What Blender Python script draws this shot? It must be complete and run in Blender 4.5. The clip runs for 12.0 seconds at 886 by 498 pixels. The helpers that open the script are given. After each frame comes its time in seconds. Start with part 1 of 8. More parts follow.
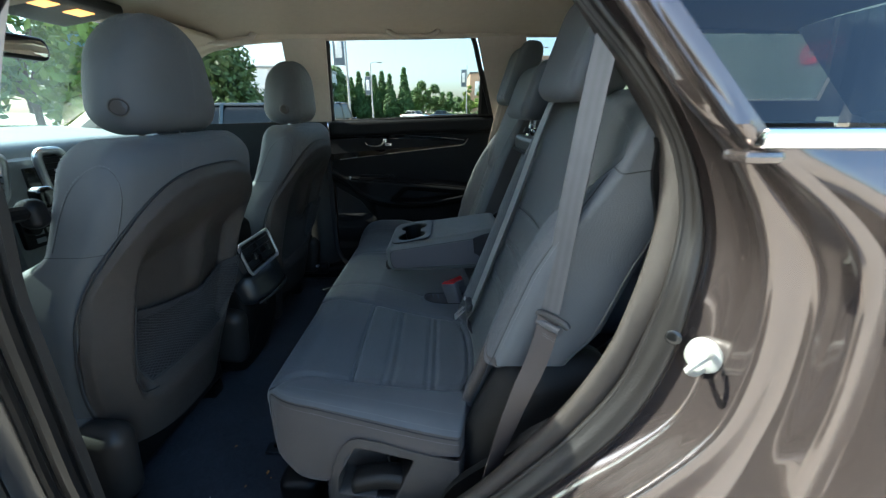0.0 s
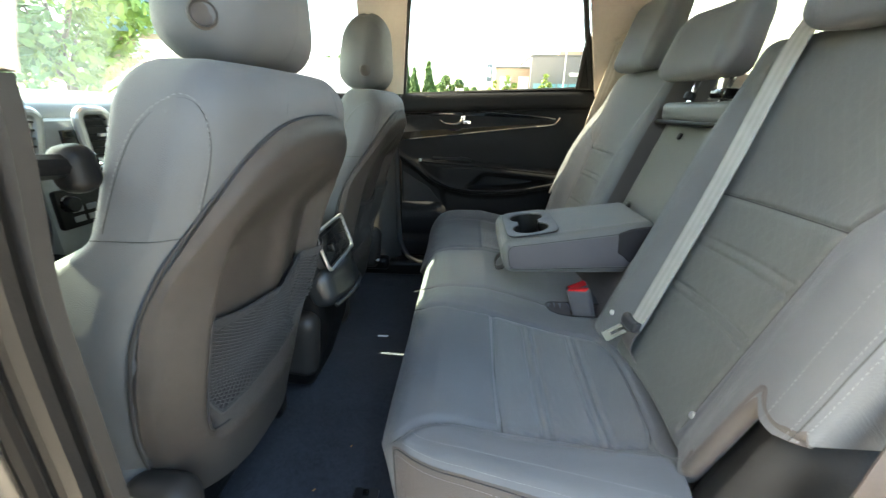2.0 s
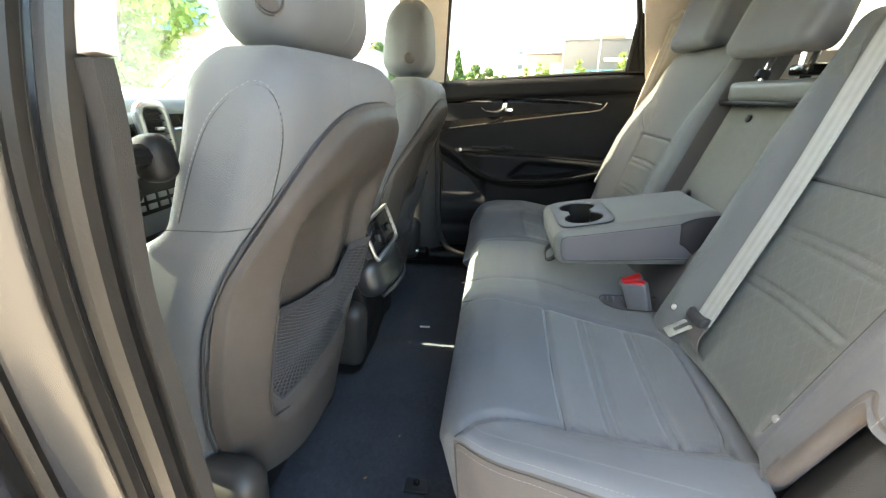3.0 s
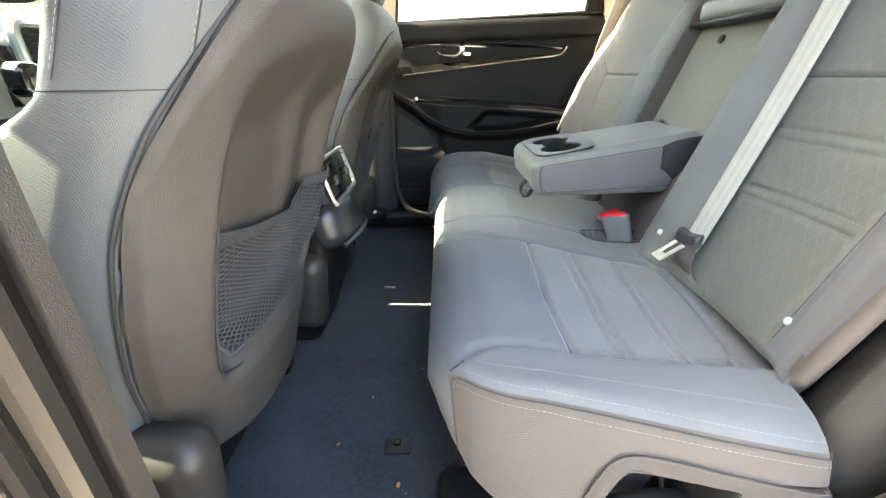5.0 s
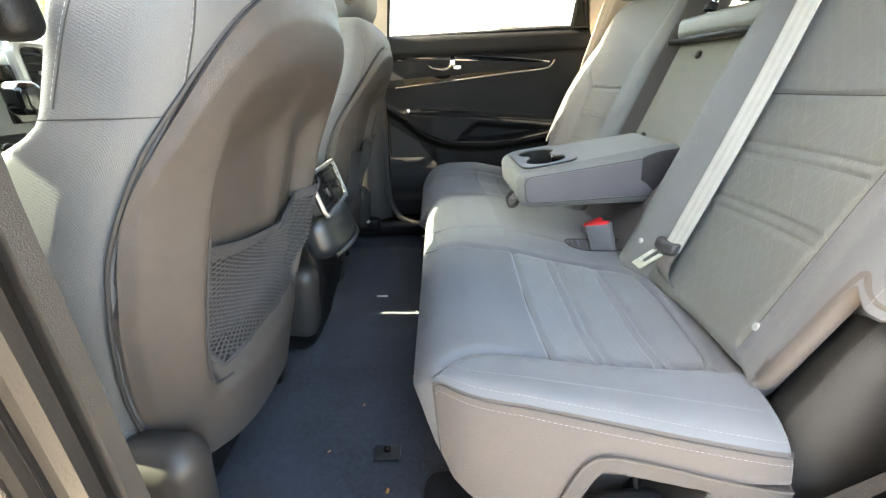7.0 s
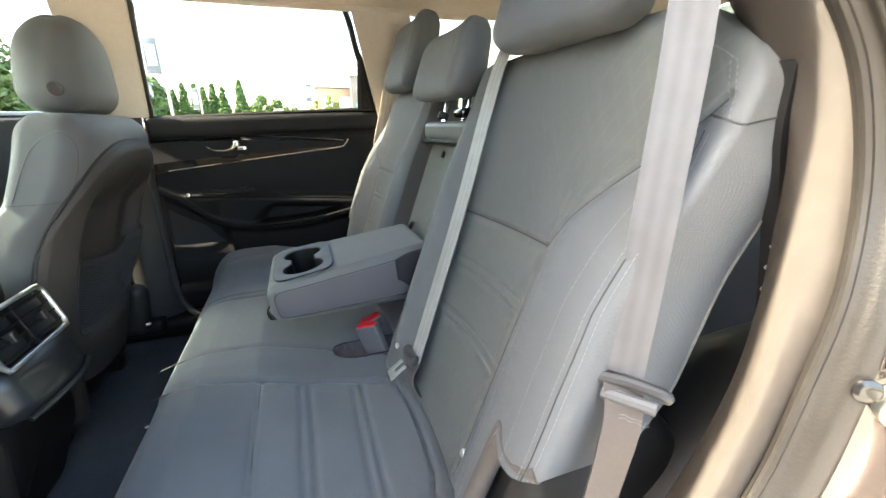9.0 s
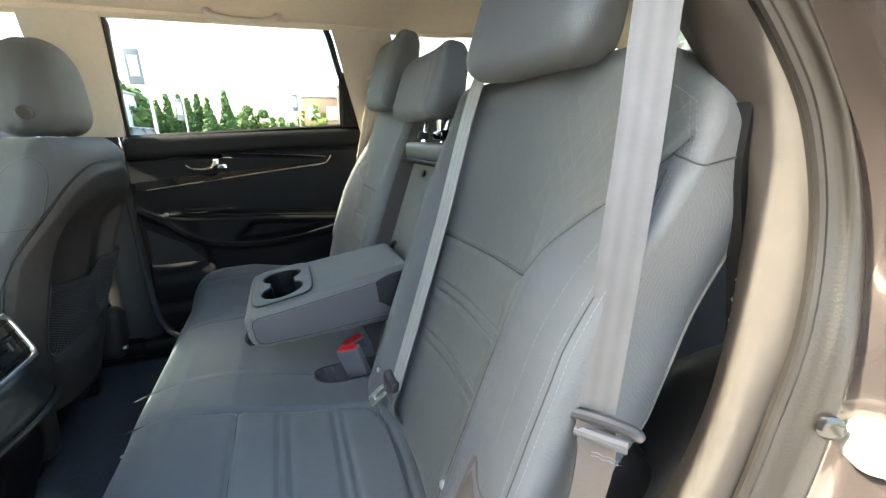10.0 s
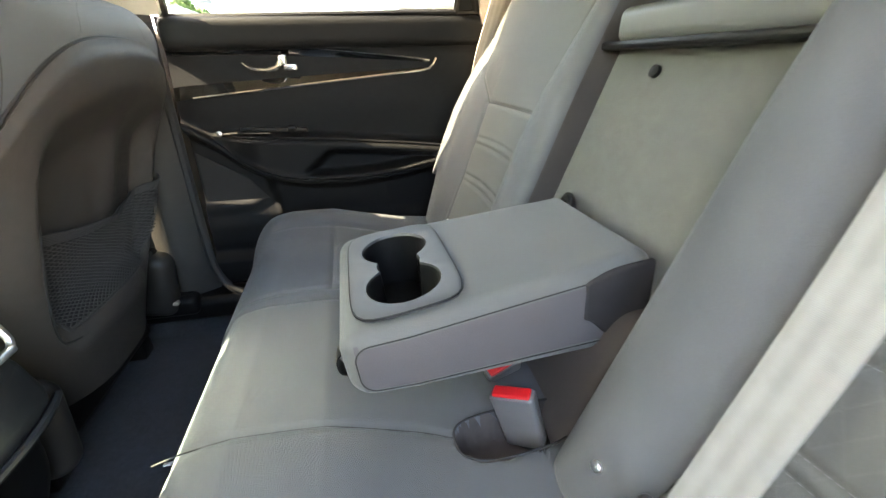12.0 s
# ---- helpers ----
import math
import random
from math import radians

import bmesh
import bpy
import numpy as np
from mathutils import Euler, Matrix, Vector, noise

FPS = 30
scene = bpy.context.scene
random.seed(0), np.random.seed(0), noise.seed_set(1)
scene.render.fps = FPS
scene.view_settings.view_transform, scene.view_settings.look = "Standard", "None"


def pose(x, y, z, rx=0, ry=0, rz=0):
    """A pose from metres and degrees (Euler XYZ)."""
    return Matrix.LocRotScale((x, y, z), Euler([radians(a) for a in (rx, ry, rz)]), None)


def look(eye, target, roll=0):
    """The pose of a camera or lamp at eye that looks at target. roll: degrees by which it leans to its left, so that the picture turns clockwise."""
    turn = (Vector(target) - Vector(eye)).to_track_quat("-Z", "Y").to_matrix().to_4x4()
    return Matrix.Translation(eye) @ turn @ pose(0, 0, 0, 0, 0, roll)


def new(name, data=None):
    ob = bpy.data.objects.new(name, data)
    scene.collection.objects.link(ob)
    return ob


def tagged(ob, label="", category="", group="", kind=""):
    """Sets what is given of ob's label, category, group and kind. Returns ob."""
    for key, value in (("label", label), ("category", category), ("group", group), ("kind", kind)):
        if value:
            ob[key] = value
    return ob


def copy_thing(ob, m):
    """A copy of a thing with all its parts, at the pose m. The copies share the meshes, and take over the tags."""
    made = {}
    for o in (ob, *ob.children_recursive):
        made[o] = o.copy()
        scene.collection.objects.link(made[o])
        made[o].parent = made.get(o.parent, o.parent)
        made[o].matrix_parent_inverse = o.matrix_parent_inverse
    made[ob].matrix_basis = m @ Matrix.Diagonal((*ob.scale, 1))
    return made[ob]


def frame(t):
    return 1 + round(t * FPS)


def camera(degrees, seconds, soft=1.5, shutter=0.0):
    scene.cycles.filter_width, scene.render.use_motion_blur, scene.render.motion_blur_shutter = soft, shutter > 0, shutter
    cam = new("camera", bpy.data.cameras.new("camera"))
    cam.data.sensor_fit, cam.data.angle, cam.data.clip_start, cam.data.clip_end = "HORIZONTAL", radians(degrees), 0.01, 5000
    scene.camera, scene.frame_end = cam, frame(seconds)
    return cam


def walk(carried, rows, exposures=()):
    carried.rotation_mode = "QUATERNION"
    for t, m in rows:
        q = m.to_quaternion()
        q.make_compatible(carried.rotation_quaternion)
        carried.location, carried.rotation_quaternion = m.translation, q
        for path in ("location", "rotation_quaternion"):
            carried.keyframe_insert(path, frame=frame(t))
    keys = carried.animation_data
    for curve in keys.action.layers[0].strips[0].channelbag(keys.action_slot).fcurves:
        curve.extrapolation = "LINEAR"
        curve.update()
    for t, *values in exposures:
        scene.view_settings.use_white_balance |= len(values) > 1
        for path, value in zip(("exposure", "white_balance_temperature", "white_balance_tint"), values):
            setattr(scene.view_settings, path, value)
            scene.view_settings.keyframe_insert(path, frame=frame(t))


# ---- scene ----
cam = camera(96.6, 12.0, 1.25, 0.25)
PATH = [
    (0, (0.015, -0.007, 1.329), (-0.004, 1.881, 0.671), -0.2),
    (0.5, (-0.066, 0.102, 1.277), (-0.001, 1.979, 0.588), 0.5),
    (1, (-0.093, 0.186, 1.238), (0.01, 2.062, 0.554), 1.5),
    (1.5, (-0.15, 0.202, 1.208), (-0.098, 2.079, 0.52), 1.9),
    (2, (-0.261, 0.232, 1.239), (-0.368, 2.11, 0.56), 0.9),
    (2.5, (-0.297, 0.234, 1.256), (-0.533, 2.098, 0.571), -0.1),
    (3, (-0.31, 0.244, 1.231), (-0.56, 2.093, 0.51), -0.5),
    (3.5, (-0.329, 0.261, 1.173), (-0.51, 2.097, 0.401), -0.4),
    (5.5, (-0.367, 0.298, 1.089), (-0.355, 2.128, 0.281), -0.7),
    (6, (-0.374, 0.299, 1.068), (-0.358, 2.129, 0.26), -0.8),
    (6.5, (-0.362, 0.289, 1.095), (-0.354, 2.125, 0.301), -0.9),
    (6.7, (-0.353, 0.283, 1.109), (-0.346, 2.123, 0.324), -0.8),
    (8.3, (-0.205, 0.257, 1.163), (0.073, 2.117, 0.481), -0.4),
    (8.5, (-0.16, 0.28, 1.188), (0.246, 2.127, 0.536), -0.3),
    (9, (-0.083, 0.318, 1.247), (0.562, 2.116, 0.652), -0.7),
    (9.5, (-0.067, 0.318, 1.265), (0.666, 2.092, 0.705), -1.0),
    (10, (-0.062, 0.321, 1.274), (0.639, 2.11, 0.716), -1.1),
    (10.5, (-0.076, 0.41, 1.287), (0.524, 2.227, 0.705), -1.5),
    (11, (-0.091, 0.537, 1.298), (0.431, 2.352, 0.638), -1.6),
    (11.5, (-0.122, 0.666, 1.24), (0.313, 2.473, 0.501), -1.3),
    (12, (-0.144, 0.797, 1.183), (0.276, 2.562, 0.34), 0.2),
]
EXPOSURES = [(0.0, 2.4, 5500, -3), (0.5, 2.95, 5850, -2), (1.5, 3.85, 6350, -2), (2.5, 4.5, 7300, 3), (3.5, 4.65, 7350, 4), (5.5, 5.25, 7550, 6), (6.7, 5.2, 7550, 6), (8.5, 4.72, 7050, 5), (9.0, 4.32, 6950, 5), (9.8, 4.08, 6700, 3), (10.5, 4.0, 6200, -2), (11.5, 4.82, 7400, 6), (12.0, 5.0, 7600, 7)]
walk(cam, [(t, look(eye, target, roll)) for t, eye, target, roll in PATH], EXPOSURES)

# ---- world, sun ----
SUN_DIR = Vector((-0.70, 0.035, 0.69)).normalized()
world = bpy.data.worlds.new("sky_world")
scene.world = world
world.use_nodes = True
wn = world.node_tree
sky = wn.nodes.new("ShaderNodeTexSky")
sky.sky_type = "NISHITA"
sky.sun_disc = False
sky.sun_elevation = math.asin(SUN_DIR.z)
sky.sun_rotation = math.atan2(SUN_DIR.x, SUN_DIR.y)
sky.air_density, sky.dust_density, sky.ozone_density = 1.0, 3.2, 1.2
wn.links.new(sky.outputs["Color"], wn.nodes["Background"].inputs["Color"])
wn.nodes["Background"].inputs["Strength"].default_value = 0.15
sun = new("sun", bpy.data.lights.new("sun", "SUN"))
sun.data.energy, sun.data.angle, sun.data.color = 3.6, radians(0.5), (1.0, 0.91, 0.77)
sun.matrix_world = look(SUN_DIR * 40, (0, 0, 0))


# ---- materials ----
def node_mat(name):
    m = bpy.data.materials.new(name)
    m.use_nodes = True
    nt = m.node_tree
    return m, nt, nt.nodes["Principled BSDF"]


def mathn(nt, op, a, b=None, c=None):
    n = nt.nodes.new("ShaderNodeMath")
    n.operation = op
    for k, v in enumerate((a, b, c)):
        if v is None:
            continue
        if isinstance(v, (int, float)):
            n.inputs[k].default_value = v
        else:
            nt.links.new(v, n.inputs[k])
    return n.outputs[0]


def noise_out(nt, co, scale, detail=3.0, rough=0.55):
    n = nt.nodes.new("ShaderNodeTexNoise")
    n.inputs["Scale"].default_value, n.inputs["Detail"].default_value = scale, detail
    n.inputs["Roughness"].default_value = rough
    nt.links.new(co, n.inputs["Vector"])
    return n.outputs["Fac"]


def surface(name, col, rough=0.5, metal=0.0, var=0.15, scale=60.0, bump=0.0, bscale=400.0, coat=0.0, sheen=0.0, spec=0.5, wear=0.08, col2=None):
    """A plain surface: colour varied at two scales, fine relief, a little uneven gloss."""
    m, nt, bsdf = node_mat(name)
    co = nt.nodes.new("ShaderNodeTexCoord").outputs["Object"]
    fine, broad = noise_out(nt, co, scale, 4.0), noise_out(nt, co, scale / 12, 2.0)
    mix = nt.nodes.new("ShaderNodeMix")
    mix.data_type = "RGBA"
    c2 = col2 or tuple(min(1, c * (1 + var)) for c in col)
    mix.inputs[6].default_value = (*[c * (1 - var) for c in col], 1)
    mix.inputs[7].default_value = (*c2, 1)
    fac = mathn(nt, "ADD", mathn(nt, "MULTIPLY", fine, 0.6), mathn(nt, "MULTIPLY", broad, 0.4))
    nt.links.new(mathn(nt, "MULTIPLY_ADD", mathn(nt, "SUBTRACT", fac, 0.5), 2.2, 0.5), mix.inputs[0])
    nt.links.new(mix.outputs[2], bsdf.inputs["Base Color"])
    nt.links.new(mathn(nt, "MULTIPLY_ADD", mathn(nt, "SUBTRACT", broad, 0.5), wear * 2, rough), bsdf.inputs["Roughness"])
    bsdf.inputs["Metallic"].default_value = metal
    bsdf.inputs["Coat Weight"].default_value = coat
    bsdf.inputs["Coat Roughness"].default_value = 0.03
    bsdf.inputs["Sheen Weight"].default_value = sheen
    bsdf.inputs["Sheen Roughness"].default_value = 0.45
    bsdf.inputs["Specular IOR Level"].default_value = spec
    if bump:
        b = nt.nodes.new("ShaderNodeBump")
        b.inputs["Strength"].default_value, b.inputs["Distance"].default_value = bump, 0.002
        nt.links.new(noise_out(nt, co, bscale, 2.0), b.inputs["Height"])
        nt.links.new(b.outputs["Normal"], bsdf.inputs["Normal"])
    return m


def cloth(name, col, lattice="", pitch=0.016, sheen=0.12, twill=0.22, figure=0.42):
    """Woven seat cloth: fine twill relief; lattice 'yz' or 'xy' adds the stitched diamond figure of the seat centres."""
    m, nt, bsdf = node_mat(name)
    co = nt.nodes.new("ShaderNodeTexCoord").outputs["Object"]
    sep = nt.nodes.new("ShaderNodeSeparateXYZ")
    nt.links.new(co, sep.inputs[0])
    X, Y, Z = sep.outputs
    # twill: diagonal threads about 1.3 mm apart
    d1 = mathn(nt, "ADD", Y, mathn(nt, "ADD", mathn(nt, "MULTIPLY", Z, 0.8), mathn(nt, "MULTIPLY", X, 0.7)))
    d2 = mathn(nt, "SUBTRACT", Y, mathn(nt, "ADD", mathn(nt, "MULTIPLY", Z, 0.8), mathn(nt, "MULTIPLY", X, 0.6)))
    tw = mathn(nt, "MULTIPLY", mathn(nt, "SINE", mathn(nt, "MULTIPLY", d1, 4200.0)), mathn(nt, "SINE", mathn(nt, "MULTIPLY", d2, 3000.0)))
    fine, broad = noise_out(nt, co, 900.0, 2.0), noise_out(nt, co, 9.0, 3.0)
    h = mathn(nt, "ADD", mathn(nt, "MULTIPLY", tw, twill), fine)
    fac = mathn(nt, "ADD", mathn(nt, "MULTIPLY", h, 0.42), mathn(nt, "MULTIPLY", broad, 0.45))
    if lattice:
        a, b = (Y, Z) if lattice == "yz" else (Y, X)
        k = 1.0 / pitch
        lines = []
        for s in (1.0, -1.0):
            p = mathn(nt, "FRACT", mathn(nt, "MULTIPLY", mathn(nt, "ADD", mathn(nt, "MULTIPLY", a, s), mathn(nt, "MULTIPLY", b, 0.62)), k))
            lines.append(mathn(nt, "SMOOTH_MIN", mathn(nt, "MULTIPLY", mathn(nt, "ABSOLUTE", mathn(nt, "SUBTRACT", p, 0.5)), 560.0 * pitch), 1.0, 0.2))
        patchy = mathn(nt, "MULTIPLY_ADD", noise_out(nt, co, 60.0, 3.0), 1.6, -0.25)
        lat = mathn(nt, "MULTIPLY", mathn(nt, "SUBTRACT", 1.0, mathn(nt, "MULTIPLY", lines[0], lines[1])), patchy)
        fac = mathn(nt, "ADD", fac, mathn(nt, "MULTIPLY", lat, figure))
        h = mathn(nt, "SUBTRACT", h, mathn(nt, "MULTIPLY", lat, 1.6 * figure))
    mix = nt.nodes.new("ShaderNodeMix")
    mix.data_type = "RGBA"
    mix.inputs[6].default_value = (*[c * 0.72 for c in col], 1)
    mix.inputs[7].default_value = (*[c * 1.5 for c in col], 1)
    nt.links.new(fac, mix.inputs[0])
    nt.links.new(mix.outputs[2], bsdf.inputs["Base Color"])
    bsdf.inputs["Roughness"].default_value = 0.66
    bsdf.inputs["Specular IOR Level"].default_value = 0.5
    bsdf.inputs["Sheen Weight"].default_value = sheen
    bsdf.inputs["Sheen Roughness"].default_value = 0.33
    bmp = nt.nodes.new("ShaderNodeBump")
    bmp.inputs["Strength"].default_value, bmp.inputs["Distance"].default_value = 0.55, 0.0012
    nt.links.new(h, bmp.inputs["Height"])
    nt.links.new(bmp.outputs["Normal"], bsdf.inputs["Normal"])
    return m


def webbing(name, col):
    m, nt, bsdf = node_mat(name)
    co = nt.nodes.new("ShaderNodeTexCoord").outputs["UV"]
    sep = nt.nodes.new("ShaderNodeSeparateXYZ")
    nt.links.new(co, sep.inputs[0])
    ribs = mathn(nt, "SINE", mathn(nt, "MULTIPLY", sep.outputs[1], 4600.0))
    bands = mathn(nt, "SINE", mathn(nt, "MULTIPLY", sep.outputs[0], 18.0))
    obj = nt.nodes.new("ShaderNodeTexCoord").outputs["Object"]
    n = noise_out(nt, obj, 40.0, 3.0)
    fac = mathn(nt, "ADD", mathn(nt, "MULTIPLY", bands, 0.22), mathn(nt, "ADD", mathn(nt, "MULTIPLY", ribs, 0.08), n))
    mix = nt.nodes.new("ShaderNodeMix")
    mix.data_type = "RGBA"
    mix.inputs[6].default_value = (*[c * 0.8 for c in col], 1)
    mix.inputs[7].default_value = (*[min(1, c * 1.2) for c in col], 1)
    nt.links.new(fac, mix.inputs[0])
    nt.links.new(mix.outputs[2], bsdf.inputs["Base Color"])
    bsdf.inputs["Roughness"].default_value = 0.5
    bmp = nt.nodes.new("ShaderNodeBump")
    bmp.inputs["Strength"].default_value, bmp.inputs["Distance"].default_value = 0.13, 0.001
    nt.links.new(mathn(nt, "ADD", ribs, bands), bmp.inputs["Height"])
    nt.links.new(bmp.outputs["Normal"], bsdf.inputs["Normal"])
    return m


def pane_mat(name, tint, gloss=1.0):
    m = bpy.data.materials.new(name)
    m.use_nodes = True
    nt = m.node_tree
    nt.nodes.remove(nt.nodes["Principled BSDF"])
    out = nt.nodes["Material Output"]
    tr, gl, fr, mx = (nt.nodes.new("ShaderNode" + k) for k in ("BsdfTransparent", "BsdfGlossy", "Fresnel", "MixShader"))
    tr.inputs["Color"].default_value = (*tint, 1)
    gl.inputs["Roughness"].default_value = 0.01
    gl.inputs["Color"].default_value = (gloss, gloss, gloss, 1)
    fr.inputs["IOR"].default_value = 1.5
    nt.links.new(fr.outputs[0], mx.inputs[0])
    nt.links.new(tr.outputs[0], mx.inputs[1])
    nt.links.new(gl.outputs[0], mx.inputs[2])
    nt.links.new(mx.outputs[0], out.inputs["Surface"])
    return m


def plain_pane():
    m = bpy.data.materials.new("glass_outer_face")
    m.use_nodes = True
    nt = m.node_tree
    nt.nodes.remove(nt.nodes["Principled BSDF"])
    tr = nt.nodes.new("ShaderNodeBsdfTransparent")
    nt.links.new(tr.outputs[0], nt.nodes["Material Output"].inputs["Surface"])
    return m


GLASS_OUT = plain_pane()


def one_gloss(ob, toward):
    """A thin pane: tint and gloss on the face turned towards a point, the other faces plain clear."""
    me = ob.data
    me.materials.append(GLASS_OUT)
    mw = Vector(toward) - ORG[ob.name]
    big = sorted(me.polygons, key=lambda p: -p.area)[:2]
    near = min(big, key=lambda p: (p.center - mw).length)
    if near.normal.dot(mw - near.center) < 0:
        me.flip_normals()
    for p in me.polygons:
        p.material_index = 0 if p.index == near.index else 1
    return ob


def paint_mat(name, col, flake=(0.35, 0.25, 0.2)):
    """Metallic paint: dark base, sparse bright flakes, clear coat."""
    m, nt, bsdf = node_mat(name)
    co = nt.nodes.new("ShaderNodeTexCoord").outputs["Object"]
    v = nt.nodes.new("ShaderNodeTexVoronoi")
    v.inputs["Scale"].default_value = 1900.0
    nt.links.new(co, v.inputs["Vector"])
    sepc = nt.nodes.new("ShaderNodeSeparateColor")
    nt.links.new(v.outputs["Color"], sepc.inputs[0])
    spark = mathn(nt, "MULTIPLY", mathn(nt, "GREATER_THAN", sepc.outputs[0], 0.93), mathn(nt, "LESS_THAN", v.outputs["Distance"], 0.45))
    broad = noise_out(nt, co, 5.0, 3.0)
    mix = nt.nodes.new("ShaderNodeMix")
    mix.data_type = "RGBA"
    mix.inputs[6].default_value = (*col, 1)
    mix.inputs[7].default_value = (*flake, 1)
    nt.links.new(mathn(nt, "MULTIPLY_ADD", spark, 0.5, mathn(nt, "MULTIPLY", broad, 0.12)), mix.inputs[0])
    nt.links.new(mix.outputs[2], bsdf.inputs["Base Color"])
    bsdf.inputs["Metallic"].default_value = 0.75
    bsdf.inputs["Roughness"].default_value = 0.19
    bsdf.inputs["Coat IOR"].default_value = 1.55
    bsdf.inputs["Coat Weight"].default_value = 1.0
    bsdf.inputs["Coat Roughness"].default_value = 0.02
    return m


def glow(name, col, strength):
    m, nt, bsdf = node_mat(name)
    bsdf.inputs["Base Color"].default_value = (*col, 1)
    bsdf.inputs["Emission Color"].default_value = (*col, 1)
    bsdf.inputs["Emission Strength"].default_value = strength
    return m


CLOTH = cloth("seat_cloth_plain", (0.070, 0.075, 0.080))
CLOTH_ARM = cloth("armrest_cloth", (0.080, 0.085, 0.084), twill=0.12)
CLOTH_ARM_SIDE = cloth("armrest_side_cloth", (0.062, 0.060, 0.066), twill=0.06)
# near-black that paints the shade inside the armrest's pivot pockets
POCKET_SHADE = surface("pocket_shade_cloth", (0.013, 0.012, 0.014), 0.85, var=0.2)
CLOTH_TOP = cloth("seat_cloth_upper_back", (0.066, 0.070, 0.067), "yz", 0.022)
# seat cloth toned for side faces: shade and warm ground bounce in the colour
CLOTH_SIDE = cloth("seat_cloth_toned_side", (0.047, 0.040, 0.036), sheen=0.1)
CLOTH_BACK = cloth("seat_cloth_figured_back", (0.070, 0.075, 0.069), "yz", 0.021)
CLOTH_CUSH = cloth("seat_cloth_figured_cushion", (0.082, 0.087, 0.088), "xy", 0.02, sheen=0.25, figure=0.16)
THREAD = surface("pale_thread", (0.16, 0.165, 0.17), 0.7, var=0.2)
# near-black for dark parts and for cords that paint shade into seams
SEAM = surface("seam_shadow_thread", (0.02, 0.02, 0.021), 0.8)
PLASTIC = surface("grained_black_plastic", (0.0055, 0.0055, 0.0058), 0.42, spec=0.2, var=0.2, bump=0.25, bscale=700)
PLASTIC_SOFT = surface("soft_black_door_skin", (0.0075, 0.0075, 0.008), 0.55, spec=0.16, var=0.18, bump=0.3, bscale=900)
PLASTIC_GR = surface("deep_grained_black_plastic", (0.0065, 0.0065, 0.0065), 0.36, spec=0.35, var=0.2, bump=0.5, bscale=1100)
SHELL = surface("grained_grey_shell", (0.044, 0.038, 0.034), 0.46, var=0.25, bump=0.7, bscale=1200)
SHELL_SM = surface("smooth_grey_shell", (0.024, 0.0215, 0.020), 0.45, spec=0.35, var=0.1, bump=0.1, bscale=1300)
GLOSS = surface("piano_black", (0.004, 0.004, 0.004), 0.06, var=0.1, wear=0.02, coat=0.5)
CHROME = surface("satin_chrome", (0.78, 0.77, 0.75), 0.12, 1.0, var=0.05)
STEEL = surface("bright_steel", (0.72, 0.71, 0.69), 0.38, 1.0, var=0.08)
BEIGE = surface("beige_headliner_cloth", (0.50, 0.425, 0.335), 0.9, var=0.08, scale=500, bump=0.3, bscale=1200)
BEIGE_P = surface("beige_pillar_plastic", (0.43, 0.37, 0.31), 0.55, var=0.06, bump=0.2, bscale=900)
CARPET = surface("dark_floor_carpet", (0.034, 0.037, 0.047), 0.95, var=0.55, scale=110, bump=1.0, bscale=1500, sheen=0.06)
CARPET_G = surface("grey_carpet_panel", (0.092, 0.095, 0.085), 0.95, var=0.3, scale=700, bump=0.8, bscale=1200, sheen=0.2)
RUBBER = surface("black_rubber_seal", (0.0075, 0.0062, 0.0052), 0.44, var=0.2, bump=0.15, bscale=300)
RUBBER_DK = surface("dark_pillar_rubber", (0.008, 0.0072, 0.0065), 0.34, spec=0.4, var=0.2, bump=0.1, bscale=300)
TRIM_GR = surface("grained_grey_trim", (0.026, 0.020, 0.015), 0.55, var=0.25, bump=0.6, bscale=2000)
PILLAR_LOW = surface("dark_grey_pillar_plastic", (0.036, 0.034, 0.032), 0.5, spec=0.3, var=0.12, bump=0.25, bscale=1100)
TRIM_DK = surface("grained_black_pillar_trim", (0.013, 0.012, 0.0115), 0.5, spec=0.4, var=0.15, bump=0.3, bscale=1100)
PAINT = paint_mat("brown_metallic_paint", (0.092, 0.077, 0.072))
PAINT_GLOSS = surface("gloss_black_pillar_film", (0.006, 0.006, 0.006), 0.22, var=0.1, wear=0.04, coat=0.3)
# one webbing in several tones: each strap's lighting is put into its colour
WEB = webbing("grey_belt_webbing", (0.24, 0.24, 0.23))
WEB_N = webbing("shaded_shoulder_webbing", (0.064, 0.064, 0.067))
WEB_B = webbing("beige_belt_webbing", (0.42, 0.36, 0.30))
MESH_NET = surface("black_net_cord", (0.038, 0.037, 0.038), 0.7)
RED = surface("red_button_plastic", (0.55, 0.015, 0.02), 0.35, var=0.05)
GREYP = surface("grey_buckle_plastic", (0.11, 0.11, 0.114), 0.32, spec=0.6, var=0.1)
WHITE_N = surface("pale_nylon", (0.27, 0.27, 0.24), 0.4, var=0.04)
CLEAR = pane_mat("clear_glass", (0.49, 0.49, 0.455))
SCREEN = pane_mat("windscreen_glass", (0.76, 0.89, 0.83))
SIDE_TINT = pane_mat("light_privacy_glass", (0.40, 0.40, 0.38))
TINT = pane_mat("privacy_glass", (0.13, 0.145, 0.15))
ASPHALT = surface("pale_concrete_paving", (0.40, 0.35, 0.29), 0.9, var=0.3, scale=30, bump=0.5, bscale=80)
GRASS = surface("lawn_grass", (0.07, 0.11, 0.03), 0.9, var=0.4, scale=20)
LEAF = surface("leaf_green", (0.09, 0.15, 0.04), 0.6, var=0.5, scale=8)
LEAF_D = surface("cypress_green", (0.075, 0.14, 0.035), 0.7, var=0.5, scale=6)
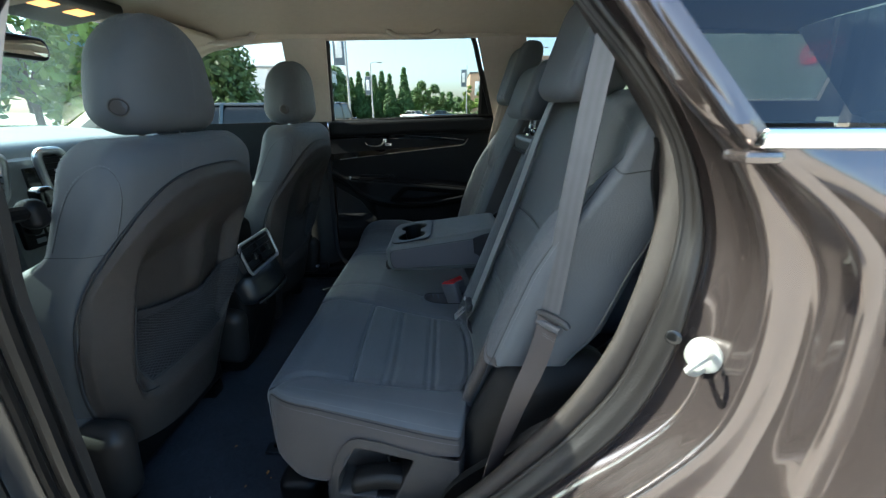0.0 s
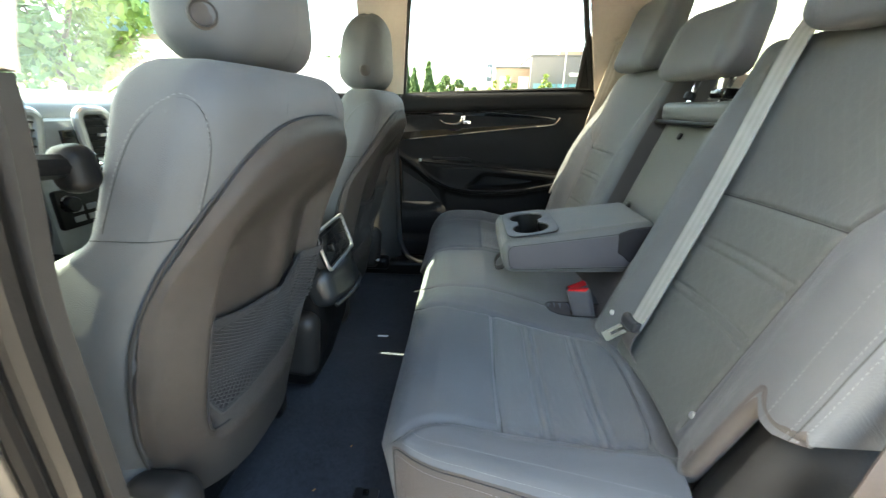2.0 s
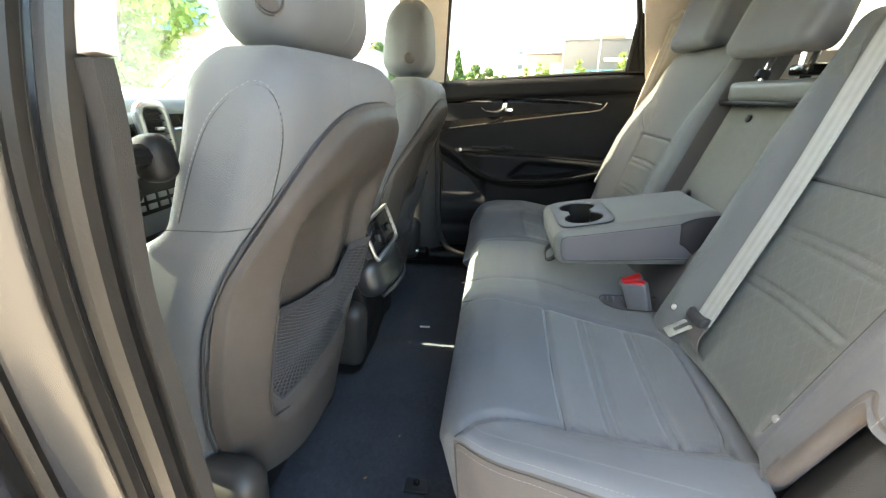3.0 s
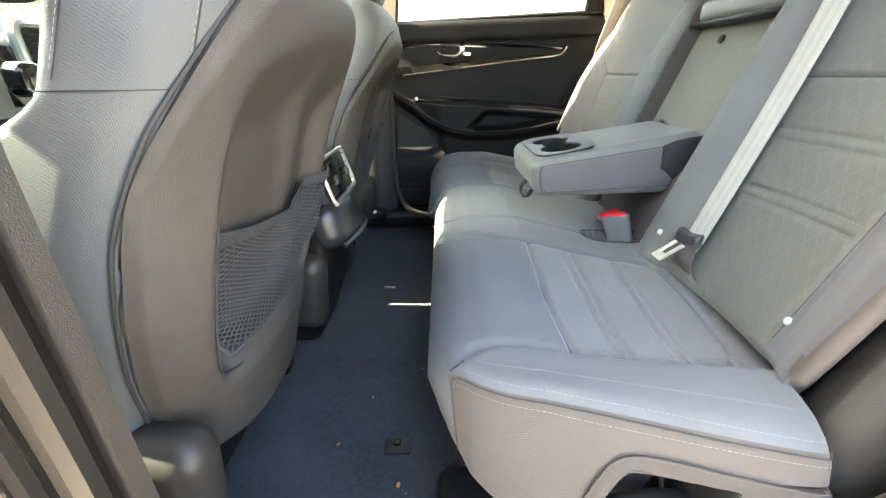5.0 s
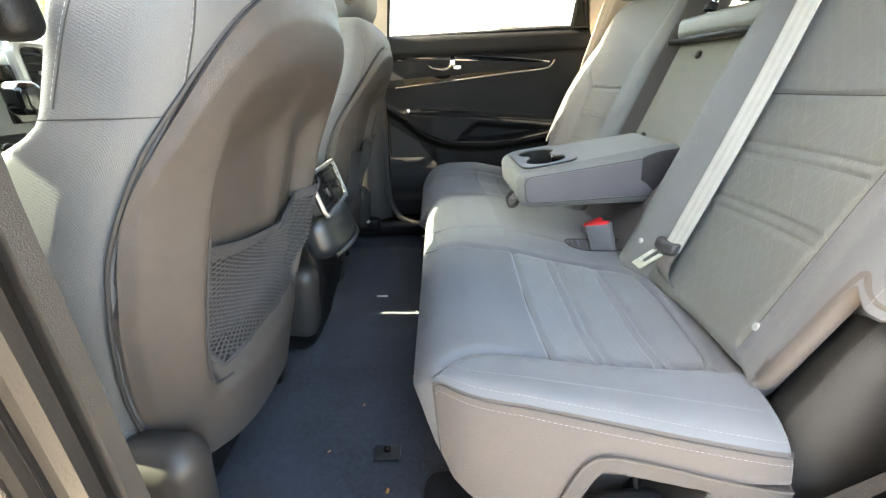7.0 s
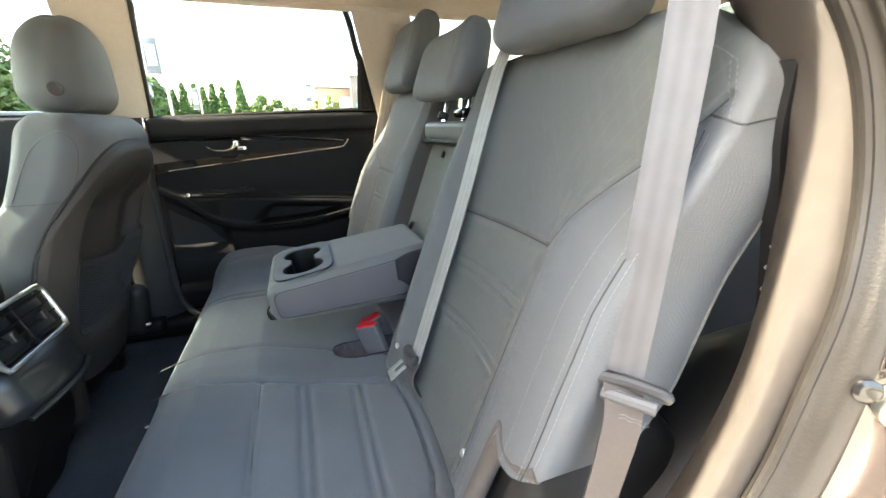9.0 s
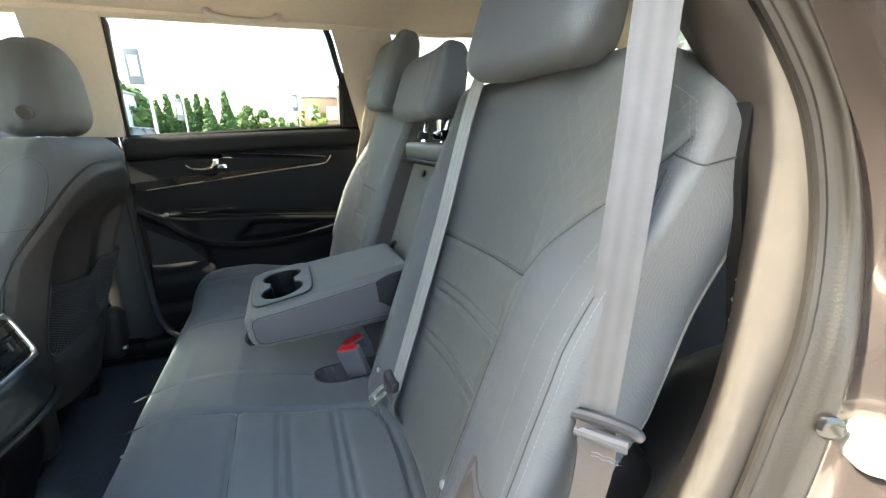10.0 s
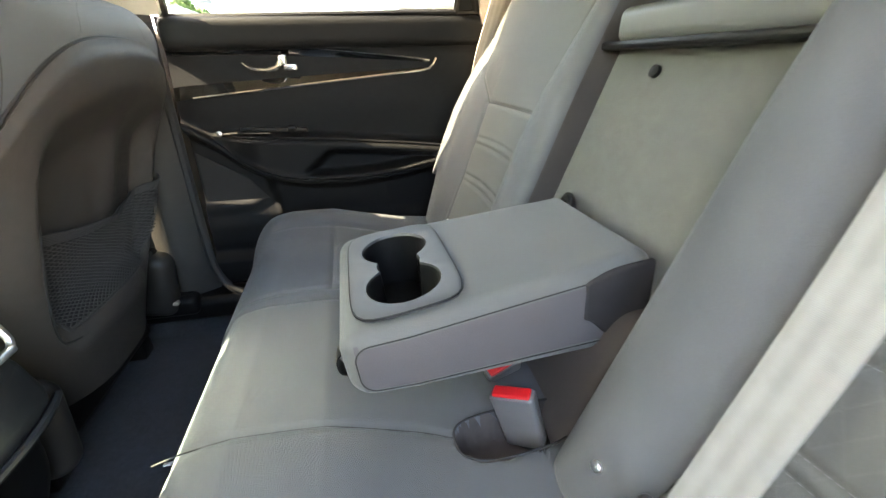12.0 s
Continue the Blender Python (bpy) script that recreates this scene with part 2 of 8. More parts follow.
LEAF_Y = surface("young_leaf_green", (0.16, 0.22, 0.035), 0.6, var=0.4, scale=8)
BARK = surface("bark", (0.12, 0.09, 0.07), 0.9, var=0.3, bump=0.5, bscale=60)
POLE_M = surface("painted_pole", (0.35, 0.35, 0.34), 0.5)
BRICK = surface("tan_brick_wall", (0.36, 0.24, 0.16), 0.85, var=0.15, scale=6)
DARKWALL = surface("dark_grey_panel_wall", (0.13, 0.12, 0.115), 0.7, var=0.08)
TEAL = surface("teal_glazing", (0.12, 0.26, 0.27), 0.15, var=0.1)
WHITE = surface("white_paint", (0.75, 0.75, 0.73), 0.5, var=0.05)
CAR_BLUE = surface("blue_grey_car_paint", (0.06, 0.085, 0.11), 0.25, 0.3, var=0.05, coat=1.0)
CAR_BLACK = surface("black_car_paint", (0.01, 0.01, 0.012), 0.2, var=0.05, coat=1.0)
CAR_WHITE = surface("white_car_paint", (0.7, 0.7, 0.7), 0.25, var=0.03, coat=1.0)
DARKGLASS = surface("dark_vehicle_glass", (0.01, 0.013, 0.015), 0.05, var=0.05)
ORANGE = surface("orange_cone_plastic", (0.75, 0.14, 0.03), 0.5, var=0.05)
SIGN_GREY = surface("grey_green_sign_glass", (0.20, 0.235, 0.20), 0.12, var=0.1, scale=4)
SIGN_RED = surface("red_sign_panel", (0.62, 0.04, 0.06), 0.35, var=0.05)
LAMP_ON = glow("warm_reading_lamp", (1.0, 0.42, 0.10), 0.55)
BANNER = surface("dark_blue_banner", (0.10, 0.13, 0.16), 0.6, var=0.3, scale=3)
DASH = surface("dash_grey_plastic", (0.15, 0.16, 0.165), 0.5, var=0.1, bump=0.2, bscale=600)

DASH_MID = surface("mid_grey_plastic", (0.085, 0.088, 0.085), 0.45, var=0.1, bump=0.15, bscale=700)
DASH_DK = surface("dark_console_plastic", (0.018, 0.019, 0.020), 0.35, var=0.1, bump=0.15, bscale=900)

# ---- building helpers ----
ORG = {}


def thing(name, base=(0, 0, 0), label="", category="", group="", kind=""):
    """An empty at the base of a thing; its parts are built in world metres and hang under it."""
    e = new(name)
    e.empty_display_size = 0.05
    e.location = base
    ORG[e.name] = Vector(base)
    return tagged(e, label, category, group, kind)


def put_mesh(name, verts, faces, material, parent=None, label="", sharp=35, smooth=True, uvs=None):
    me = bpy.data.meshes.new(name)
    o = ORG.get(parent.name, Vector()) if parent else Vector()
    v = np.asarray(verts, float) - np.array(o)
    me.from_pydata(v.tolist(), [], [tuple(int(i) for i in f) for f in faces])
    me.update()
    if uvs is not None:
        layer = me.uv_layers.new(name="uv")
        idx = np.zeros(len(me.loops), int)
        me.loops.foreach_get("vertex_index", idx)
        layer.data.foreach_set("uv", np.asarray(uvs, float)[idx].ravel())
    if smooth:
        me.shade_smooth()
        me.set_sharp_from_angle(angle=radians(sharp))
    me.materials.append(material)
    ob = new(name, me)
    if parent:
        ob.parent = parent
    ORG[ob.name] = o
    if label:
        ob["label"] = label
    return ob


def cut(verts, faces, keep):
    """The faces chosen by keep, with only their vertices."""
    faces = [f for f, k in zip(faces, keep) if k]
    used = sorted({i for f in faces for i in f})
    m = {i: n for n, i in enumerate(used)}
    return np.asarray(verts)[used], [[m[i] for i in f] for f in faces]


def ring(a, b, r, na, nb, nc):
    r = max(min(r, a / 2 - 1e-4, b / 2 - 1e-4), 1e-4)
    a, b = a / 2, b / 2
    out = []
    for (p, q, n, c, a0) in (((-a + r, -b), (a - r, -b), na, (a - r, -b + r), -90), ((a, -b + r), (a, b - r), nb, (a - r, b - r), 0),
                             ((a - r, b), (-a + r, b), na, (-a + r, b - r), 90), ((-a, b - r), (-a, -b + r), nb, (-a + r, -b + r), 180)):
        out += [(p[0] + (q[0] - p[0]) * i / n, p[1] + (q[1] - p[1]) * i / n) for i in range(n)]
        out += [(c[0] + r * math.cos(radians(a0 + 90 * i / nc)), c[1] + r * math.sin(radians(a0 + 90 * i / nc))) for i in range(nc)]
    return np.array(out)


def soft_block(size, r, R, n, shape=None, k=6, nc=4):
    """A rounded block: section size[0] x size[1] with corner r, length size[2] with rounded ends R. shape maps local (u, v, w) arrays to the world.
    Returns verts, faces and the local places of the verts."""
    a, b, c = size
    na, nb, nl = n
    R = min(R, min(a, b) / 2 - 1e-3, c / 2 - 1e-3)
    ph = [radians(90 * i / k) for i in range(k + 1)]
    lev = [(-c / 2 + R * (1 - math.cos(p)), R * (1 - math.sin(p))) for p in ph]
    mid = [(-c / 2 + R + (c - 2 * R) * i / nl, 0.0) for i in range(1, nl)]
    lev = lev + mid + [(-w, i) for w, i in reversed(lev)]
    loc, faces = [], []
    for w, ins in lev:
        rg = ring(a - 2 * ins, b - 2 * ins, max(r - ins, 0.001), na, nb, nc)
        loc.append(np.c_[rg, np.full(len(rg), w)])
    N = len(loc[0])
    for j in range(len(lev) - 1):
        for i in range(N):
            i2 = (i + 1) % N
            faces.append((j * N + i, j * N + i2, (j + 1) * N + i2, (j + 1) * N + i))
    loc = np.concatenate(loc)
    T = len(loc)
    loc = np.concatenate([loc, [[0, 0, -c / 2], [0, 0, c / 2]]])
    last = (len(lev) - 1) * N
    for i in range(N):
        i2 = (i + 1) % N
        faces.append((T, i2, i))
        faces.append((T + 1, last + i, last + i2))
    verts = shape(loc[:, 0], loc[:, 1], loc[:, 2]) if shape else loc
    return np.asarray(verts), faces, loc


def box(x0, x1, y0, y1, z0, z1, r=0.006, m=None):
    """A bevelled box in world metres."""
    size = (x1 - x0, y1 - y0, z1 - z0)
    v, f, _ = soft_block(size, r, r, (1, 1, 1), None, 2, 2)
    v = v + np.array([(x0 + x1) / 2, (y0 + y1) / 2, (z0 + z1) / 2])
    if m is not None:
        v = np.array([tuple(m @ Vector(p)) for p in v])
    return v, f


def joined(*pieces):
    vs, fs, o = [], [], 0
    for v, f in pieces:
        vs.append(np.asarray(v))
        fs += [[i + o for i in g] for g in f]
        o += len(v)
    return np.concatenate(vs), fs


def spline(pts, n):
    """n points at even steps along a smooth curve through pts."""
    p = np.asarray(pts, float)
    if len(p) == 2:
        return p[0] + (p[1] - p[0]) * np.linspace(0, 1, n)[:, None]
    q = np.vstack([2 * p[0] - p[1], p, 2 * p[-1] - p[-2]])
    out = []
    for i in range(len(p) - 1):
        t = np.linspace(0, 1, 24, endpoint=False)[:, None]
        a, b, c, d = q[i:i + 4]
        out.append(0.5 * (2 * b + (c - a) * t + (2 * a - 5 * b + 4 * c - d) * t ** 2 + (3 * b - a - 3 * c + d) * t ** 3))
    out = np.vstack(out + [p[-1:]])
    s = np.r_[0, np.cumsum(np.linalg.norm(np.diff(out, axis=0), axis=1))]
    return np.array([np.interp(np.linspace(0, s[-1], n), s, out[:, k]) for k in range(out.shape[1])]).T


def tube(pts, r, seg=8, caps=True, flat=1.0):
    """A round bar along pts; r may be a list."""
    p = np.asarray(pts, float)
    n = len(p)
    rad = np.broadcast_to(r, (n,))
    tan = np.gradient(p, axis=0)
    tan /= np.linalg.norm(tan, axis=1)[:, None] + 1e-12
    ref = np.array([0.0, 0.0, 1.0]) if abs(tan[0][2]) < 0.9 else np.array([1.0, 0, 0])
    vs, fs = [], []
    side = np.cross(tan[0], ref)
    for i in range(n):
        side = side - tan[i] * (side @ tan[i])
        side /= np.linalg.norm(side) + 1e-12
        up = np.cross(side, tan[i])
        for k in range(seg):
            a = 2 * math.pi * k / seg
            vs.append(p[i] + rad[i] * (math.cos(a) * side + flat * math.sin(a) * up))
    for i in range(n - 1):
        for k in range(seg):
            k2 = (k + 1) % seg
            fs.append((i * seg + k, i * seg + k2, (i + 1) * seg + k2, (i + 1) * seg + k))
    if caps:
        fs.append(tuple(range(seg))[::-1])
        fs.append(tuple((n - 1) * seg + k for k in range(seg)))
    return np.array(vs), fs


def ribbon(pts, across, width, thick=0.0022, n=60, cols=6):
    """A strap along pts, with its width along the vectors across (one, or one for each of pts). Returns verts, faces, uvs."""
    p = spline(pts, n)
    ac = np.asarray(across, float)
    ac = np.tile(ac, (n, 1)) if ac.ndim == 1 else spline(ac, n)
    tan = np.gradient(p, axis=0)
    tan /= np.linalg.norm(tan, axis=1)[:, None]
    ac = ac - tan * (ac * tan).sum(1)[:, None]
    ac /= np.linalg.norm(ac, axis=1)[:, None]
    nor = np.cross(tan, ac)
    s = np.r_[0, np.cumsum(np.linalg.norm(np.diff(p, axis=0), axis=1))]
    vs, uv, fs = [], [], []
    for i in range(n):
        for k in range(cols + 1):
            f = k / cols - 0.5
            vs.append(p[i] + ac[i] * width * f + nor[i] * thick / 2)
            uv.append((k / cols, s[i]))
        for k in range(cols, -1, -1):
            f = k / cols - 0.5
            vs.append(p[i] + ac[i] * width * f - nor[i] * thick / 2)
            uv.append((k / cols, s[i]))
    M = 2 * (cols + 1)
    for i in range(n - 1):
        for k in range(M):
            k2 = (k + 1) % M
            fs.append((i * M + k, i * M + k2, (i + 1) * M + k2, (i + 1) * M + k))
    fs.append(tuple(range(M))[::-1])
    fs.append(tuple((n - 1) * M + k for k in range(M)))
    return np.array(vs), fs, np.array(uv)


def sheet(fn, nu, nv, thick=0.004, flip=False):
    """A thick sheet over fn(u, v) arrays in 0..1."""
    U, V = np.meshgrid(np.linspace(0, 1, nu + 1), np.linspace(0, 1, nv + 1), indexing="ij")
    P = np.stack(np.broadcast_arrays(*fn(U, V)), -1).astype(float)
    du, dv = np.gradient(P, axis=0), np.gradient(P, axis=1)
    N = np.cross(du, dv)
    N /= np.linalg.norm(N, axis=-1)[..., None] + 1e-12
    if flip:
        N = -N
    Q = P - N * thick
    A, B = P.reshape(-1, 3), Q.reshape(-1, 3)
    o = len(A)
    fs = []

    def at(i, j):
        return i * (nv + 1) + j
    for i in range(nu):
        for j in range(nv):
            q = (at(i, j), at(i + 1, j), at(i + 1, j + 1), at(i, j + 1))
            fs += [q if not flip else q[::-1], tuple(k + o for k in (q[::-1] if not flip else q))]
    rim = [at(i, 0) for i in range(nu)] + [at(nu, j) for j in range(nv)] + [at(i, nv) for i in range(nu, 0, -1)] + [at(0, j) for j in range(nv, 0, -1)]
    for a, b in zip(rim, rim[1:] + rim[:1]):
        q = (b, a, a + o, b + o)
        fs.append(q if not flip else q[::-1])
    return np.vstack([A, B]), fs


def disc(c, nrm, r, h, seg=24, bevel=0.15):
    """A round button with a rounded rim, its foot at c, along nrm."""
    c, nrm = np.asarray(c, float), Vector(nrm).normalized()
    rot = np.array(nrm.to_track_quat("Z", "Y").to_matrix())
    prof = [(r, 0), (r, h * 0.6), (r * (1 - bevel * 0.4), h * 0.92), (r * (1 - bevel), h)]
    vs, fs = [], []
    for rr, z in prof:
        vs += [(rr * math.cos(2 * math.pi * k / seg), rr * math.sin(2 * math.pi * k / seg), z) for k in range(seg)]
    vs.append((0, 0, h))
    for i in range(len(prof) - 1):
        fs += [(i * seg + k, i * seg + (k + 1) % seg, (i + 1) * seg + (k + 1) % seg, (i + 1) * seg + k) for k in range(seg)]
    t = (len(prof) - 1) * seg
    fs += [(t + k, t + (k + 1) % seg, t + seg) for k in range(seg)]
    return np.array(vs) @ rot.T + c, fs


def lathe(c, nrm, prof, seg=24):
    """A turned form: prof is (radius, height) along nrm from c."""
    c, nrm = np.asarray(c, float), Vector(nrm).normalized()
    rot = np.array(nrm.to_track_quat("Z", "Y").to_matrix())
    vs, fs = [], []
    for rr, z in prof:
        vs += [(rr * math.cos(2 * math.pi * k / seg), rr * math.sin(2 * math.pi * k / seg), z) for k in range(seg)]
    for i in range(len(prof) - 1):
        fs += [(i * seg + k, i * seg + (k + 1) % seg, (i + 1) * seg + (k + 1) % seg, (i + 1) * seg + k) for k in range(seg)]
    return np.array(vs) @ rot.T + c, fs


def far_from(u, w, poly):
    """Distance of points (u, w) from a polyline."""
    best = np.full(np.shape(u), 9.0)
    for (x0, y0), (x1, y1) in zip(poly[:-1], poly[1:]):
        dx, dy = x1 - x0, y1 - y0
        t = np.clip(((u - x0) * dx + (w - y0) * dy) / (dx * dx + dy * dy + 1e-12), 0, 1)
        best = np.minimum(best, np.hypot(u - x0 - t * dx, w - y0 - t * dy))
    return best


def groove(u, w, poly, width=0.006, depth=0.006):
    return depth * np.exp(-(far_from(u, w, poly) / width) ** 2)


def stitches(path, dash=0.0042, gap=0.0022, r=0.00036):
    """A row of short thread dashes along path (world points, already on the surface)."""
    s = np.r_[0, np.cumsum(np.linalg.norm(np.diff(path, axis=0), axis=1))]
    pieces, d = [], 0.0
    while d + dash < s[-1]:
        q = np.array([[np.interp(v, s, path[:, k]) for k in range(3)] for v in (d, d + dash / 2, d + dash)])
        pieces.append(tube(q, [r * 0.7, r, r * 0.7], 4))
        d += dash + gap
    return joined(*pieces)


def sstep(x, a, b):
    t = np.clip((np.asarray(x, float) - a) / (b - a), 0, 1)
    return t * t * (3 - 2 * t)

# ---- the car's shell: x to the rear, y across from the open door, z up from the ground ----
YC = 1.235          # centre line
FLOOR_Z = 0.453


def wall_y(z):
    """The far side of the cabin, leaning in above the window sill."""
    return 1.995 - 0.42 * np.maximum(np.asarray(z, float) - 1.285, 0)


ground = put_mesh("ground", [(-2500, -2500, 0), (2500, -2500, 0), (2500, 2500, 0), (-2500, 2500, 0)], [(0, 1, 2, 3)], ASPHALT)
tagged(ground, "dry sunlit pale concrete paving of a car park", "ground", kind="structure")

v, f = sheet(lambda u, w: (-1.7 + 2.15 * u, 0.50 + 1.47 * w,
                           FLOOR_Z + 0.012 * np.exp(-((0.50 + 1.47 * w - YC) / 0.16) ** 2) + 0.004 * np.sin(9 * u + 5 * w) * np.sin(7 * w)
                           + 0.05 * sstep(np.abs(w - 0.5), 0.45, 0.5)), 60, 50, 0.03)
floor = put_mesh("floor", v, f, CARPET)
tagged(floor, "dark blue-grey carpeted car floor with small crumbs", "car floor", kind="structure")

# roof lining over a painted roof
def roof_fn(x0, x1, lift):
    def fn(u, w):
        x, s = x0 + (x1 - x0) * u, (w - 0.5) * 2
        z = 1.675 - (0.055 - 0.03 * sstep(x, 0.5, 0.9)) * np.abs(s) ** 4 - 0.10 * sstep(-x, 0.75, 1.35) - 0.03 * sstep(x, 0.6, 1.9) + lift
        return x, YC + 0.612 * s, z
    return fn


v, f = sheet(roof_fn(-1.12, 1.42, 0.0), 60, 40, 0.012, flip=True)
ceiling = put_mesh("ceiling", v, f, BEIGE)
tagged(ceiling, "beige woven cloth roof lining", "roof lining", kind="structure")
v, f = sheet(roof_fn(-1.2, 1.44, 0.045), 40, 20, 0.01)
roof = put_mesh("roof_panel", v, f, PAINT)
tagged(roof, "dark brown metallic roof panel", "car roof", kind="structure")
# roof rails both sides, above the door openings
for nm, ys in (("roof_rail_trim", (1.865, 1.835)), ):
    pts = spline([(-1.12, ys[1], 1.555), (-0.8, ys[1] + 0.005, 1.625), (0.0, ys[1], 1.64), (0.9, ys[1], 1.655), (1.75, ys[1], 1.65)], 40)
    v, f = tube(pts, 0.026, 10)
    tagged(put_mesh(nm, v, f, BEIGE), "beige cloth covered roof rail above the far doors", "trim", kind="structure")
pts = spline([(-1.12, 0.635, 1.56), (-0.8, 0.62, 1.63), (0.0, 0.62, 1.645), (0.9, 0.62, 1.62), (1.75, 0.63, 1.52)], 40)
v, f = tube(pts, 0.03, 10)
tagged(put_mesh("roof_rail_trim", v, f, BEIGE), "beige cloth covered roof rail above the open door", "trim", kind="structure")


def wall_patch(name, corners, material, n=(16, 16), thick=0.02, label="", category="trim", inset=0.0):
    """A four-sided patch of the far cabin side given by (x, z) corners: bottom front, bottom rear, top rear, top front."""
    c = np.array(corners, float)

    def fn(u, w):
        p = (c[0][:, None, None] * (1 - u) * (1 - w) + c[1][:, None, None] * u * (1 - w) + c[2][:, None, None] * u * w + c[3][:, None, None] * (1 - u) * w)
        return p[0], wall_y(p[1]) + inset, p[1]
    v, f = sheet(fn, n[0], n[1], thick)
    ob = put_mesh(name, v, f, material)
    return tagged(ob, label, category, kind="structure")


# far B pillar: beige above the sill, black below
wall_patch("trim", [(-0.70, 1.285), (-0.534, 1.285), (-0.488, 1.64), (-0.67, 1.64)], BEIGE_P, label="beige plastic upper door pillar cover", inset=-0.035)
v, f = sheet(lambda u, w: (-0.72 + 0.165 * u + 0.0 * w, 1.965 - 0.045 * np.sin(math.pi * u) - 0.0 * w, 0.5 + 0.785 * w), 14, 30, 0.02)
tagged(put_mesh("trim", v, f, PILLAR_LOW), "dark grey grained plastic lower door pillar cover", "trim", kind="structure")
# far C pillar
wall_patch("trim", [(0.24, 1.285), (0.46, 1.30), (0.335, 1.64), (0.135, 1.64)], BEIGE_P, label="beige plastic rear pillar cover", inset=-0.03)
wall_patch("trim", [(0.45, 1.20), (1.75, 1.25), (1.75, 1.37), (0.43, 1.37)], BEIGE_P, label="beige rear side trim below the quarter window", inset=-0.03)
wall_patch("trim", [(1.72, 1.30), (1.85, 1.30), (1.85, 1.64), (1.68, 1.64)], BEIGE_P, label="beige rearmost pillar cover", inset=-0.03)
# far cargo side, near cargo side, all dark
for y0, y1 in ((1.90, 1.98), (0.50, 0.54)):
    v, f = box(0.42, 1.80, y0, y1, 0.45, 1.28, 0.02)
    tagged(put_mesh("trim", v, f, PLASTIC), "black plastic cargo side trim", "trim", kind="structure")
# far front door below its window, outside skin
wall_patch("wall_front_door", [(-1.75, 0.5), (-0.72, 0.5), (-0.72, 1.285), (-1.75, 1.26)], PLASTIC_SOFT, label="black front door trim", category="car door")
# near front door, closed, seen only as the side of the cabin
v, f = box(-1.85, -0.70, 0.435, 0.495, 0.45, 1.262, 0.02)
tagged(put_mesh("wall_near_front_door", v, f, PLASTIC_SOFT), "black inner side of the closed near front door", "car door", kind="structure")
v, f = box(-2.4, 2.1, 2.03, 2.12, 0.30, 1.27, 0.03)
tagged(put_mesh("body_side", v, f, PAINT), "dark brown metallic body side beyond the doors", "car body", kind="structure")
# glass on the far side, windscreen, tailgate glass
def pane(name, quad, material, label):
    q = np.array(quad, float)
    nrm = np.cross(q[1] - q[0], q[3] - q[0])
    nrm /= np.linalg.norm(nrm)
    v, f = np.vstack([q, q + nrm * 0.004]), [(0, 1, 2, 3), (7, 6, 5, 4), (0, 4, 5, 1), (1, 5, 6, 2), (2, 6, 7, 3), (3, 7, 4, 0)]
    ob = one_gloss(put_mesh(name, v, f, material, smooth=False), (-0.2, 1.235, 1.2))
    ob.visible_shadow = True
    return tagged(ob, label, "window", kind="structure")


pane("window_1", [(-1.65, 2.0, 1.27), (-0.70, 2.0, 1.275), (-0.66, 1.855, 1.64), (-0.98, 1.855, 1.60)], CLEAR, "clear side window glass of the far front door")
pane("window_5", [(-1.65, 0.47, 1.265), (-0.68, 0.47, 1.265), (-0.60, 0.60, 1.62), (-1.00, 0.60, 1.60)], CLEAR, "clear side window glass of the near front door")
pane("window_2", [(-1.12, 0.63, 1.60), (-1.12, 1.83, 1.60), (-2.0, 1.94, 1.16), (-2.0, 0.52, 1.16)], SCREEN, "large clear sloping windscreen glass")
pane("window_3", [(1.43, 0.66, 1.652), (1.43, 1.81, 1.652), (1.98, 1.86, 1.15), (1.98, 0.62, 1.15)], TINT, "wide tailgate window glass")
pane("window_4", [(0.43, 1.955, 1.37), (1.73, 1.955, 1.37), (1.70, 1.85, 1.645), (0.33, 1.85, 1.645)], SIDE_TINT, "tinted rear quarter window glass")
# A pillars, tailgate, cowl
for ya, yb in ((1.84, 1.95), (0.62, 0.51)):
    v, f = tube(spline([(-0.98, ya, 1.605), (-1.35, (ya + yb) / 2, 1.44), (-1.78, yb, 1.20)], 16), np.interp(np.linspace(0, 1, 16), [0, 0.25, 0.5, 1], [0.028, 0.030, 0.058, 0.060]), 10)
    tagged(put_mesh("trim", v, f, BEIGE_P), "pale beige windscreen pillar cover", "trim", kind="structure")
v, f = box(1.80, 2.02, 0.50, 1.97, 0.45, 1.15, 0.03)
tagged(put_mesh("wall_tailgate", v, f, PLASTIC), "black lined tailgate of the car", "tailgate", kind="structure")
for ya in (0.56, 1.80):
    v, f = box(1.80, 1.95, ya, ya + 0.12, 1.10, 1.60, 0.03)
    tagged(put_mesh("trim", v, f, BEIGE_P), "beige tailgate pillar cover", "trim", kind="structure")
v, f = box(-3.0, -1.95, 0.40, 2.08, 0.30, 1.12, 0.05)
tagged(put_mesh("car_bonnet", v, f, PAINT), "dark brown metallic bonnet", "car body", kind="structure")

# ---- far rear door ----
door = thing("rear_door", (-0.15, 1.99, 0.60), "black soft-skinned rear door with gloss inlay and chrome lines", "car door")
SWOOSH = [(-0.556, 1.037), (-0.483, 0.993), (-0.416, 0.940), (-0.326, 0.902), (-0.215, 0.887), (-0.06, 0.893), (0.12, 0.927), (0.30, 0.955)]
ARMTOP = [(-0.556, 1.035), (-0.464, 1.018), (-0.25, 1.008), (0.0, 0.99), (0.127, 0.978), (0.30, 0.965)]


SPK_RIM = [(-0.33, 0.905), (-0.355, 0.868), (-0.39, 0.835), (-0.43, 0.815), (-0.48, 0.806), (-0.56, 0.803)]


def curve_at(poly, x):
    p = spline(poly, 200)
    return np.interp(x, p[:, 0], p[:, 1])


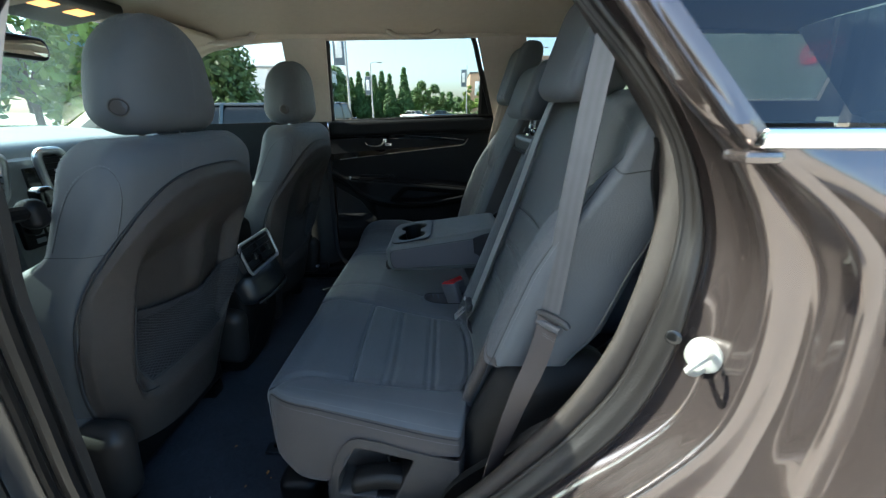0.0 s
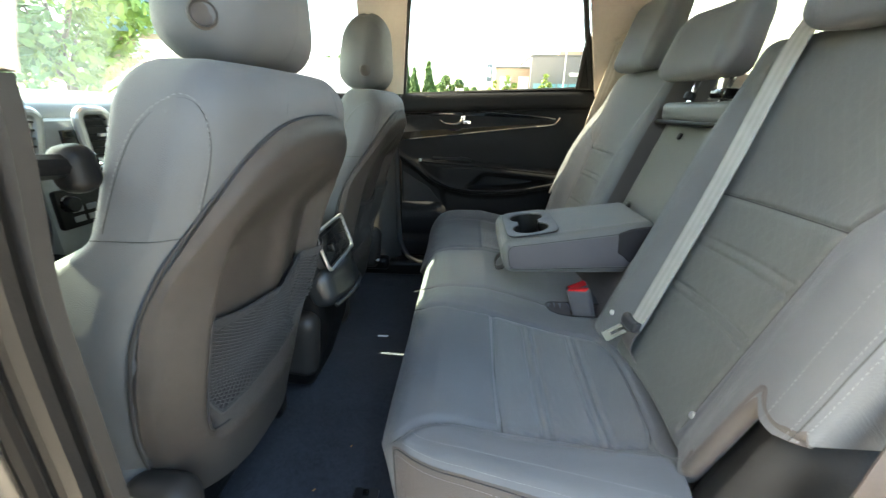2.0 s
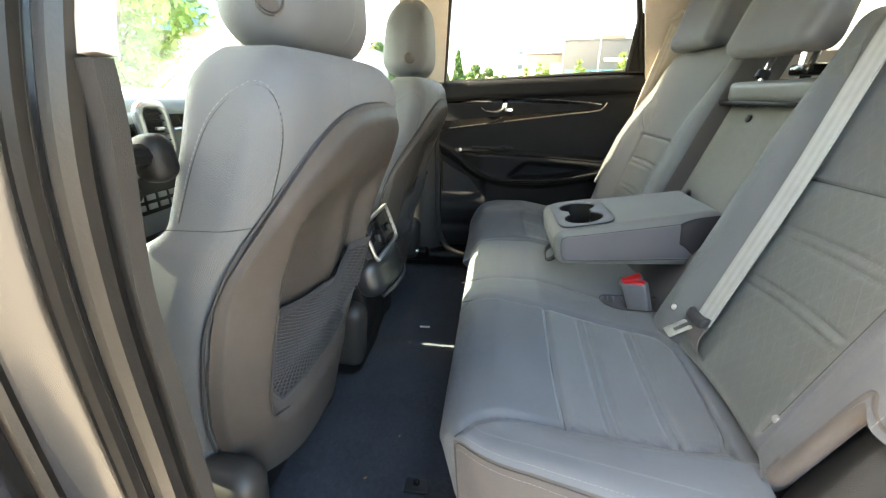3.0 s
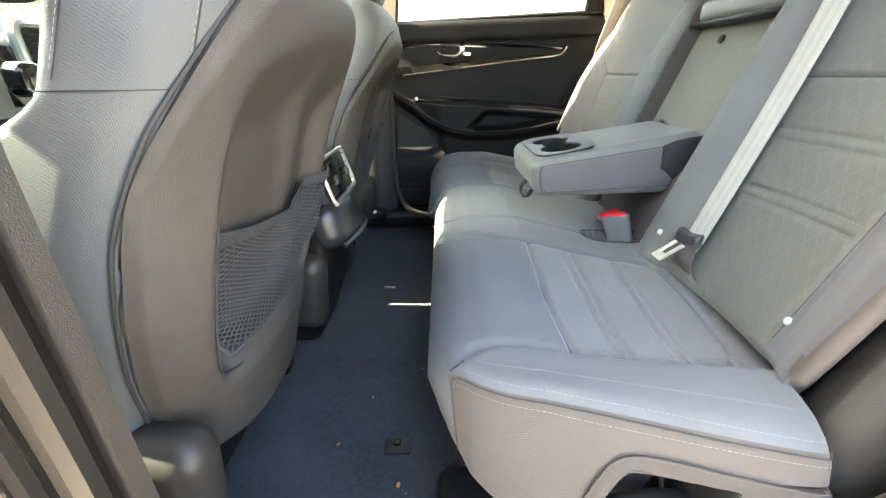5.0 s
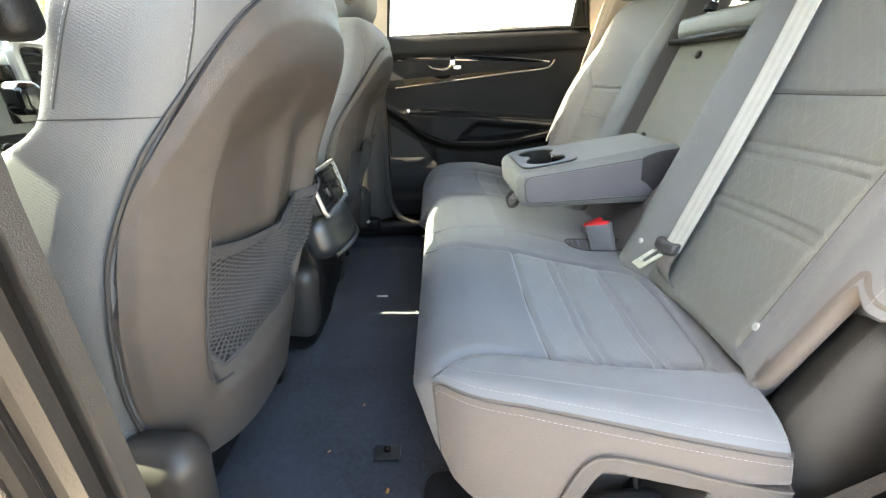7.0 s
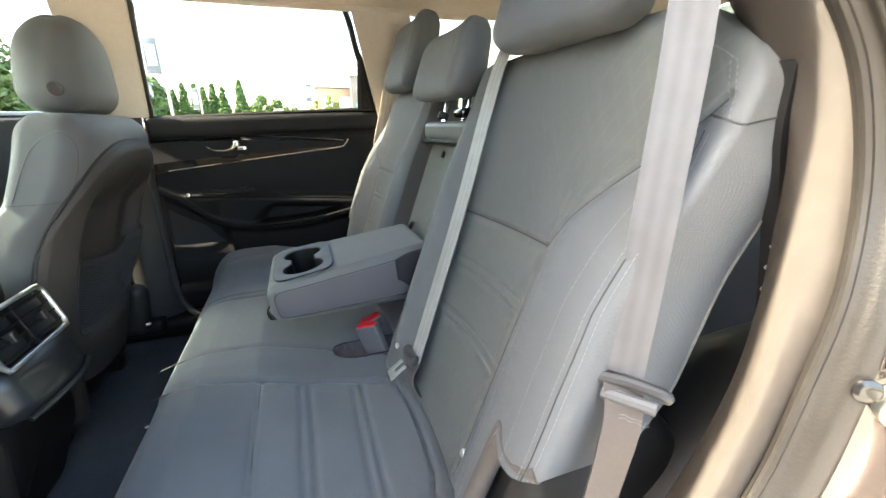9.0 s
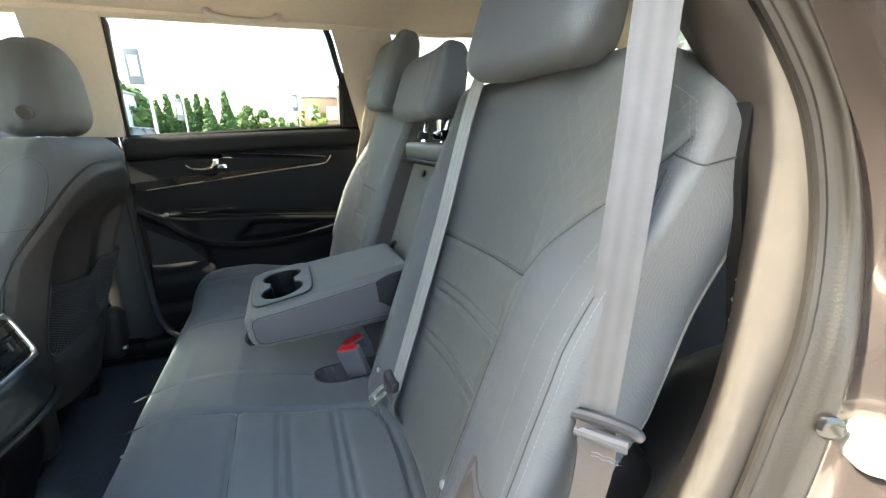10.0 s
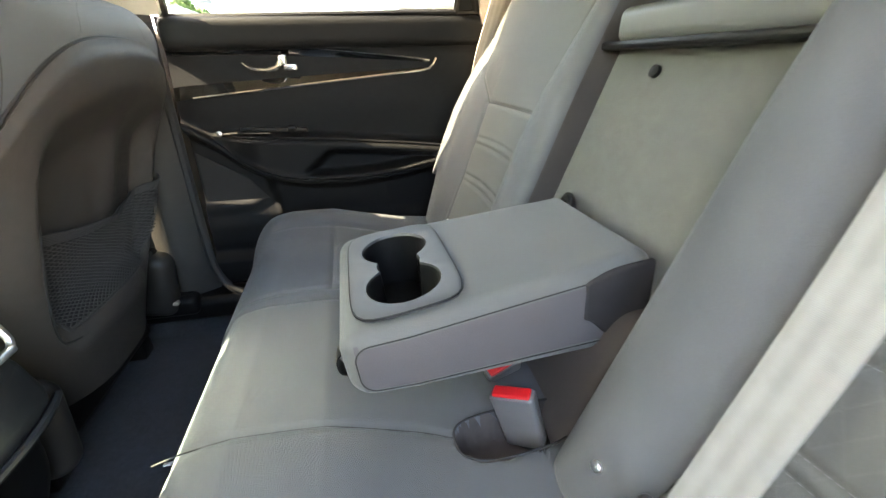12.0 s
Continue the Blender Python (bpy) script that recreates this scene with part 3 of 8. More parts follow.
def door_y(x, z):
    x, z = np.asarray(x, float), np.asarray(z, float)
    za, zs = curve_at(ARMTOP, x), curve_at(SWOOSH, x)
    y = 1.985 + 0.012 * sstep(z, 1.08, 1.2) - 0.014 * sstep(z, 1.215, 1.26)
    arm = sstep(z, zs - 0.012, zs + 0.012) * (1 - sstep(z, za - 0.016, za + 0.012)) * sstep(x, -0.52, -0.36)
    y = y - 0.062 * arm
    # the pull cup in the armrest face
    xs = x - 1.1 * (z - 0.945)
    cup = sstep(xs, -0.240, -0.195) * (1 - sstep(xs, 0.06, 0.20)) * sstep(z - zs, 0.014, 0.034) * sstep(za - z, 0.022, 0.046)
    y = y + 0.036 * cup * arm
    # rolled edge along the sweep
    y = y - 0.016 * np.exp(-((z - zs) / 0.012) ** 2)
    # speaker field, below the sweep and ahead
    low = sstep(zs - z, 0.012, 0.04)
    spk = low * (1 - sstep(x, -0.40 + (0.93 - z) * 0.2, -0.365 + (0.93 - z) * 0.2)) * sstep(z, 0.75, 0.87)
    y = y + 0.018 * spk + 0.010 * low
    y = y - 0.004 * np.exp(-(far_from(x, z, SPK_RIM) / 0.014) ** 2)
    # map pocket lip and the hollow under it
    y = y - 0.006 * sstep(0.79 - z, 0.0, 0.05) * (1 - sstep(0.79 - z, 0.08, 0.13))
    y = y - 0.035 * sstep(0.70 - z, 0.02, 0.05)
    return y


v, f = sheet(lambda u, w: (-0.556 + 0.87 * u, door_y(-0.556 + 0.87 * u, 0.585 + 0.70 * w), 0.585 + 0.70 * w), 200, 170, 0.012)
put_mesh("inner_panel", v, f, PLASTIC_SOFT, door, sharp=60)
# top roll under the glass
v, f, _ = soft_block((0.052, 0.075, 0.86), 0.022, 0.01, (4, 4, 24), lambda u, w, s: np.c_[-0.12 + s, 1.992 + u, 1.2475 + w + 0.03 * (s + 0.43) / 0.86])
put_mesh("sill_roll", v, f, PLASTIC_SOFT, door, "soft black roll under the window")
# gloss black inlay, bounded by two chrome lines that meet at a tip
UP = [(-0.556, 1.234), (-0.35, 1.231), (-0.1, 1.216), (0.05, 1.203), (0.100, 1.197)]
LO = [(-0.556, 1.098), (-0.513, 1.105), (-0.25, 1.135), (0.0, 1.163), (0.085, 1.173)]
up, lo = spline(UP, 40), spline(LO, 40)


def inlay(u, w):
    xu, zu = np.interp(u, np.linspace(0, 1, 40), up[:, 0]), np.interp(u, np.linspace(0, 1, 40), up[:, 1])
    xl, zl = np.interp(u, np.linspace(0, 1, 40), lo[:, 0]), np.interp(u, np.linspace(0, 1, 40), lo[:, 1])
    x, z = xl + (xu - xl) * w, zl + (zu - zl) * w
    return x, door_y(x, z) - 0.004 + 0.006 * np.sin(math.pi * w), z


v, f = sheet(inlay, 60, 12, 0.003)
put_mesh("gloss_inlay", v, f, GLOSS, door, "high-gloss black inlay", sharp=70)
cu = [(x, float(door_y(x, z)) - 0.005, z) for x, z in spline(UP, 40)]
put_mesh("chrome_line", *tube(cu, 0.0024, 6), CHROME, door, "thin chrome line")
cl = [(x, float(door_y(x, z)) - 0.006, z) for x, z in spline(LO[1:] + [(0.103, 1.180), (0.112, 1.192), (0.118, 1.203)], 40)]
put_mesh("chrome_line", *tube(cl, 0.0033, 6), CHROME, door, "thin chrome line with an upturned tip")
# sweep bead and armrest seam
ab = [(x, float(door_y(x, curve_at(ARMTOP, x) - 0.006)) - 0.004, float(curve_at(ARMTOP, x)) - 0.004) for x in np.linspace(-0.47, 0.28, 50)]
put_mesh("armrest_piping", *tube(ab, 0.0035, 6), PLASTIC_SOFT, door)
sb = [(x, float(door_y(x, curve_at(SWOOSH, x))) - 0.002, float(curve_at(SWOOSH, x))) for x in np.linspace(-0.55, 0.28, 60)]
put_mesh("sweep_bead", *tube(sb, 0.008, 8), PLASTIC_SOFT, door)
put_mesh("trim_screw", *disc((-0.464, 1.952, 1.021), (0, -1, 0), 0.007, 0.004), STEEL, door, "small bright screw cap")
v, f, _ = soft_block((0.17, 0.014, 0.012), 0.006, 0.004, (8, 1, 1), lambda u, w, s: np.c_[-0.33 + u, 1.964 + s, 1.026 + w - 0.1 * u * 0.2], 3)
put_mesh("switch_plate", v, f, PLASTIC, door, "black window switch plate")
v, f, _ = soft_block((0.022, 0.012, 0.012), 0.003, 0.003, (2, 1, 1), lambda u, w, s: np.c_[-0.285 + u, 1.956 + s, 1.031 + w], 3)
put_mesh("window_switch", v, f, PLASTIC, door)
# speaker grille of raised dots is too fine to tell apart: a recessed textured plate
v, f = sheet(lambda u, w: (-0.545 + (0.165 - 0.05 * w) * u, 1.995 + 0 * u, 0.83 + (0.135 - 0.07 * u) * w), 12, 10, 0.004)
put_mesh("speaker_grille", v, f, surface("speaker_mesh", (0.015, 0.015, 0.016), 0.7, bump=1.0, bscale=500), door, "dark speaker grille")
# lever in a shallow bowl
handle = put_mesh("door_handle", *tube(spline([(-0.379, 1.966, 1.187), (-0.36, 1.955, 1.176), (-0.325, 1.950, 1.172), (-0.300, 1.952, 1.178), (-0.290, 1.958, 1.190)], 24),
                                     np.interp(np.linspace(0, 1, 24), [0, 0.3, 0.8, 1], [0.004, 0.007, 0.009, 0.010]), 10, flat=0.7), CHROME, door, "polished chrome lever")
v, f, _ = soft_block((0.022, 0.018, 0.024), 0.007, 0.007, (3, 2, 3), lambda u, w, s: np.c_[-0.284 + u, 1.962 + w, 1.194 + s + 0.2 * u])
put_mesh("lock_knob", v, f, CHROME, handle)
v, f, _ = soft_block((0.036, 0.014, 0.016), 0.006, 0.005, (3, 2, 3), lambda u, w, s: np.c_[-0.268 + u, 1.966 + w, 1.178 + s])
put_mesh("handle_base", v, f, CHROME, handle)
# window frame, glass, dark rear corner
BLc, BRc, TRc, TLc = (-0.535, 1.283), (0.225, 1.318), (0.128, 1.632), (-0.487, 1.625)


def on_wall(p, inset=0.0):
    return (p[0], float(wall_y(p[1])) + inset, p[1])


fr = [on_wall(p, -0.005) for p in (BLc, (-0.52, 1.4), (-0.492, 1.59), (-0.47, 1.622), (-0.2, 1.634), (0.09, 1.636), (0.128, 1.615), (0.165, 1.5), BRc)]
put_mesh("window_seal", *tube(spline(fr, 80), 0.011, 8), RUBBER, door, "black rubber window seal")
put_mesh("sill_seal", *tube([on_wall((-0.54, 1.284), -0.004), on_wall((0.24, 1.317), -0.004)], 0.007, 6), RUBBER, door)
tri_c = np.array([on_wall((0.168, 1.316), -0.008), on_wall((0.245, 1.318), -0.008), on_wall((0.178, 1.50), -0.008), on_wall((0.168, 1.495), -0.008)])
put_mesh("corner_cover", np.vstack([tri_c, tri_c + [0, 0.008, 0]]), [(3, 2, 1, 0), (4, 5, 6, 7), (0, 1, 5, 4), (1, 2, 6, 5), (2, 3, 7, 6), (3, 0, 4, 7)], PLASTIC, door, "black corner cover", sharp=10)
put_mesh("frame_post", *tube([on_wall((0.17, 1.30), -0.004), on_wall((0.17, 1.50), -0.004)], 0.008, 6), RUBBER, door)
gq = np.array([on_wall((-0.55, 1.26), 0.012), on_wall((0.23, 1.29), 0.012), on_wall((0.125, 1.645), 0.012), on_wall((-0.49, 1.645), 0.012)])
glass = put_mesh("window_glass", np.vstack([gq, gq + [0, 0.004, 0]]), [(3, 2, 1, 0), (4, 5, 6, 7), (0, 1, 5, 4), (1, 2, 6, 5), (2, 3, 7, 6), (3, 0, 4, 7)], CLEAR, door, "clear door glass", smooth=False)
one_gloss(glass, (-0.2, 1.235, 1.2))
glass.visible_shadow = True
# black door edge seal beside the pillar
put_mesh("door_edge_seal", *tube(spline([(-0.565, 1.955, 1.27), (-0.568, 1.96, 1.0), (-0.565, 1.955, 0.75), (-0.54, 1.93, 0.62), (-0.45, 1.915, 0.56), (-0.2, 1.91, 0.545), (0.2, 1.91, 0.545)], 60), 0.012, 8), SEAM, door, "black rubber door edge seal")
# far sill
v, f, _ = soft_block((0.10, 0.075, 1.9), 0.025, 0.01, (4, 4, 20), lambda u, w, s: np.c_[-0.55 + s, 1.945 + u, 0.535 + w])
tagged(put_mesh("trim", v, f, PLASTIC), "black plastic far door sill cover", "trim", kind="structure")

# ---- near side: body opening seen through, rear jamb and quarter panel ----
TRIM_IN = [(0.13, 0.66, 1.56), (0.20, 0.615, 1.46), (0.26, 0.585, 1.37), (0.300, 0.561, 1.302), (0.307, 0.545, 1.262), (0.308, 0.528, 1.218), (0.299, 0.514, 1.147), (0.277, 0.501, 1.065), (0.252, 0.496, 0.989), (0.200, 0.495, 0.89), (0.125, 0.495, 0.79), (0.05, 0.495, 0.70), (-0.05, 0.495, 0.62), (-0.20, 0.495, 0.585), (-0.42, 0.495, 0.575)]
BEAD = [(0.11, 0.62, 1.57), (0.18, 0.58, 1.47), (0.24, 0.542, 1.39), (0.280, 0.520, 1.330), (0.306, 0.506, 1.276), (0.321, 0.494, 1.200), (0.313, 0.483, 1.115), (0.297, 0.482, 1.031), (0.268, 0.480, 0.945), (0.215, 0.480, 0.860), (0.140, 0.480, 0.772), (0.06, 0.480, 0.690), (-0.05, 0.480, 0.605), (-0.20, 0.480, 0.570), (-0.42, 0.480, 0.560)]
OUTER = [(0.13, 0.60, 1.58), (0.20, 0.56, 1.47), (0.26, 0.522, 1.385), (0.296, 0.500, 1.320), (0.325, 0.485, 1.255), (0.342, 0.471, 1.172), (0.333, 0.458, 1.095), (0.318, 0.454, 1.000), (0.285, 0.453, 0.910), (0.232, 0.453, 0.835), (0.155, 0.453, 0.755), (0.07, 0.453, 0.672), (-0.05, 0.453, 0.585), (-0.20, 0.453, 0.550), (-0.42, 0.453, 0.540)]
RIDGE = [(0.08, 0.48, 1.59), (0.14, 0.44, 1.48), (0.195, 0.405, 1.395), (0.235, 0.385, 1.340), (0.290, 0.378, 1.285), (0.338, 0.378, 1.212), (0.362, 0.378, 1.140), (0.368, 0.378, 1.050), (0.352, 0.378, 0.960), (0.300, 0.378, 0.885), (0.215, 0.378, 0.800), (0.11, 0.378, 0.700), (-0.03, 0.378, 0.575), (-0.20, 0.378, 0.525), (-0.42, 0.378, 0.515)]
SKIN = [(0.05, 0.44, 1.60), (0.12, 0.40, 1.50), (0.178, 0.362, 1.412), (0.222, 0.340, 1.350), (0.262, 0.328, 1.302), (0.350, 0.326, 1.235), (0.391, 0.326, 1.180), (0.406, 0.326, 1.090), (0.407, 0.326, 0.990), (0.395, 0.326, 0.880), (0.340, 0.326, 0.760), (0.23, 0.326, 0.640), (0.05, 0.326, 0.53), (-0.15, 0.326, 0.48), (-0.42, 0.326, 0.47)]


def even(pts, k=9):
    """A smooth curve with k points between neighbours, so that curves of equal length match one another."""
    p = np.asarray(pts, float)
    q = np.vstack([2 * p[0] - p[1], p, 2 * p[-1] - p[-2]])
    t = np.linspace(0, 1, k, endpoint=False)[:, None]
    out = [0.5 * (2 * q[i + 1] + (q[i + 2] - q[i]) * t + (2 * q[i] - 5 * q[i + 1] + 4 * q[i + 2] - q[i + 3]) * t ** 2 + (3 * q[i + 1] - q[i] - 3 * q[i + 2] + q[i + 3]) * t ** 3) for i in range(len(p) - 1)]
    return np.vstack(out + [p[-1:]])


trim_c, bead_c, outer_c, ridge_c, skin_c = (even(c) for c in (TRIM_IN, BEAD, OUTER, RIDGE, SKIN))
skin = skin_c[:, [0, 2]]


def strip(name, curves, material, parent, label="", sharp=70):
    C = np.array(curves)
    m, n = C.shape[0], C.shape[1]
    fs = [(i * n + j, i * n + j + 1, (i + 1) * n + j + 1, (i + 1) * n + j) for i in range(m - 1) for j in range(n - 1)]
    return put_mesh(name, C.reshape(-1, 3), fs, material, parent, label, sharp)


def smooth_strip(curves, n):
    C = np.array(curves)
    return [c for c in np.stack([spline(C[:, j], n) for j in range(C.shape[1])], 1)]


body = thing("car_body_side", (0.30, 0.42, 0.47), "dark brown metallic rear door jamb and quarter panel with striker", "car body")
mid1 = outer_c * 0.6 + ridge_c * 0.4 + [0.016, 0.008, 0]
mid2 = outer_c * 0.2 + ridge_c * 0.8 + [0.004, 0.004, 0]
mid3 = ridge_c * 0.55 + skin_c * 0.45 + [0.016, 0.012, 0]
strip("jamb", smooth_strip([outer_c + [0.012, 0.030, 0], outer_c + [0.004, 0.010, 0], outer_c + [0.012, 0.004, 0], mid1, mid2, ridge_c, mid3, ridge_c * 0.12 + skin_c * 0.88 + [0.004, 0.004, 0], skin_c, skin_c + [0.004, -0.006, 0], skin_c + [0.02, -0.009, 0]], 40), PAINT, body, "dark brown metallic jamb")
strip("opening_seal", smooth_strip([bead_c + [0.004, 0.012, 0], bead_c + [-0.004, -0.002, 0], bead_c + [0.004, -0.012, 0], bead_c * 0.5 + outer_c * 0.5 + [-0.003, -0.010, 0], outer_c + [-0.004, -0.004, 0], outer_c + [0.004, 0.012, 0]], 22), RUBBER, body, "black rubber opening seal")
put_mesh("seal_bead", *tube(bead_c + [-0.001, -0.003, 0], 0.0045, 8), RUBBER, body)
strip("quarter_trim", smooth_strip([bead_c + [0.002, 0.004, 0], bead_c * 0.6 + trim_c * 0.4 + [-0.004, -0.002, 0], trim_c + [-0.001, -0.004, 0], trim_c + [0.002, 0.010, 0], trim_c + [0.03, 0.035, 0], trim_c + [0.09, 0.055, 0]], 20), TRIM_GR, body, "grained grey plastic opening trim")
# outer skin, chrome strip and quarter window
low = skin[skin[:, 1] < 1.303]
C = [np.c_[low[:, 0] + 0.02, np.full(len(low), 0.318), low[:, 1]]]
for k in (0.006, 0.012, 0.02, 0.03, 0.045, 0.06, 0.08, 0.12, 0.2, 0.35, 0.5, 0.75, 1.0):
    C.append(np.c_[low[:, 0] * (1 - k) + 2.0 * k + 0.02, np.full(len(low), 0.318 + 0.05 * k - 0.018 * np.sin(math.pi * k)) - (1 - math.exp(-k * 110)) * np.interp(low[:, 1], *spline([(0.45, 0.10), (0.60, 0.150), (0.72, 0.178), (0.85, 0.176), (1.0, 0.136), (1.15, 0.072), (1.303, 0.0)], 80).T), low[:, 1] * (1 - k) + k * np.linspace(1.28, 0.47, len(low))])
strip("quarter_panel", C, PAINT, body, "glossy brown quarter panel")
put_mesh("chrome_strip", *box(0.262, 1.6, 0.312, 0.326, 1.300, 1.3165, 0.004), CHROME, body, "polished chrome window strip")
hi = skin[(skin[:, 1] > 1.316)]
gl = np.c_[hi[:, 0] + 0.022, np.full(len(hi), 0.335) + 0.35 * (hi[:, 1] - 1.318), hi[:, 1]]
g2 = np.c_[np.full(len(hi), 1.35), gl[:, 1], hi[:, 1]]
qw = strip("quarter_glass", [gl, g2], TINT, body, "dark tinted quarter window")
qw.visible_shadow = False
strip("window_pillar", [np.c_[hi[:, 0], gl[:, 1] - 0.010, hi[:, 1]], np.c_[hi[:, 0] + 0.012, gl[:, 1] - 0.014, hi[:, 1]], np.c_[hi[:, 0] + 0.026, gl[:, 1] - 0.004, hi[:, 1]]], PAINT, body)
put_mesh("strip_end_cap", *box(0.252, 0.285, 0.314, 0.345, 1.288, 1.2985, 0.004), PAINT, body, "satin metal strip end")
# door striker in its white cover
st = put_mesh("striker_plate", *lathe((0.344, 0.428, 1.030), (-0.62, -0.75, 0.12), [(0.001, 0.004), (0.016, 0.004), (0.020, 0.002), (0.022, -0.002), (0.022, -0.02)], 28), WHITE_N, body, "pale round striker plate")
put_mesh("striker_loop", *tube(spline([(0.346, 0.418, 1.040), (0.326, 0.402, 1.046), (0.308, 0.394, 1.041), (0.305, 0.396, 1.033), (0.322, 0.406, 1.022), (0.342, 0.422, 1.016)], 24), 0.0042, 8), WHITE_N, st)
put_mesh("rubber_plug", *disc((0.316, 0.452, 1.045), (-0.6, -0.78, 0.1), 0.010, 0.004, 20, 0.6), PAINT_GLOSS, body, "round rubber plug")
# near roof side and pillar outside
v, f = tube(spline([(-1.6, 0.42, 1.30), (-1.0, 0.55, 1.62), (-0.2, 0.582, 1.685), (0.8, 0.58, 1.66), (1.9, 0.56, 1.5)], 40), 0.035, 10)
put_mesh("roof_frame", v, f, PAINT, body)
# near C pillar lining: beige above, dark below
v, f = sheet(lambda u, w: (0.335 + 0.11 * u - (0.19 - 0.04 * u) * w, 0.566 + 0.13 * w + 0.02 * u, 1.297 + 0.30 * w), 14, 16, 0.014)
tagged(put_mesh("trim", v, f, BEIGE_P), "beige plastic pillar cover beside the rear belt", "trim", kind="structure")
v, f = sheet(lambda u, w: (0.300 + 0.30 * u + 0.06 * np.sin(math.pi * np.clip(w * 1.2 - 0.1, 0, 1)) - 0.30 * (1 - u) * sstep(1 - w, 0.45, 1.0), 0.545 + 0.03 * u, 0.60 + 0.695 * w), 14, 30, 0.014)
tagged(put_mesh("trim", v, f, PLASTIC), "black plastic lower rear pillar cover", "trim", kind="structure")
hk = thing("lining_hook", (0.345, 0.548, 1.09), "small bright metal loop on the dark rear lining", "hook")
put_mesh("loop", *tube(spline([(0.335, 0.552, 1.135), (0.325, 0.534, 1.130), (0.322, 0.530, 1.110), (0.327, 0.534, 1.092), (0.340, 0.552, 1.088)], 24), 0.003, 8), STEEL, hk)
put_mesh("bar", *tube([(0.336, 0.552, 1.112), (0.323, 0.532, 1.112)], 0.0022, 6), STEEL, hk)
# wheel housing trim inside, beside the seat back
v, f, _ = soft_block((0.17, 0.50, 0.85), 0.05, 0.05, (8, 10, 20), lambda u, w, s: np.c_[0.55 + s, 0.60 + u - 0.02 * s, 0.62 + w + 0.10 * np.cos(s * 3.2) - 0.12 * sstep(-s, 0.1, 0.42)])
tagged(put_mesh("wheel_housing", v, f, PLASTIC), "black grained plastic wheel housing cover", "trim", kind="structure")

# near B pillar
bp = thing("door_pillar", (-0.62, 0.47, 0.47), "near door pillar with rubber seal, beige top and grained black base", "car pillar")
v, f = sheet(lambda u, w: (-0.572 - 0.10 * u + 0.022 * sstep(w, 0.72, 1.0) * (1 - u), 0.497 + 0.012 * np.sin(math.pi * (0.15 + 0.7 * (1 - u))) - 0.014 * (1 - u), 0.58 + 0.675 * w), 12, 40, 0.012)
put_mesh("lower_cover", v, f, TRIM_DK, bp, "grained black plastic cover", sharp=80)
v, f = sheet(lambda u, w: (-0.546 + 0.035 * w - 0.10 * u, 0.497 + 0.012 * np.sin(math.pi * (0.15 + 0.7 * (1 - u))) - 0.014 * (1 - u) + 0.13 * w ** 1.3, 1.256 + 0.36 * w), 12, 20, 0.012)
put_mesh("upper_cover", v, f, BEIGE_P, bp, "pale beige plastic cover", sharp=80)
seal_line = [(-0.50, 0.60, 1.60), (-0.555, 0.52, 1.40), (-0.585, 0.485, 1.25), (-0.600, 0.475, 1.10), (-0.603, 0.475, 0.90), (-0.600, 0.475, 0.72), (-0.57, 0.475, 0.61), (-0.45, 0.475, 0.575)]
sl = spline(seal_line, 80)
put_mesh("seal", *tube(sl, 0.0135, 10), RUBBER_DK, bp, "black rubber door seal")
put_mesh("seal_lip", *tube(sl + [-0.024, -0.012, 0.0], 0.008, 8), RUBBER_DK, bp)
def jam(dx, y0, y1):
    return np.c_[sl[:, 0] + dx, np.full(len(sl), y0) + (sl[:, 1] - 0.475) * y1, sl[:, 2]]
strip("jamb", smooth_strip([jam(-0.01, 0.47, 1), jam(-0.035, 0.455, 1), jam(-0.05, 0.43, 0.95), jam(-0.055, 0.40, 0.95), jam(-0.075, 0.375, 0.9), jam(-0.10, 0.37, 0.9)][::-1], 30), PAINT_GLOSS, bp, "glossy dark pillar jamb")
put_mesh("jamb_seal", *tube(jam(-0.05, 0.425, 0.95), 0.007, 8), RUBBER_DK, bp)
C = [jam(-0.10, 0.362, 0.9), jam(-0.16, 0.345, 0.85), jam(-0.45, 0.33, 0.8), jam(-0.75, 0.345, 0.8)]
strip("outer_panel", [c[18:] for c in C][::-1], PAINT_GLOSS, bp, "glossy black outer pillar panel")
v, f, _ = soft_block((0.036, 0.036, 0.046), 0.016, 0.014, (5, 5, 5), lambda u, w, s: np.c_[-0.648 + w - 0.1 * s, 0.603 + u, 1.176 + s + 0.12 * u], 6, 6)
put_mesh("belt_guide", v, f, PLASTIC, bp, "rounded black belt guide", 80)
put_mesh("guide_arm", *tube([(-0.64, 0.500, 1.188), (-0.648, 0.590, 1.180)], 0.012, 10), PLASTIC, bp)
# near sill
v, f, _ = soft_block((0.13, 0.09, 1.0), 0.03, 0.01, (5, 4, 20), lambda u, w, s: np.c_[-0.20 + s, 0.505 + u, 0.535 + w])
tagged(put_mesh("trim", v, f, PLASTIC), "black plastic sill cover of the open door", "trim", kind="structure")
v, f = box(-0.75, 0.10, 0.36, 0.45, 0.30, 0.50, 0.03)
tagged(put_mesh("sill_outside", v, f, PAINT), "dark brown painted sill under the open door", "car body", kind="structure")

# the rear door itself, swung wide open about its hinges at the pillar, outside the opening
od = thing("open_door", (-0.66, 0.34, 0.47), "open rear door swung forward, black inside, brown outside", "car door")
m = pose(-0.69, 0.29, 0, 0, 0, 299)


def od_map(u, v, w):
    return np.array([tuple(m @ Vector(q)) for q in np.c_[u, v, w]])


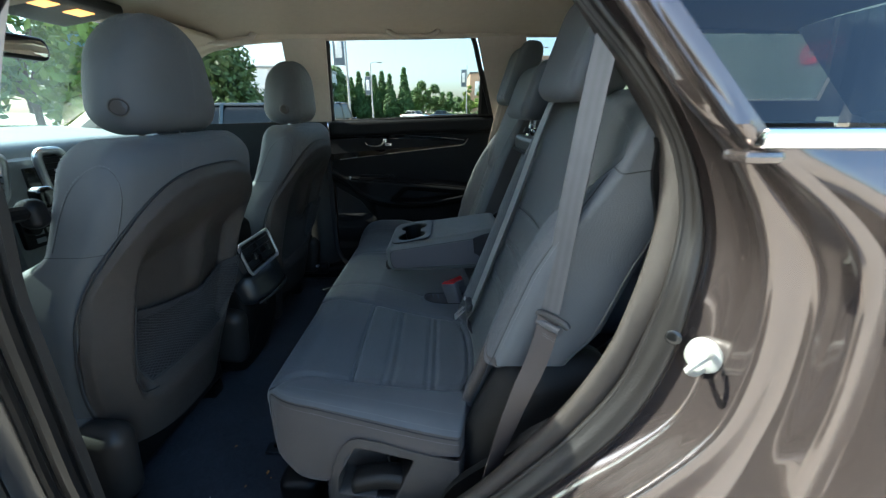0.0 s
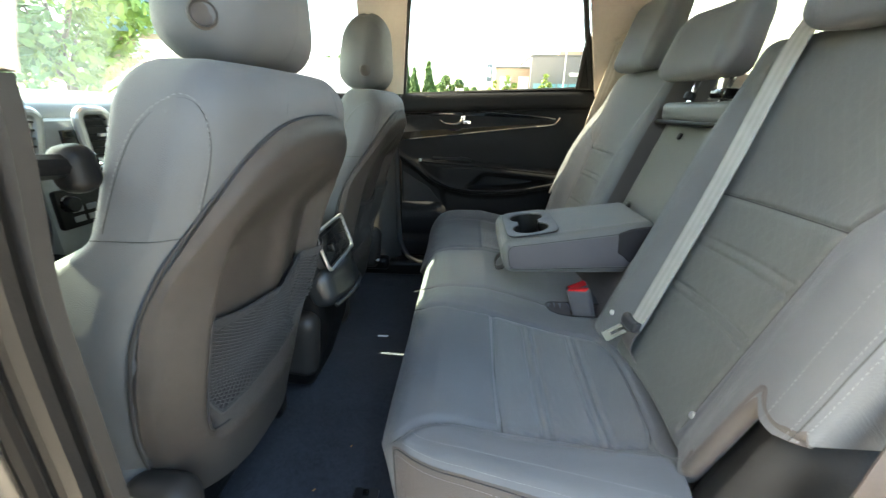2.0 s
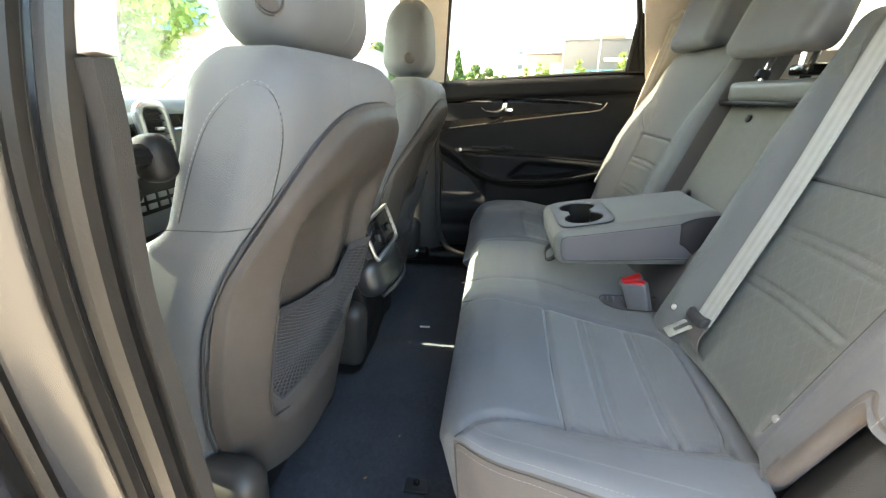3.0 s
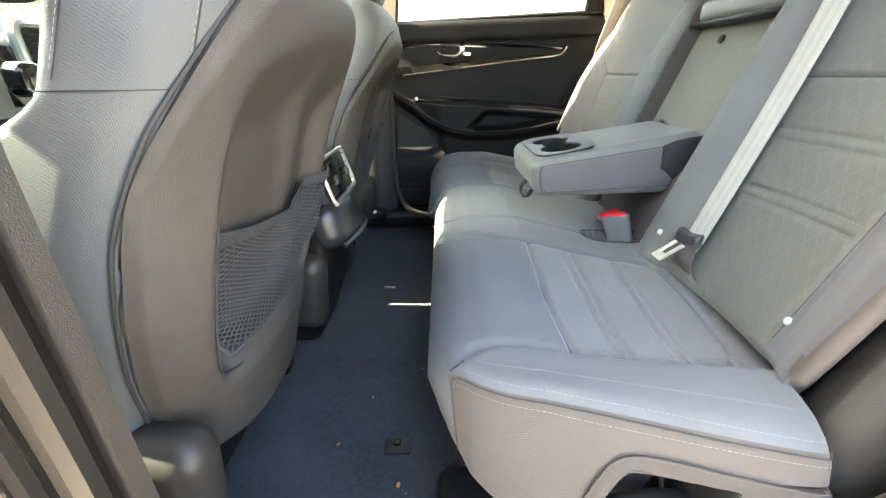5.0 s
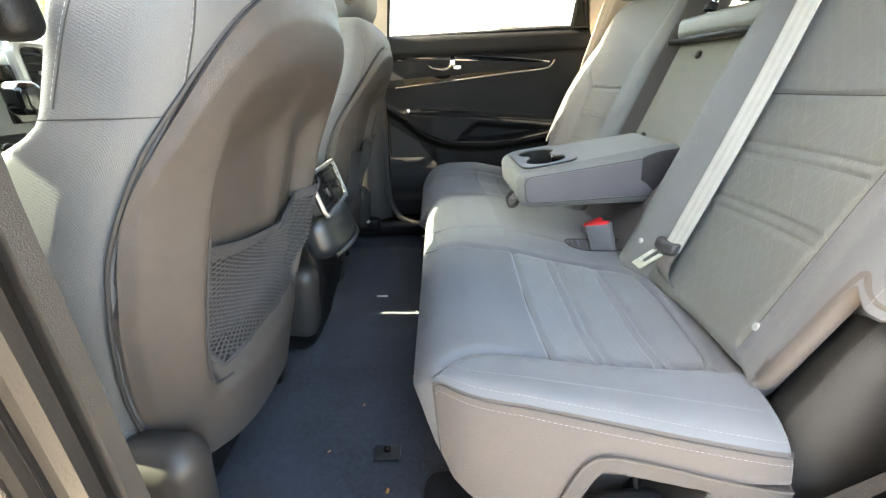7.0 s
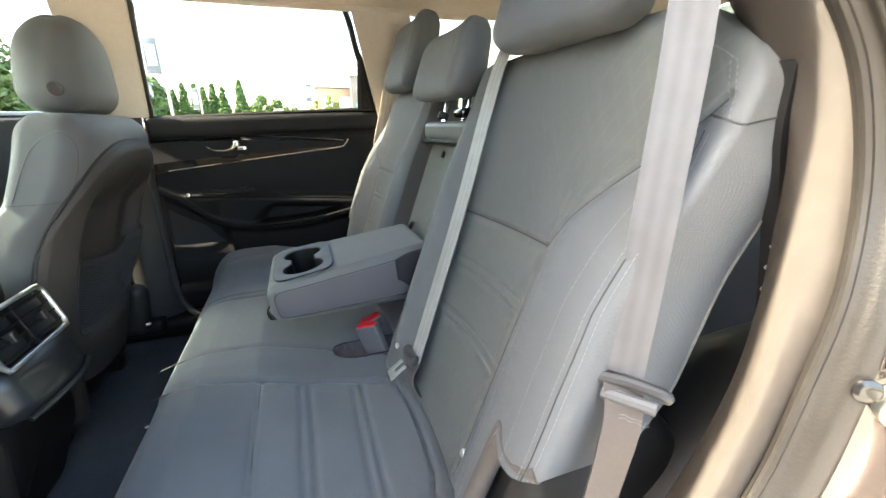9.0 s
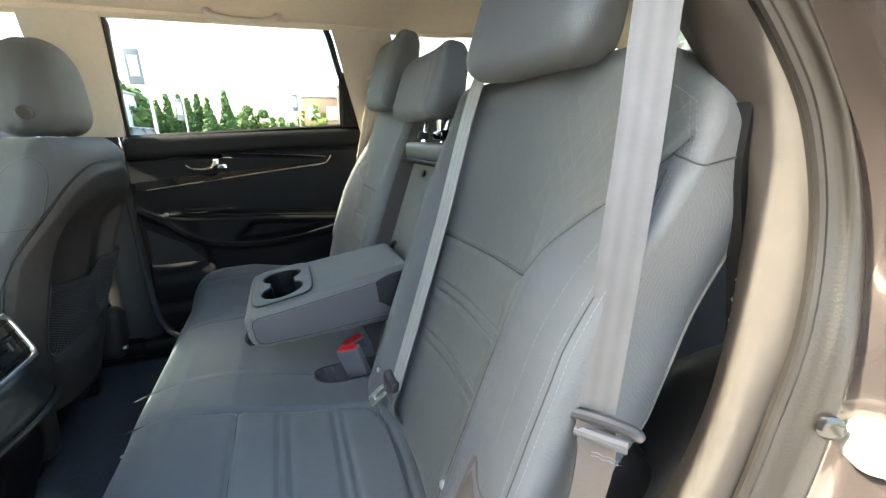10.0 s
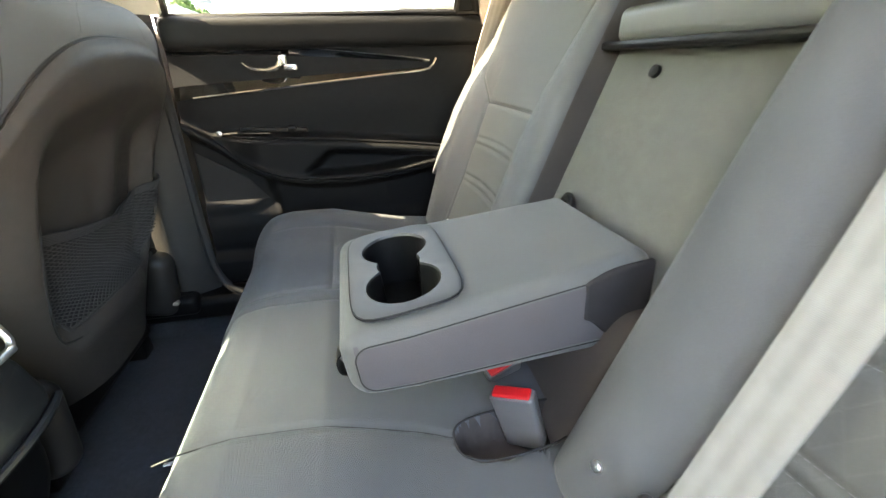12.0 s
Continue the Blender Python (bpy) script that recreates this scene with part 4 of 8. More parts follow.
v, f, _ = soft_block((0.92, 0.13, 0.84), 0.05, 0.04, (10, 4, 10), lambda u, w, s: od_map(0.48 + u + 0.06 * s, w, 0.88 + s), 4, 4)
put_mesh("door_shell", v, f, PAINT, od, "brown metallic shell", 60)
v, f, _ = soft_block((0.84, 0.05, 0.72), 0.03, 0.02, (10, 2, 10), lambda u, w, s: od_map(0.47 + u + 0.06 * s, w + 0.055, 0.90 + s), 3, 4)
put_mesh("inner_panel", v, f, PLASTIC_SOFT, od, "black inner panel", 60)
v, f, _ = soft_block((0.62, 0.06, 0.07), 0.02, 0.02, (10, 3, 3), lambda u, w, s: od_map(0.45 + u, w + 0.095, 0.98 + s), 3, 4)
put_mesh("armrest", v, f, PLASTIC, od)
put_mesh("window_frame", *tube(od_map(*spline([(0.02, 0.0, 1.30), (0.10, 0.03, 1.55), (0.22, 0.05, 1.62), (0.60, 0.05, 1.62), (0.80, 0.03, 1.50), (0.94, 0.0, 1.30)], 50).T), 0.022, 8), PAINT, od)
gq2 = od_map(*np.array([(0.04, 0.0, 1.28), (0.93, 0.0, 1.28), (0.80, 0.03, 1.50), (0.60, 0.05, 1.61), (0.22, 0.05, 1.61), (0.10, 0.03, 1.55)]).T)
dq = np.array(m.to_3x3() @ Vector((0, 0.004, 0)))
gl2 = put_mesh("window_glass", np.vstack([gq2, gq2 + dq]), [(5, 4, 3, 2, 1, 0), (6, 7, 8, 9, 10, 11)] + [(k, (k + 1) % 6, (k + 1) % 6 + 6, k + 6) for k in range(6)], TINT, od, "tinted door glass", smooth=False)
one_gloss(gl2, (0.0, 0.3, 1.2))

# wheels that carry the car
for wx in (-2.25, 1.15):
    for wy, sg in ((0.52, -1), (1.95, 1)):
        tyre = put_mesh("wheel", *lathe((wx, wy, 0.36), (0, sg, 0), [(0.001, -0.10), (0.34, -0.10), (0.36, -0.07), (0.36, 0.08), (0.34, 0.11), (0.26, 0.12), (0.25, 0.10)], 32), RUBBER, body, "black tyre")
        put_mesh("rim", *lathe((wx, wy, 0.36), (0, sg, 0), [(0.25, 0.10), (0.22, 0.07), (0.06, 0.09), (0.001, 0.095)], 32), STEEL, tyre, "grey alloy rim")

# ---- rear bench ----
def back_x(z):
    """The front plane of the reclined rear backrests."""
    return 0.088 + 0.36 * (np.asarray(z, float) - 0.81)


def surf_stitch(name, parent, path2, fn, off=0.0, both=0.0, dash=0.0042, gap=0.0022):
    """Thread dashes along a path in the (a, b) of a surface fn(a, b); both: a second row at that distance."""
    rows = []
    p = spline(path2, 160)
    for d in ((0.0,) if not both else (-both / 2, both / 2)):
        t = np.gradient(p, axis=0)
        t /= np.linalg.norm(t, axis=1)[:, None]
        q = p + np.c_[-t[:, 1], t[:, 0]] * d
        rows.append(stitches(fn(q[:, 0], q[:, 1]), dash, gap))
    return put_mesh(name, *joined(*rows), THREAD, parent, "pale stitching")


class Back:
    """A rear backrest between y0 (outer) and y1 (inner); side=1: outer edge at y0, -1: mirrored."""

    def __init__(self, y_out, y_in, in_seam, out_seam, ztop=1.362):
        self.yo, self.yi, self.si, self.so, self.zt = y_out, y_in, in_seam, out_seam, ztop
        self.s = 1 if y_in > y_out else -1
        self.zb = 0.745
        self.w = abs(y_in - y_out)
        self.r = 0.016

    def lat(self, y):
        """Distance inwards from the outer edge."""
        return (np.asarray(y, float) - self.yo) * self.s

    def seams(self):
        o, s = self.yo, self.s
        so, si = self.so, self.si
        outer = [(o + s * (so - 0.140), 1.268), (o + s * (so - 0.122), 1.243), (o + s * (so - 0.090), 1.205), (o + s * (so - 0.030), 1.140), (o + s * so, 1.103), (o + s * (so + 0.008), 1.033), (o + s * (so + 0.014), 0.92), (o + s * (so + 0.020), 0.78)]
        inner = [(o + s * (si + 0.07), 1.30), (o + s * (si + 0.035), 1.20), (o + s * (si + 0.002), 1.100), (o + s * (si - 0.008), 1.03), (o + s * (si - 0.005), 0.92), (o + s * (si + 0.01), 0.80)]
        cross = [(o + s * so, 1.103), (o + s * (so + si) / 2, 1.100), (o + s * si, 1.100)]
        return outer, inner, cross

    def front(self, y, z):
        """x of the front surface."""
        y, z = np.asarray(y, float), np.asarray(z, float)
        l = self.lat(y)
        x = back_x(z)
        fade = 1 - sstep(z, 1.12, 1.33)
        outer, inner, cross = (spline(c, 60) for c in self.seams())
        lo = np.interp(z, outer[::-1, 1], self.lat(outer[::-1, 0]))
        li = np.interp(z, inner[::-1, 1], self.lat(inner[::-1, 0]))
        bo = np.clip((self.so + 0.004 - l) / (self.so - 0.01), 0, 1)
        bi = np.clip((l - li) / np.maximum(self.w - li, 0.03), 0, 1)
        prof = np.interp(bo, *spline([(0.0, 0.0), (0.14, 0.012), (0.34, 0.033), (0.58, 0.041), (0.82, 0.039), (1.0, 0.032)], 60).T)
        swell = np.interp(z, [0.74, 0.80, 0.92, 1.00, 1.08, 1.14, 1.19, 1.25, 1.36], [0.75, 0.85, 1.0, 1.05, 1.0, 0.72, 0.32, -0.30, -0.55])
        x = x - np.where(swell > 0, prof * swell, 0.040 * bo ** 2 * swell)
        x = x - (0.026 * np.sin(math.pi * np.clip(bi * 0.85, 0, 1)) ** 0.9) * (0.3 + 0.7 * fade)
        mid = np.clip((l - lo) / np.maximum(li - lo, 0.05), 0, 1)
        x = x + 0.010 * np.sin(math.pi * mid) * fade - 0.012 * np.sin(math.pi * mid) * sstep(z, 1.12, 1.25)
        for poly in (outer, inner, cross):
            x = x + groove(y, z, poly, 0.0045, 0.0050)
        for zz in FLUTES:
            inside = sstep(l, lo, lo + 0.012) * (1 - sstep(l, li - 0.012, li))
            x = x + 0.0034 * np.exp(-((z - zz) / 0.0040) ** 2) * inside
        return x

    def place(self, u, v, w):
        """Local block coordinates to the world: u inwards, v depth (front is minus), w height."""
        hz = (self.zt - self.zb) / 2
        l = u + self.w / 2
        z = self.zb + hz + w
        z_even = z
        top = np.clip(w / hz, 0, 1)
        z = z - 0.070 * top ** 2 * np.clip((0.13 - l) / 0.13, 0, 1) ** 2.0
        bot = np.clip(-w / hz, 0, 1)
        # the cloth stops above the recliner: an arch over its cover, and a lower edge that runs outwards
        z = z + bot ** 2 * (0.160 * (1 - sstep(l, 0.072, 0.112)) + 0.026 * np.exp(-((l - 0.078) / 0.018) ** 2) + 0.012 * np.clip(1 - l / 0.03, 0, 1))
        y = self.yo + self.s * (l + 0.017 * (1 - sstep(z_even, 1.08, 1.24)) * np.clip(1 - l / 0.12, 0, 1))
        fr = np.clip(0.5 - v / 0.13, 0, 1)
        deep = 0.127 - 0.030 * sstep(z, 1.12, 1.30) * np.clip(1 - l / 0.10, 0, 1) - 0.035 * sstep(-z, -0.99, -0.90) * np.clip(1 - l / 0.10, 0, 1)
        x = self.front(y, z) * fr + (back_x(z) + deep) * (1 - fr)
        return np.c_[x, y, z]

    def surf(self, off=0.0015):
        return lambda y, z: np.c_[self.front(y, z) - off, y, z]

    def skin(self, l, z, out=0.0008):
        """Points on the front cloth at l from the outer side, round the corner too, at block heights z."""
        l, z = np.asarray(l, float), np.asarray(z, float)
        dip = self.r - np.sqrt(np.maximum(self.r ** 2 - np.clip(self.r - l, 0, self.r) ** 2, 0))
        P = self.place(l - self.w / 2, -0.065 + dip, z - (self.zt + self.zb) / 2)
        return P + [-out, -0.5 * out * self.s, 0]


FLUTES = (1.026, 1.010, 0.938, 0.922)


def backrest(y_out, y_in, in_seam, out_seam, label, name="bench_seat"):
    B = Back(y_out, y_in, in_seam, out_seam)
    root = thing(name, (0.15, (y_out + y_in) / 2, 0.76), label, "car seat", "rear bench")
    hz = (B.zt - B.zb)
    V, F, L = soft_block((B.w, 0.13, hz), B.r, 0.026, (180, 10, 190), B.place, 7, 6)
    c = np.array([np.mean(V[list(q)], axis=0) for q in F])
    lc = np.array([np.mean(L[list(q)], axis=0) for q in F])
    outer, inner, cross = (spline(p, 60) for p in B.seams())
    l = B.lat(c[:, 1])
    lo = np.interp(c[:, 2], outer[::-1, 1], B.lat(outer[::-1, 0]))
    li = np.interp(c[:, 2], inner[::-1, 1], B.lat(inner[::-1, 0]))
    front = lc[:, 1] < -0.045
    centre = front & (l > lo) & (l < li)
    lower = centre & (c[:, 2] < 1.101)
    upper = (centre | (front & (c[:, 2] > 1.26) & (l > 0.03) & (l < B.w - 0.03))) & ~lower
    put_mesh("lower_insert", *cut(V, F, lower), CLOTH_BACK, root, "grey cloth insert with diamond figure", 80)
    put_mesh("upper_insert", *cut(V, F, upper), CLOTH_TOP, root, "grey cloth with a fine diamond figure", 80)
    put_mesh("bolster", *cut(V, F, ~(lower | upper) & front), CLOTH, root, "plain grey cloth bolsters", 80)
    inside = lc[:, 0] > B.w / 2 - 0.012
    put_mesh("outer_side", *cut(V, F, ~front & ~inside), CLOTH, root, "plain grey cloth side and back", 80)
    # inner side in the darker copy of the cloth, shade in its colour
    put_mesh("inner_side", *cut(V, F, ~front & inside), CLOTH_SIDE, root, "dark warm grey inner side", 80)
    o, sd = B.yo, B.s
    # dark cords in the grooves stand in for the shade of the creases
    for q in (outer, inner, spline(B.seams()[2], 40)):
        put_mesh("seam", *tube(B.surf(0.0)(q[:, 0], q[:, 1]), 0.0011, 5), SEAM, root)
    for zz in FLUTES:
        ya, yb = np.interp(zz, outer[::-1, 1], outer[::-1, 0]) + sd * 0.008, np.interp(zz, inner[::-1, 1], inner[::-1, 0]) - sd * 0.008
        surf_stitch("stitching", root, [(ya, zz + 0.0), (yb, zz)], B.surf(0.0006))
    # bolster: one stitched row, and a seam between two stitched rows that climbs to the shoulder
    row_a = spline([(0.050, 0.800), (0.048, 0.90), (0.047, 0.99), (0.047, 1.06), (0.046, 1.13), (0.040, 1.20), (0.034, 1.235)], 160)
    row_b = spline([(0.013, 0.790), (0.011, 0.88), (0.010, 0.98), (0.010, 1.07), (0.012, 1.15), (0.018, 1.22), (0.024, 1.262)], 160)
    put_mesh("stitching", *stitches(B.skin(row_a[:, 0], row_a[:, 1])), THREAD, root, "pale stitching")
    put_mesh("seam", *tube(B.skin(row_b[:, 0], row_b[:, 1], 0.0), 0.0008, 5), SEAM, root)
    for d in (-0.0055, 0.0055):
        put_mesh("stitching", *stitches(B.skin(row_b[:, 0] + d, row_b[:, 1])), THREAD, root, "pale stitching")
    # seam across the shoulder, round the corner to the outer side
    th = np.linspace(0, 1, 24)
    q = B.place(np.full(24, -B.w / 2), -0.049 + 0.075 * th, np.linspace(1.285, 1.298, 24) - (B.zb + hz / 2)) - [0, 0.0004 * sd, 0]
    p = B.skin(np.linspace(0.030, 0.001, 12), np.linspace(1.275, 1.284, 12), 0.0004)
    put_mesh("wing_seam", *tube(np.vstack([p, q]), 0.0010, 5), SEAM, root)
    w = spline([(0.060, 1.372), (0.034, 1.350), (0.018, 1.315), (0.010, 1.280)], 60)
    for d in (-0.0035, 0.0035):
        put_mesh("stitching", *stitches(B.skin(w[:, 0] + d + 0.004, np.minimum(w[:, 1], 1.335))), THREAD, root, "pale stitching")
    # fraying edge where the side cloth meets the back
    e = B.place(np.full(60, -B.w / 2), np.full(60, 0.050), np.linspace(0.86, 1.28, 60) - (B.zb + hz / 2))
    put_mesh("side_hem", *tube(e + [0.004, 0.001 * sd, 0], 0.0022, 6), CARPET_G, root, "fuzzy cloth hem")
    return root, B


near_back, NB = backrest(0.551, 1.082, 0.417, 0.160, "dark grey cloth rear backrest, wider part, upright")
far_back, FB = backrest(1.930, 1.398, 0.425, 0.172, "dark grey cloth rear backrest, narrower part, with sunlit edge")
for y, z, B, r in ((1.02, 0.820, NB, near_back), (0.727, 0.808, NB, near_back), (1.74, 0.812, FB, far_back)):
    x = float(B.front(y, z))
    put_mesh("snap_button", *disc((x + 0.001, y, z), (-0.93, 0.0, 0.36), 0.0060, 0.005, 20, 0.5), STEEL, r, "small bright press stud")
# plastic recliner cover at the outer foot of the near backrest, under the arch of the cloth
v, f, _ = soft_block((0.104, 0.20, 0.31), 0.05, 0.050, (14, 10, 20), lambda u, w, s: np.c_[0.158 + w + np.where(s > 0, 0.42, 0.30) * s + 0.040 * np.clip((0.0 - u) / 0.07, 0, 1) ** 1.5, 0.617 + u + 0.02 * s, 0.762 + s - 0.03 * np.clip(-u / 0.07, 0, 1) ** 2], 8, 6)
put_mesh("recliner_cover", v, f, PLASTIC_GR, near_back, "black grained plastic recliner cover")
# turned-in hem of the arch
ll = np.r_[np.full(14, 0.108), np.linspace(0.108, 0.060, 22), np.linspace(0.058, 0.004, 14)]
zz_ = np.r_[np.linspace(0.790, 0.758, 14), np.full(36, 0.758)]
rim = NB.skin(ll, zz_, 0.0) + [0.014, 0, 0.008]
put_mesh("bolster_hem", *tube(spline(rim[::3], 80), 0.0115, 14), CLOTH_SIDE, near_back, "warm grey cloth hem")
put_mesh("stitching", *stitches(spline(rim[::3], 160) + [-0.005, -0.0065, -0.0088]), surface("brown_thread", (0.05, 0.034, 0.026), 0.8), near_back, "brown hem stitching")

# middle bay behind the lowered armrest: carpeted panel, plastic shelf, side cheeks
bay = thing("armrest_bay", (0.2, YC, 0.80), "open bay behind the lowered armrest, grey carpet panel", "car seat")
v, f = sheet(lambda u, w: (back_x(0.80 + 0.45 * w) + 0.062 + 0.012 * np.cos(math.pi * (u - 0.5)), 1.075 + 0.33 * u, 0.80 + 0.45 * w), 20, 24, 0.012)
put_mesh("carpet_panel", v, f, CARPET_G, bay, "worn grey carpet panel")
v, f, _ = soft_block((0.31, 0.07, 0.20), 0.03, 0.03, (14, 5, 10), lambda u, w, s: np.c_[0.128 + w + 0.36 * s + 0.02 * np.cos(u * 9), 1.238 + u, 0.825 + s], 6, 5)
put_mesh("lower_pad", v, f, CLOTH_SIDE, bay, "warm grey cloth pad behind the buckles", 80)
put_mesh("panel_screw", *disc((0.277, 1.307, 1.176), (-0.94, 0, 0.34), 0.009, 0.006), PLASTIC, bay, "black screw cap")
v, f, _ = soft_block((0.295, 0.10, 0.045), 0.02, 0.014, (12, 4, 3), lambda u, w, s: np.c_[0.292 + w, 1.222 + u, 1.232 + s + 0.25 * (-w) * 0.3])
put_mesh("shelf", v, f, DASH_MID, bay, "smooth grey plastic shelf")
# black bar under the shelf, added in place of the shadow there
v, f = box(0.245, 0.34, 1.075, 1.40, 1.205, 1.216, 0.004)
put_mesh("shelf_shadow_bar", v, f, PLASTIC, bay)
put_mesh("latch", *box(0.25, 0.29, 1.12, 1.175, 1.262, 1.283, 0.006), GLOSS, bay, "black latch")
put_mesh("latch_pin", *tube([(0.262, 1.16, 1.27), (0.262, 1.16, 1.33)], 0.005, 8), CHROME, bay)

# ---- rear cushions ----
def cush_top(x, y):
    x = np.asarray(x, float)
    return np.interp(x, [-0.42, -0.36, -0.30, -0.20, -0.11, -0.02, 0.05, 0.12, 0.17], [0.768, 0.790, 0.802, 0.803, 0.784, 0.767, 0.760, 0.760, 0.764])


CUSH_SEAMS = {
    "near_bolster": [(-0.353, 0.664), (-0.347, 0.670), (-0.340, 0.676), (-0.325, 0.690), (-0.29, 0.699), (-0.20, 0.708), (-0.12, 0.716), (-0.02, 0.727), (0.055, 0.738)],
    "front": [(-0.192, 0.709), (-0.196, 0.86), (-0.192, 1.022)],
    "far": [(-0.375, 1.06), (-0.30, 1.055), (-0.193, 1.025), (-0.06, 1.012), (0.02, 1.005), (0.05, 0.985), (0.066, 0.93), (0.066, 0.80), (0.052, 0.742)],
    "middle": [(-0.385, 1.152), (-0.30, 1.150), (-0.19, 1.142), (-0.10, 1.130), (-0.055, 1.118)],
}


NEAR_EDGE = spline([(-0.40, 0.745), (-0.385, 0.702), (-0.35, 0.660), (-0.28, 0.624), (-0.12, 0.601), (0.02, 0.588), (0.042, 0.594), (0.051, 0.625), (0.057, 0.665), (0.085, 0.688), (0.16, 0.70)], 200)


def near_edge(x):
    return np.interp(x, NEAR_EDGE[:, 0], NEAR_EDGE[:, 1])


def well(x, y):
    """The recess for the buckle, 1 on its rim."""
    return (np.abs((x - 0.030) / 0.084) ** 3 + np.abs((y - 1.120 - 0.12 * (x - 0.03)) / 0.034) ** 3) ** (1 / 3)


def cush_z(x, y, full=True):
    """Height of the wide cushion's top."""
    x, y = np.asarray(x, float), np.asarray(y, float)
    z = cush_top(x, y)
    back = sstep(x, -0.30, -0.18)
    z = z - 0.026 * sstep(1.03 - y, 0.0, 0.31) * back + 0.008 * sstep(y, 1.02, 1.10)
    seat = sstep(y, 0.72, 0.82) * (1 - sstep(y, 0.92, 1.02))
    z = z - 0.006 * seat * back
    # raised roll along the door side
    roll = np.interp(x, [-0.42, -0.35, -0.25, 0.05], [0.772, 0.794, 0.796, 0.764]) - 0.012 * np.clip((0.655 - y) / 0.06, 0, 1.3) ** 2
    k = sstep(0.716 + 0.05 * np.clip(x + 0.2, 0, 0.3) - y, 0.0, 0.045)
    z = z * (1 - k) + roll * k
    if full:
        for poly in CUSH_SEAMS.values():
            z = z - groove(x, y, spline(poly, 50), 0.0050, 0.0075 if poly is not CUSH_SEAMS["middle"] else 0.003)
        inn = sstep(y, 0.71, 0.725) * (1 - sstep(y, 0.995, 1.015))
        for x0 in (-0.126, -0.108, -0.031, -0.013):
            z = z - 0.0055 * np.exp(-((x - x0) / 0.0045) ** 2) * inn
        # shallow well for the buckles
        z = z - 0.045 * (1 - sstep(well(x, y), 0.80, 1.0))
    return z


def cush_place(u, v, w):
    x = -0.118 + w
    ne = near_edge(x)
    fy = u / 0.84 + 0.5
    y = ne + (1.432 - ne) * fy
    t = np.clip(v / 0.15 + 0.5, 0, 1)
    # front nose rounds under
    top = cush_z(x, y)
    nose = np.clip((-0.33 - x) / 0.085, 0, 1)
    top = top - 0.055 * nose ** 2 - 0.016 * np.clip(1 - fy / 0.14, 0, 1) ** 2 * sstep(-x, 0.352, 0.40)
    bot = 0.615 + 0.03 * nose
    z = bot + (top - bot) * t
    # the cloth ends above the side shield
    low = np.interp(x, [-0.40, -0.35, -0.31, -0.27, -0.24, -0.20, -0.165], [0.70, 0.685, 0.655, 0.625, 0.615, 0.645, 0.712]) * (fy < 0.14)
    z = np.maximum(z, low)
    # side wall leans in below
    y = y - 0.030 * np.sin(math.pi * 0.55 * np.clip((0.775 - z) / 0.16, 0, 1)) * np.clip((0.12 - fy) / 0.12, 0, 1)
    x = x + 0.055 * (1 - t) * nose
    return np.c_[x, y, z]


near_cush = thing("rear_seat_cushion", (-0.1, 1.0, 0.64), "dark grey cloth rear seat cushion, wide part, stitched flutes", "car seat", "rear bench")
V, F, L = soft_block((0.84, 0.15, 0.556), 0.020, 0.05, (150, 8, 110), cush_place, 8, 5)
c = np.array([np.mean(V[list(q)], axis=0) for q in F])
lc = np.array([np.mean(L[list(q)], axis=0) for q in F])
top = lc[:, 1] > 0.045
far_s = spline(CUSH_SEAMS["far"], 200)
inn = top & (c[:, 0] > -0.200) & (c[:, 1] > np.interp(c[:, 0], [-0.3, 0.06], [0.702, 0.740])) & (c[:, 1] < np.interp(c[:, 0], far_s[:120, 0], far_s[:120, 1])) & (c[:, 0] < 0.062)
put_mesh("seat_insert", *cut(V, F, inn), CLOTH_CUSH, near_cush, "figured grey cloth centre", 80)
# side face in the warm copy of the cloth, ground bounce in its colour
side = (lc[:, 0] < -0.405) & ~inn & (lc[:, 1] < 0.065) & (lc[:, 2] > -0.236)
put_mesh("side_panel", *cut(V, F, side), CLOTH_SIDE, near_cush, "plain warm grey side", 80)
pock = top & (well(c[:, 0], c[:, 1]) < 0.99)
put_mesh("buckle_pocket", *cut(V, F, pock & ~inn & ~side), surface("pocket_lining", (0.055, 0.046, 0.043), 0.8, var=0.2), near_cush, "warm grey recessed buckle pocket", 80)
ang = np.linspace(0, 2 * math.pi, 80)
wx, wy = np.sign(np.cos(ang)) * np.abs(np.cos(ang)) ** (2 / 3) * 0.084, np.sign(np.sin(ang)) * np.abs(np.sin(ang)) ** (2 / 3) * 0.034
q = np.c_[0.030 + wx, 1.120 + wy + 0.12 * wx]
put_mesh("pocket_seam", *tube(np.c_[q, cush_z(q[:, 0], q[:, 1]) + 0.001], 0.0016, 6), SEAM, near_cush)
put_mesh("cushion_cover", *cut(V, F, ~inn & ~side & ~pock), CLOTH, near_cush, "plain dark grey cloth", 80)
CS = lambda x, y: np.c_[x, y, cush_z(x, y) + 0.0012]
surf_stitch("stitching", near_cush, [(-0.330, 0.686), (-0.322, 0.672), (-0.30, 0.662), (-0.24, 0.650), (-0.12, 0.638), (0.00, 0.626), (0.035, 0.622)], CS)
for x0 in (-0.126, -0.108, -0.031, -0.013):
    surf_stitch("stitching", near_cush, [(x0 - 0.002, 0.732), (x0, 0.86), (x0 + 0.004, 1.005)], CS)
for poly in CUSH_SEAMS.values():
    q = spline(poly, 60)
    put_mesh("seam", *tube(np.c_[q, cush_z(q[:, 0], q[:, 1])], 0.0010, 5), SEAM, near_cush)
wv = np.linspace(-0.234, 0.160, 70)
q = cush_place(np.full(40, -0.4205), np.linspace(0.066, -0.07, 40), np.full(40, -0.236))
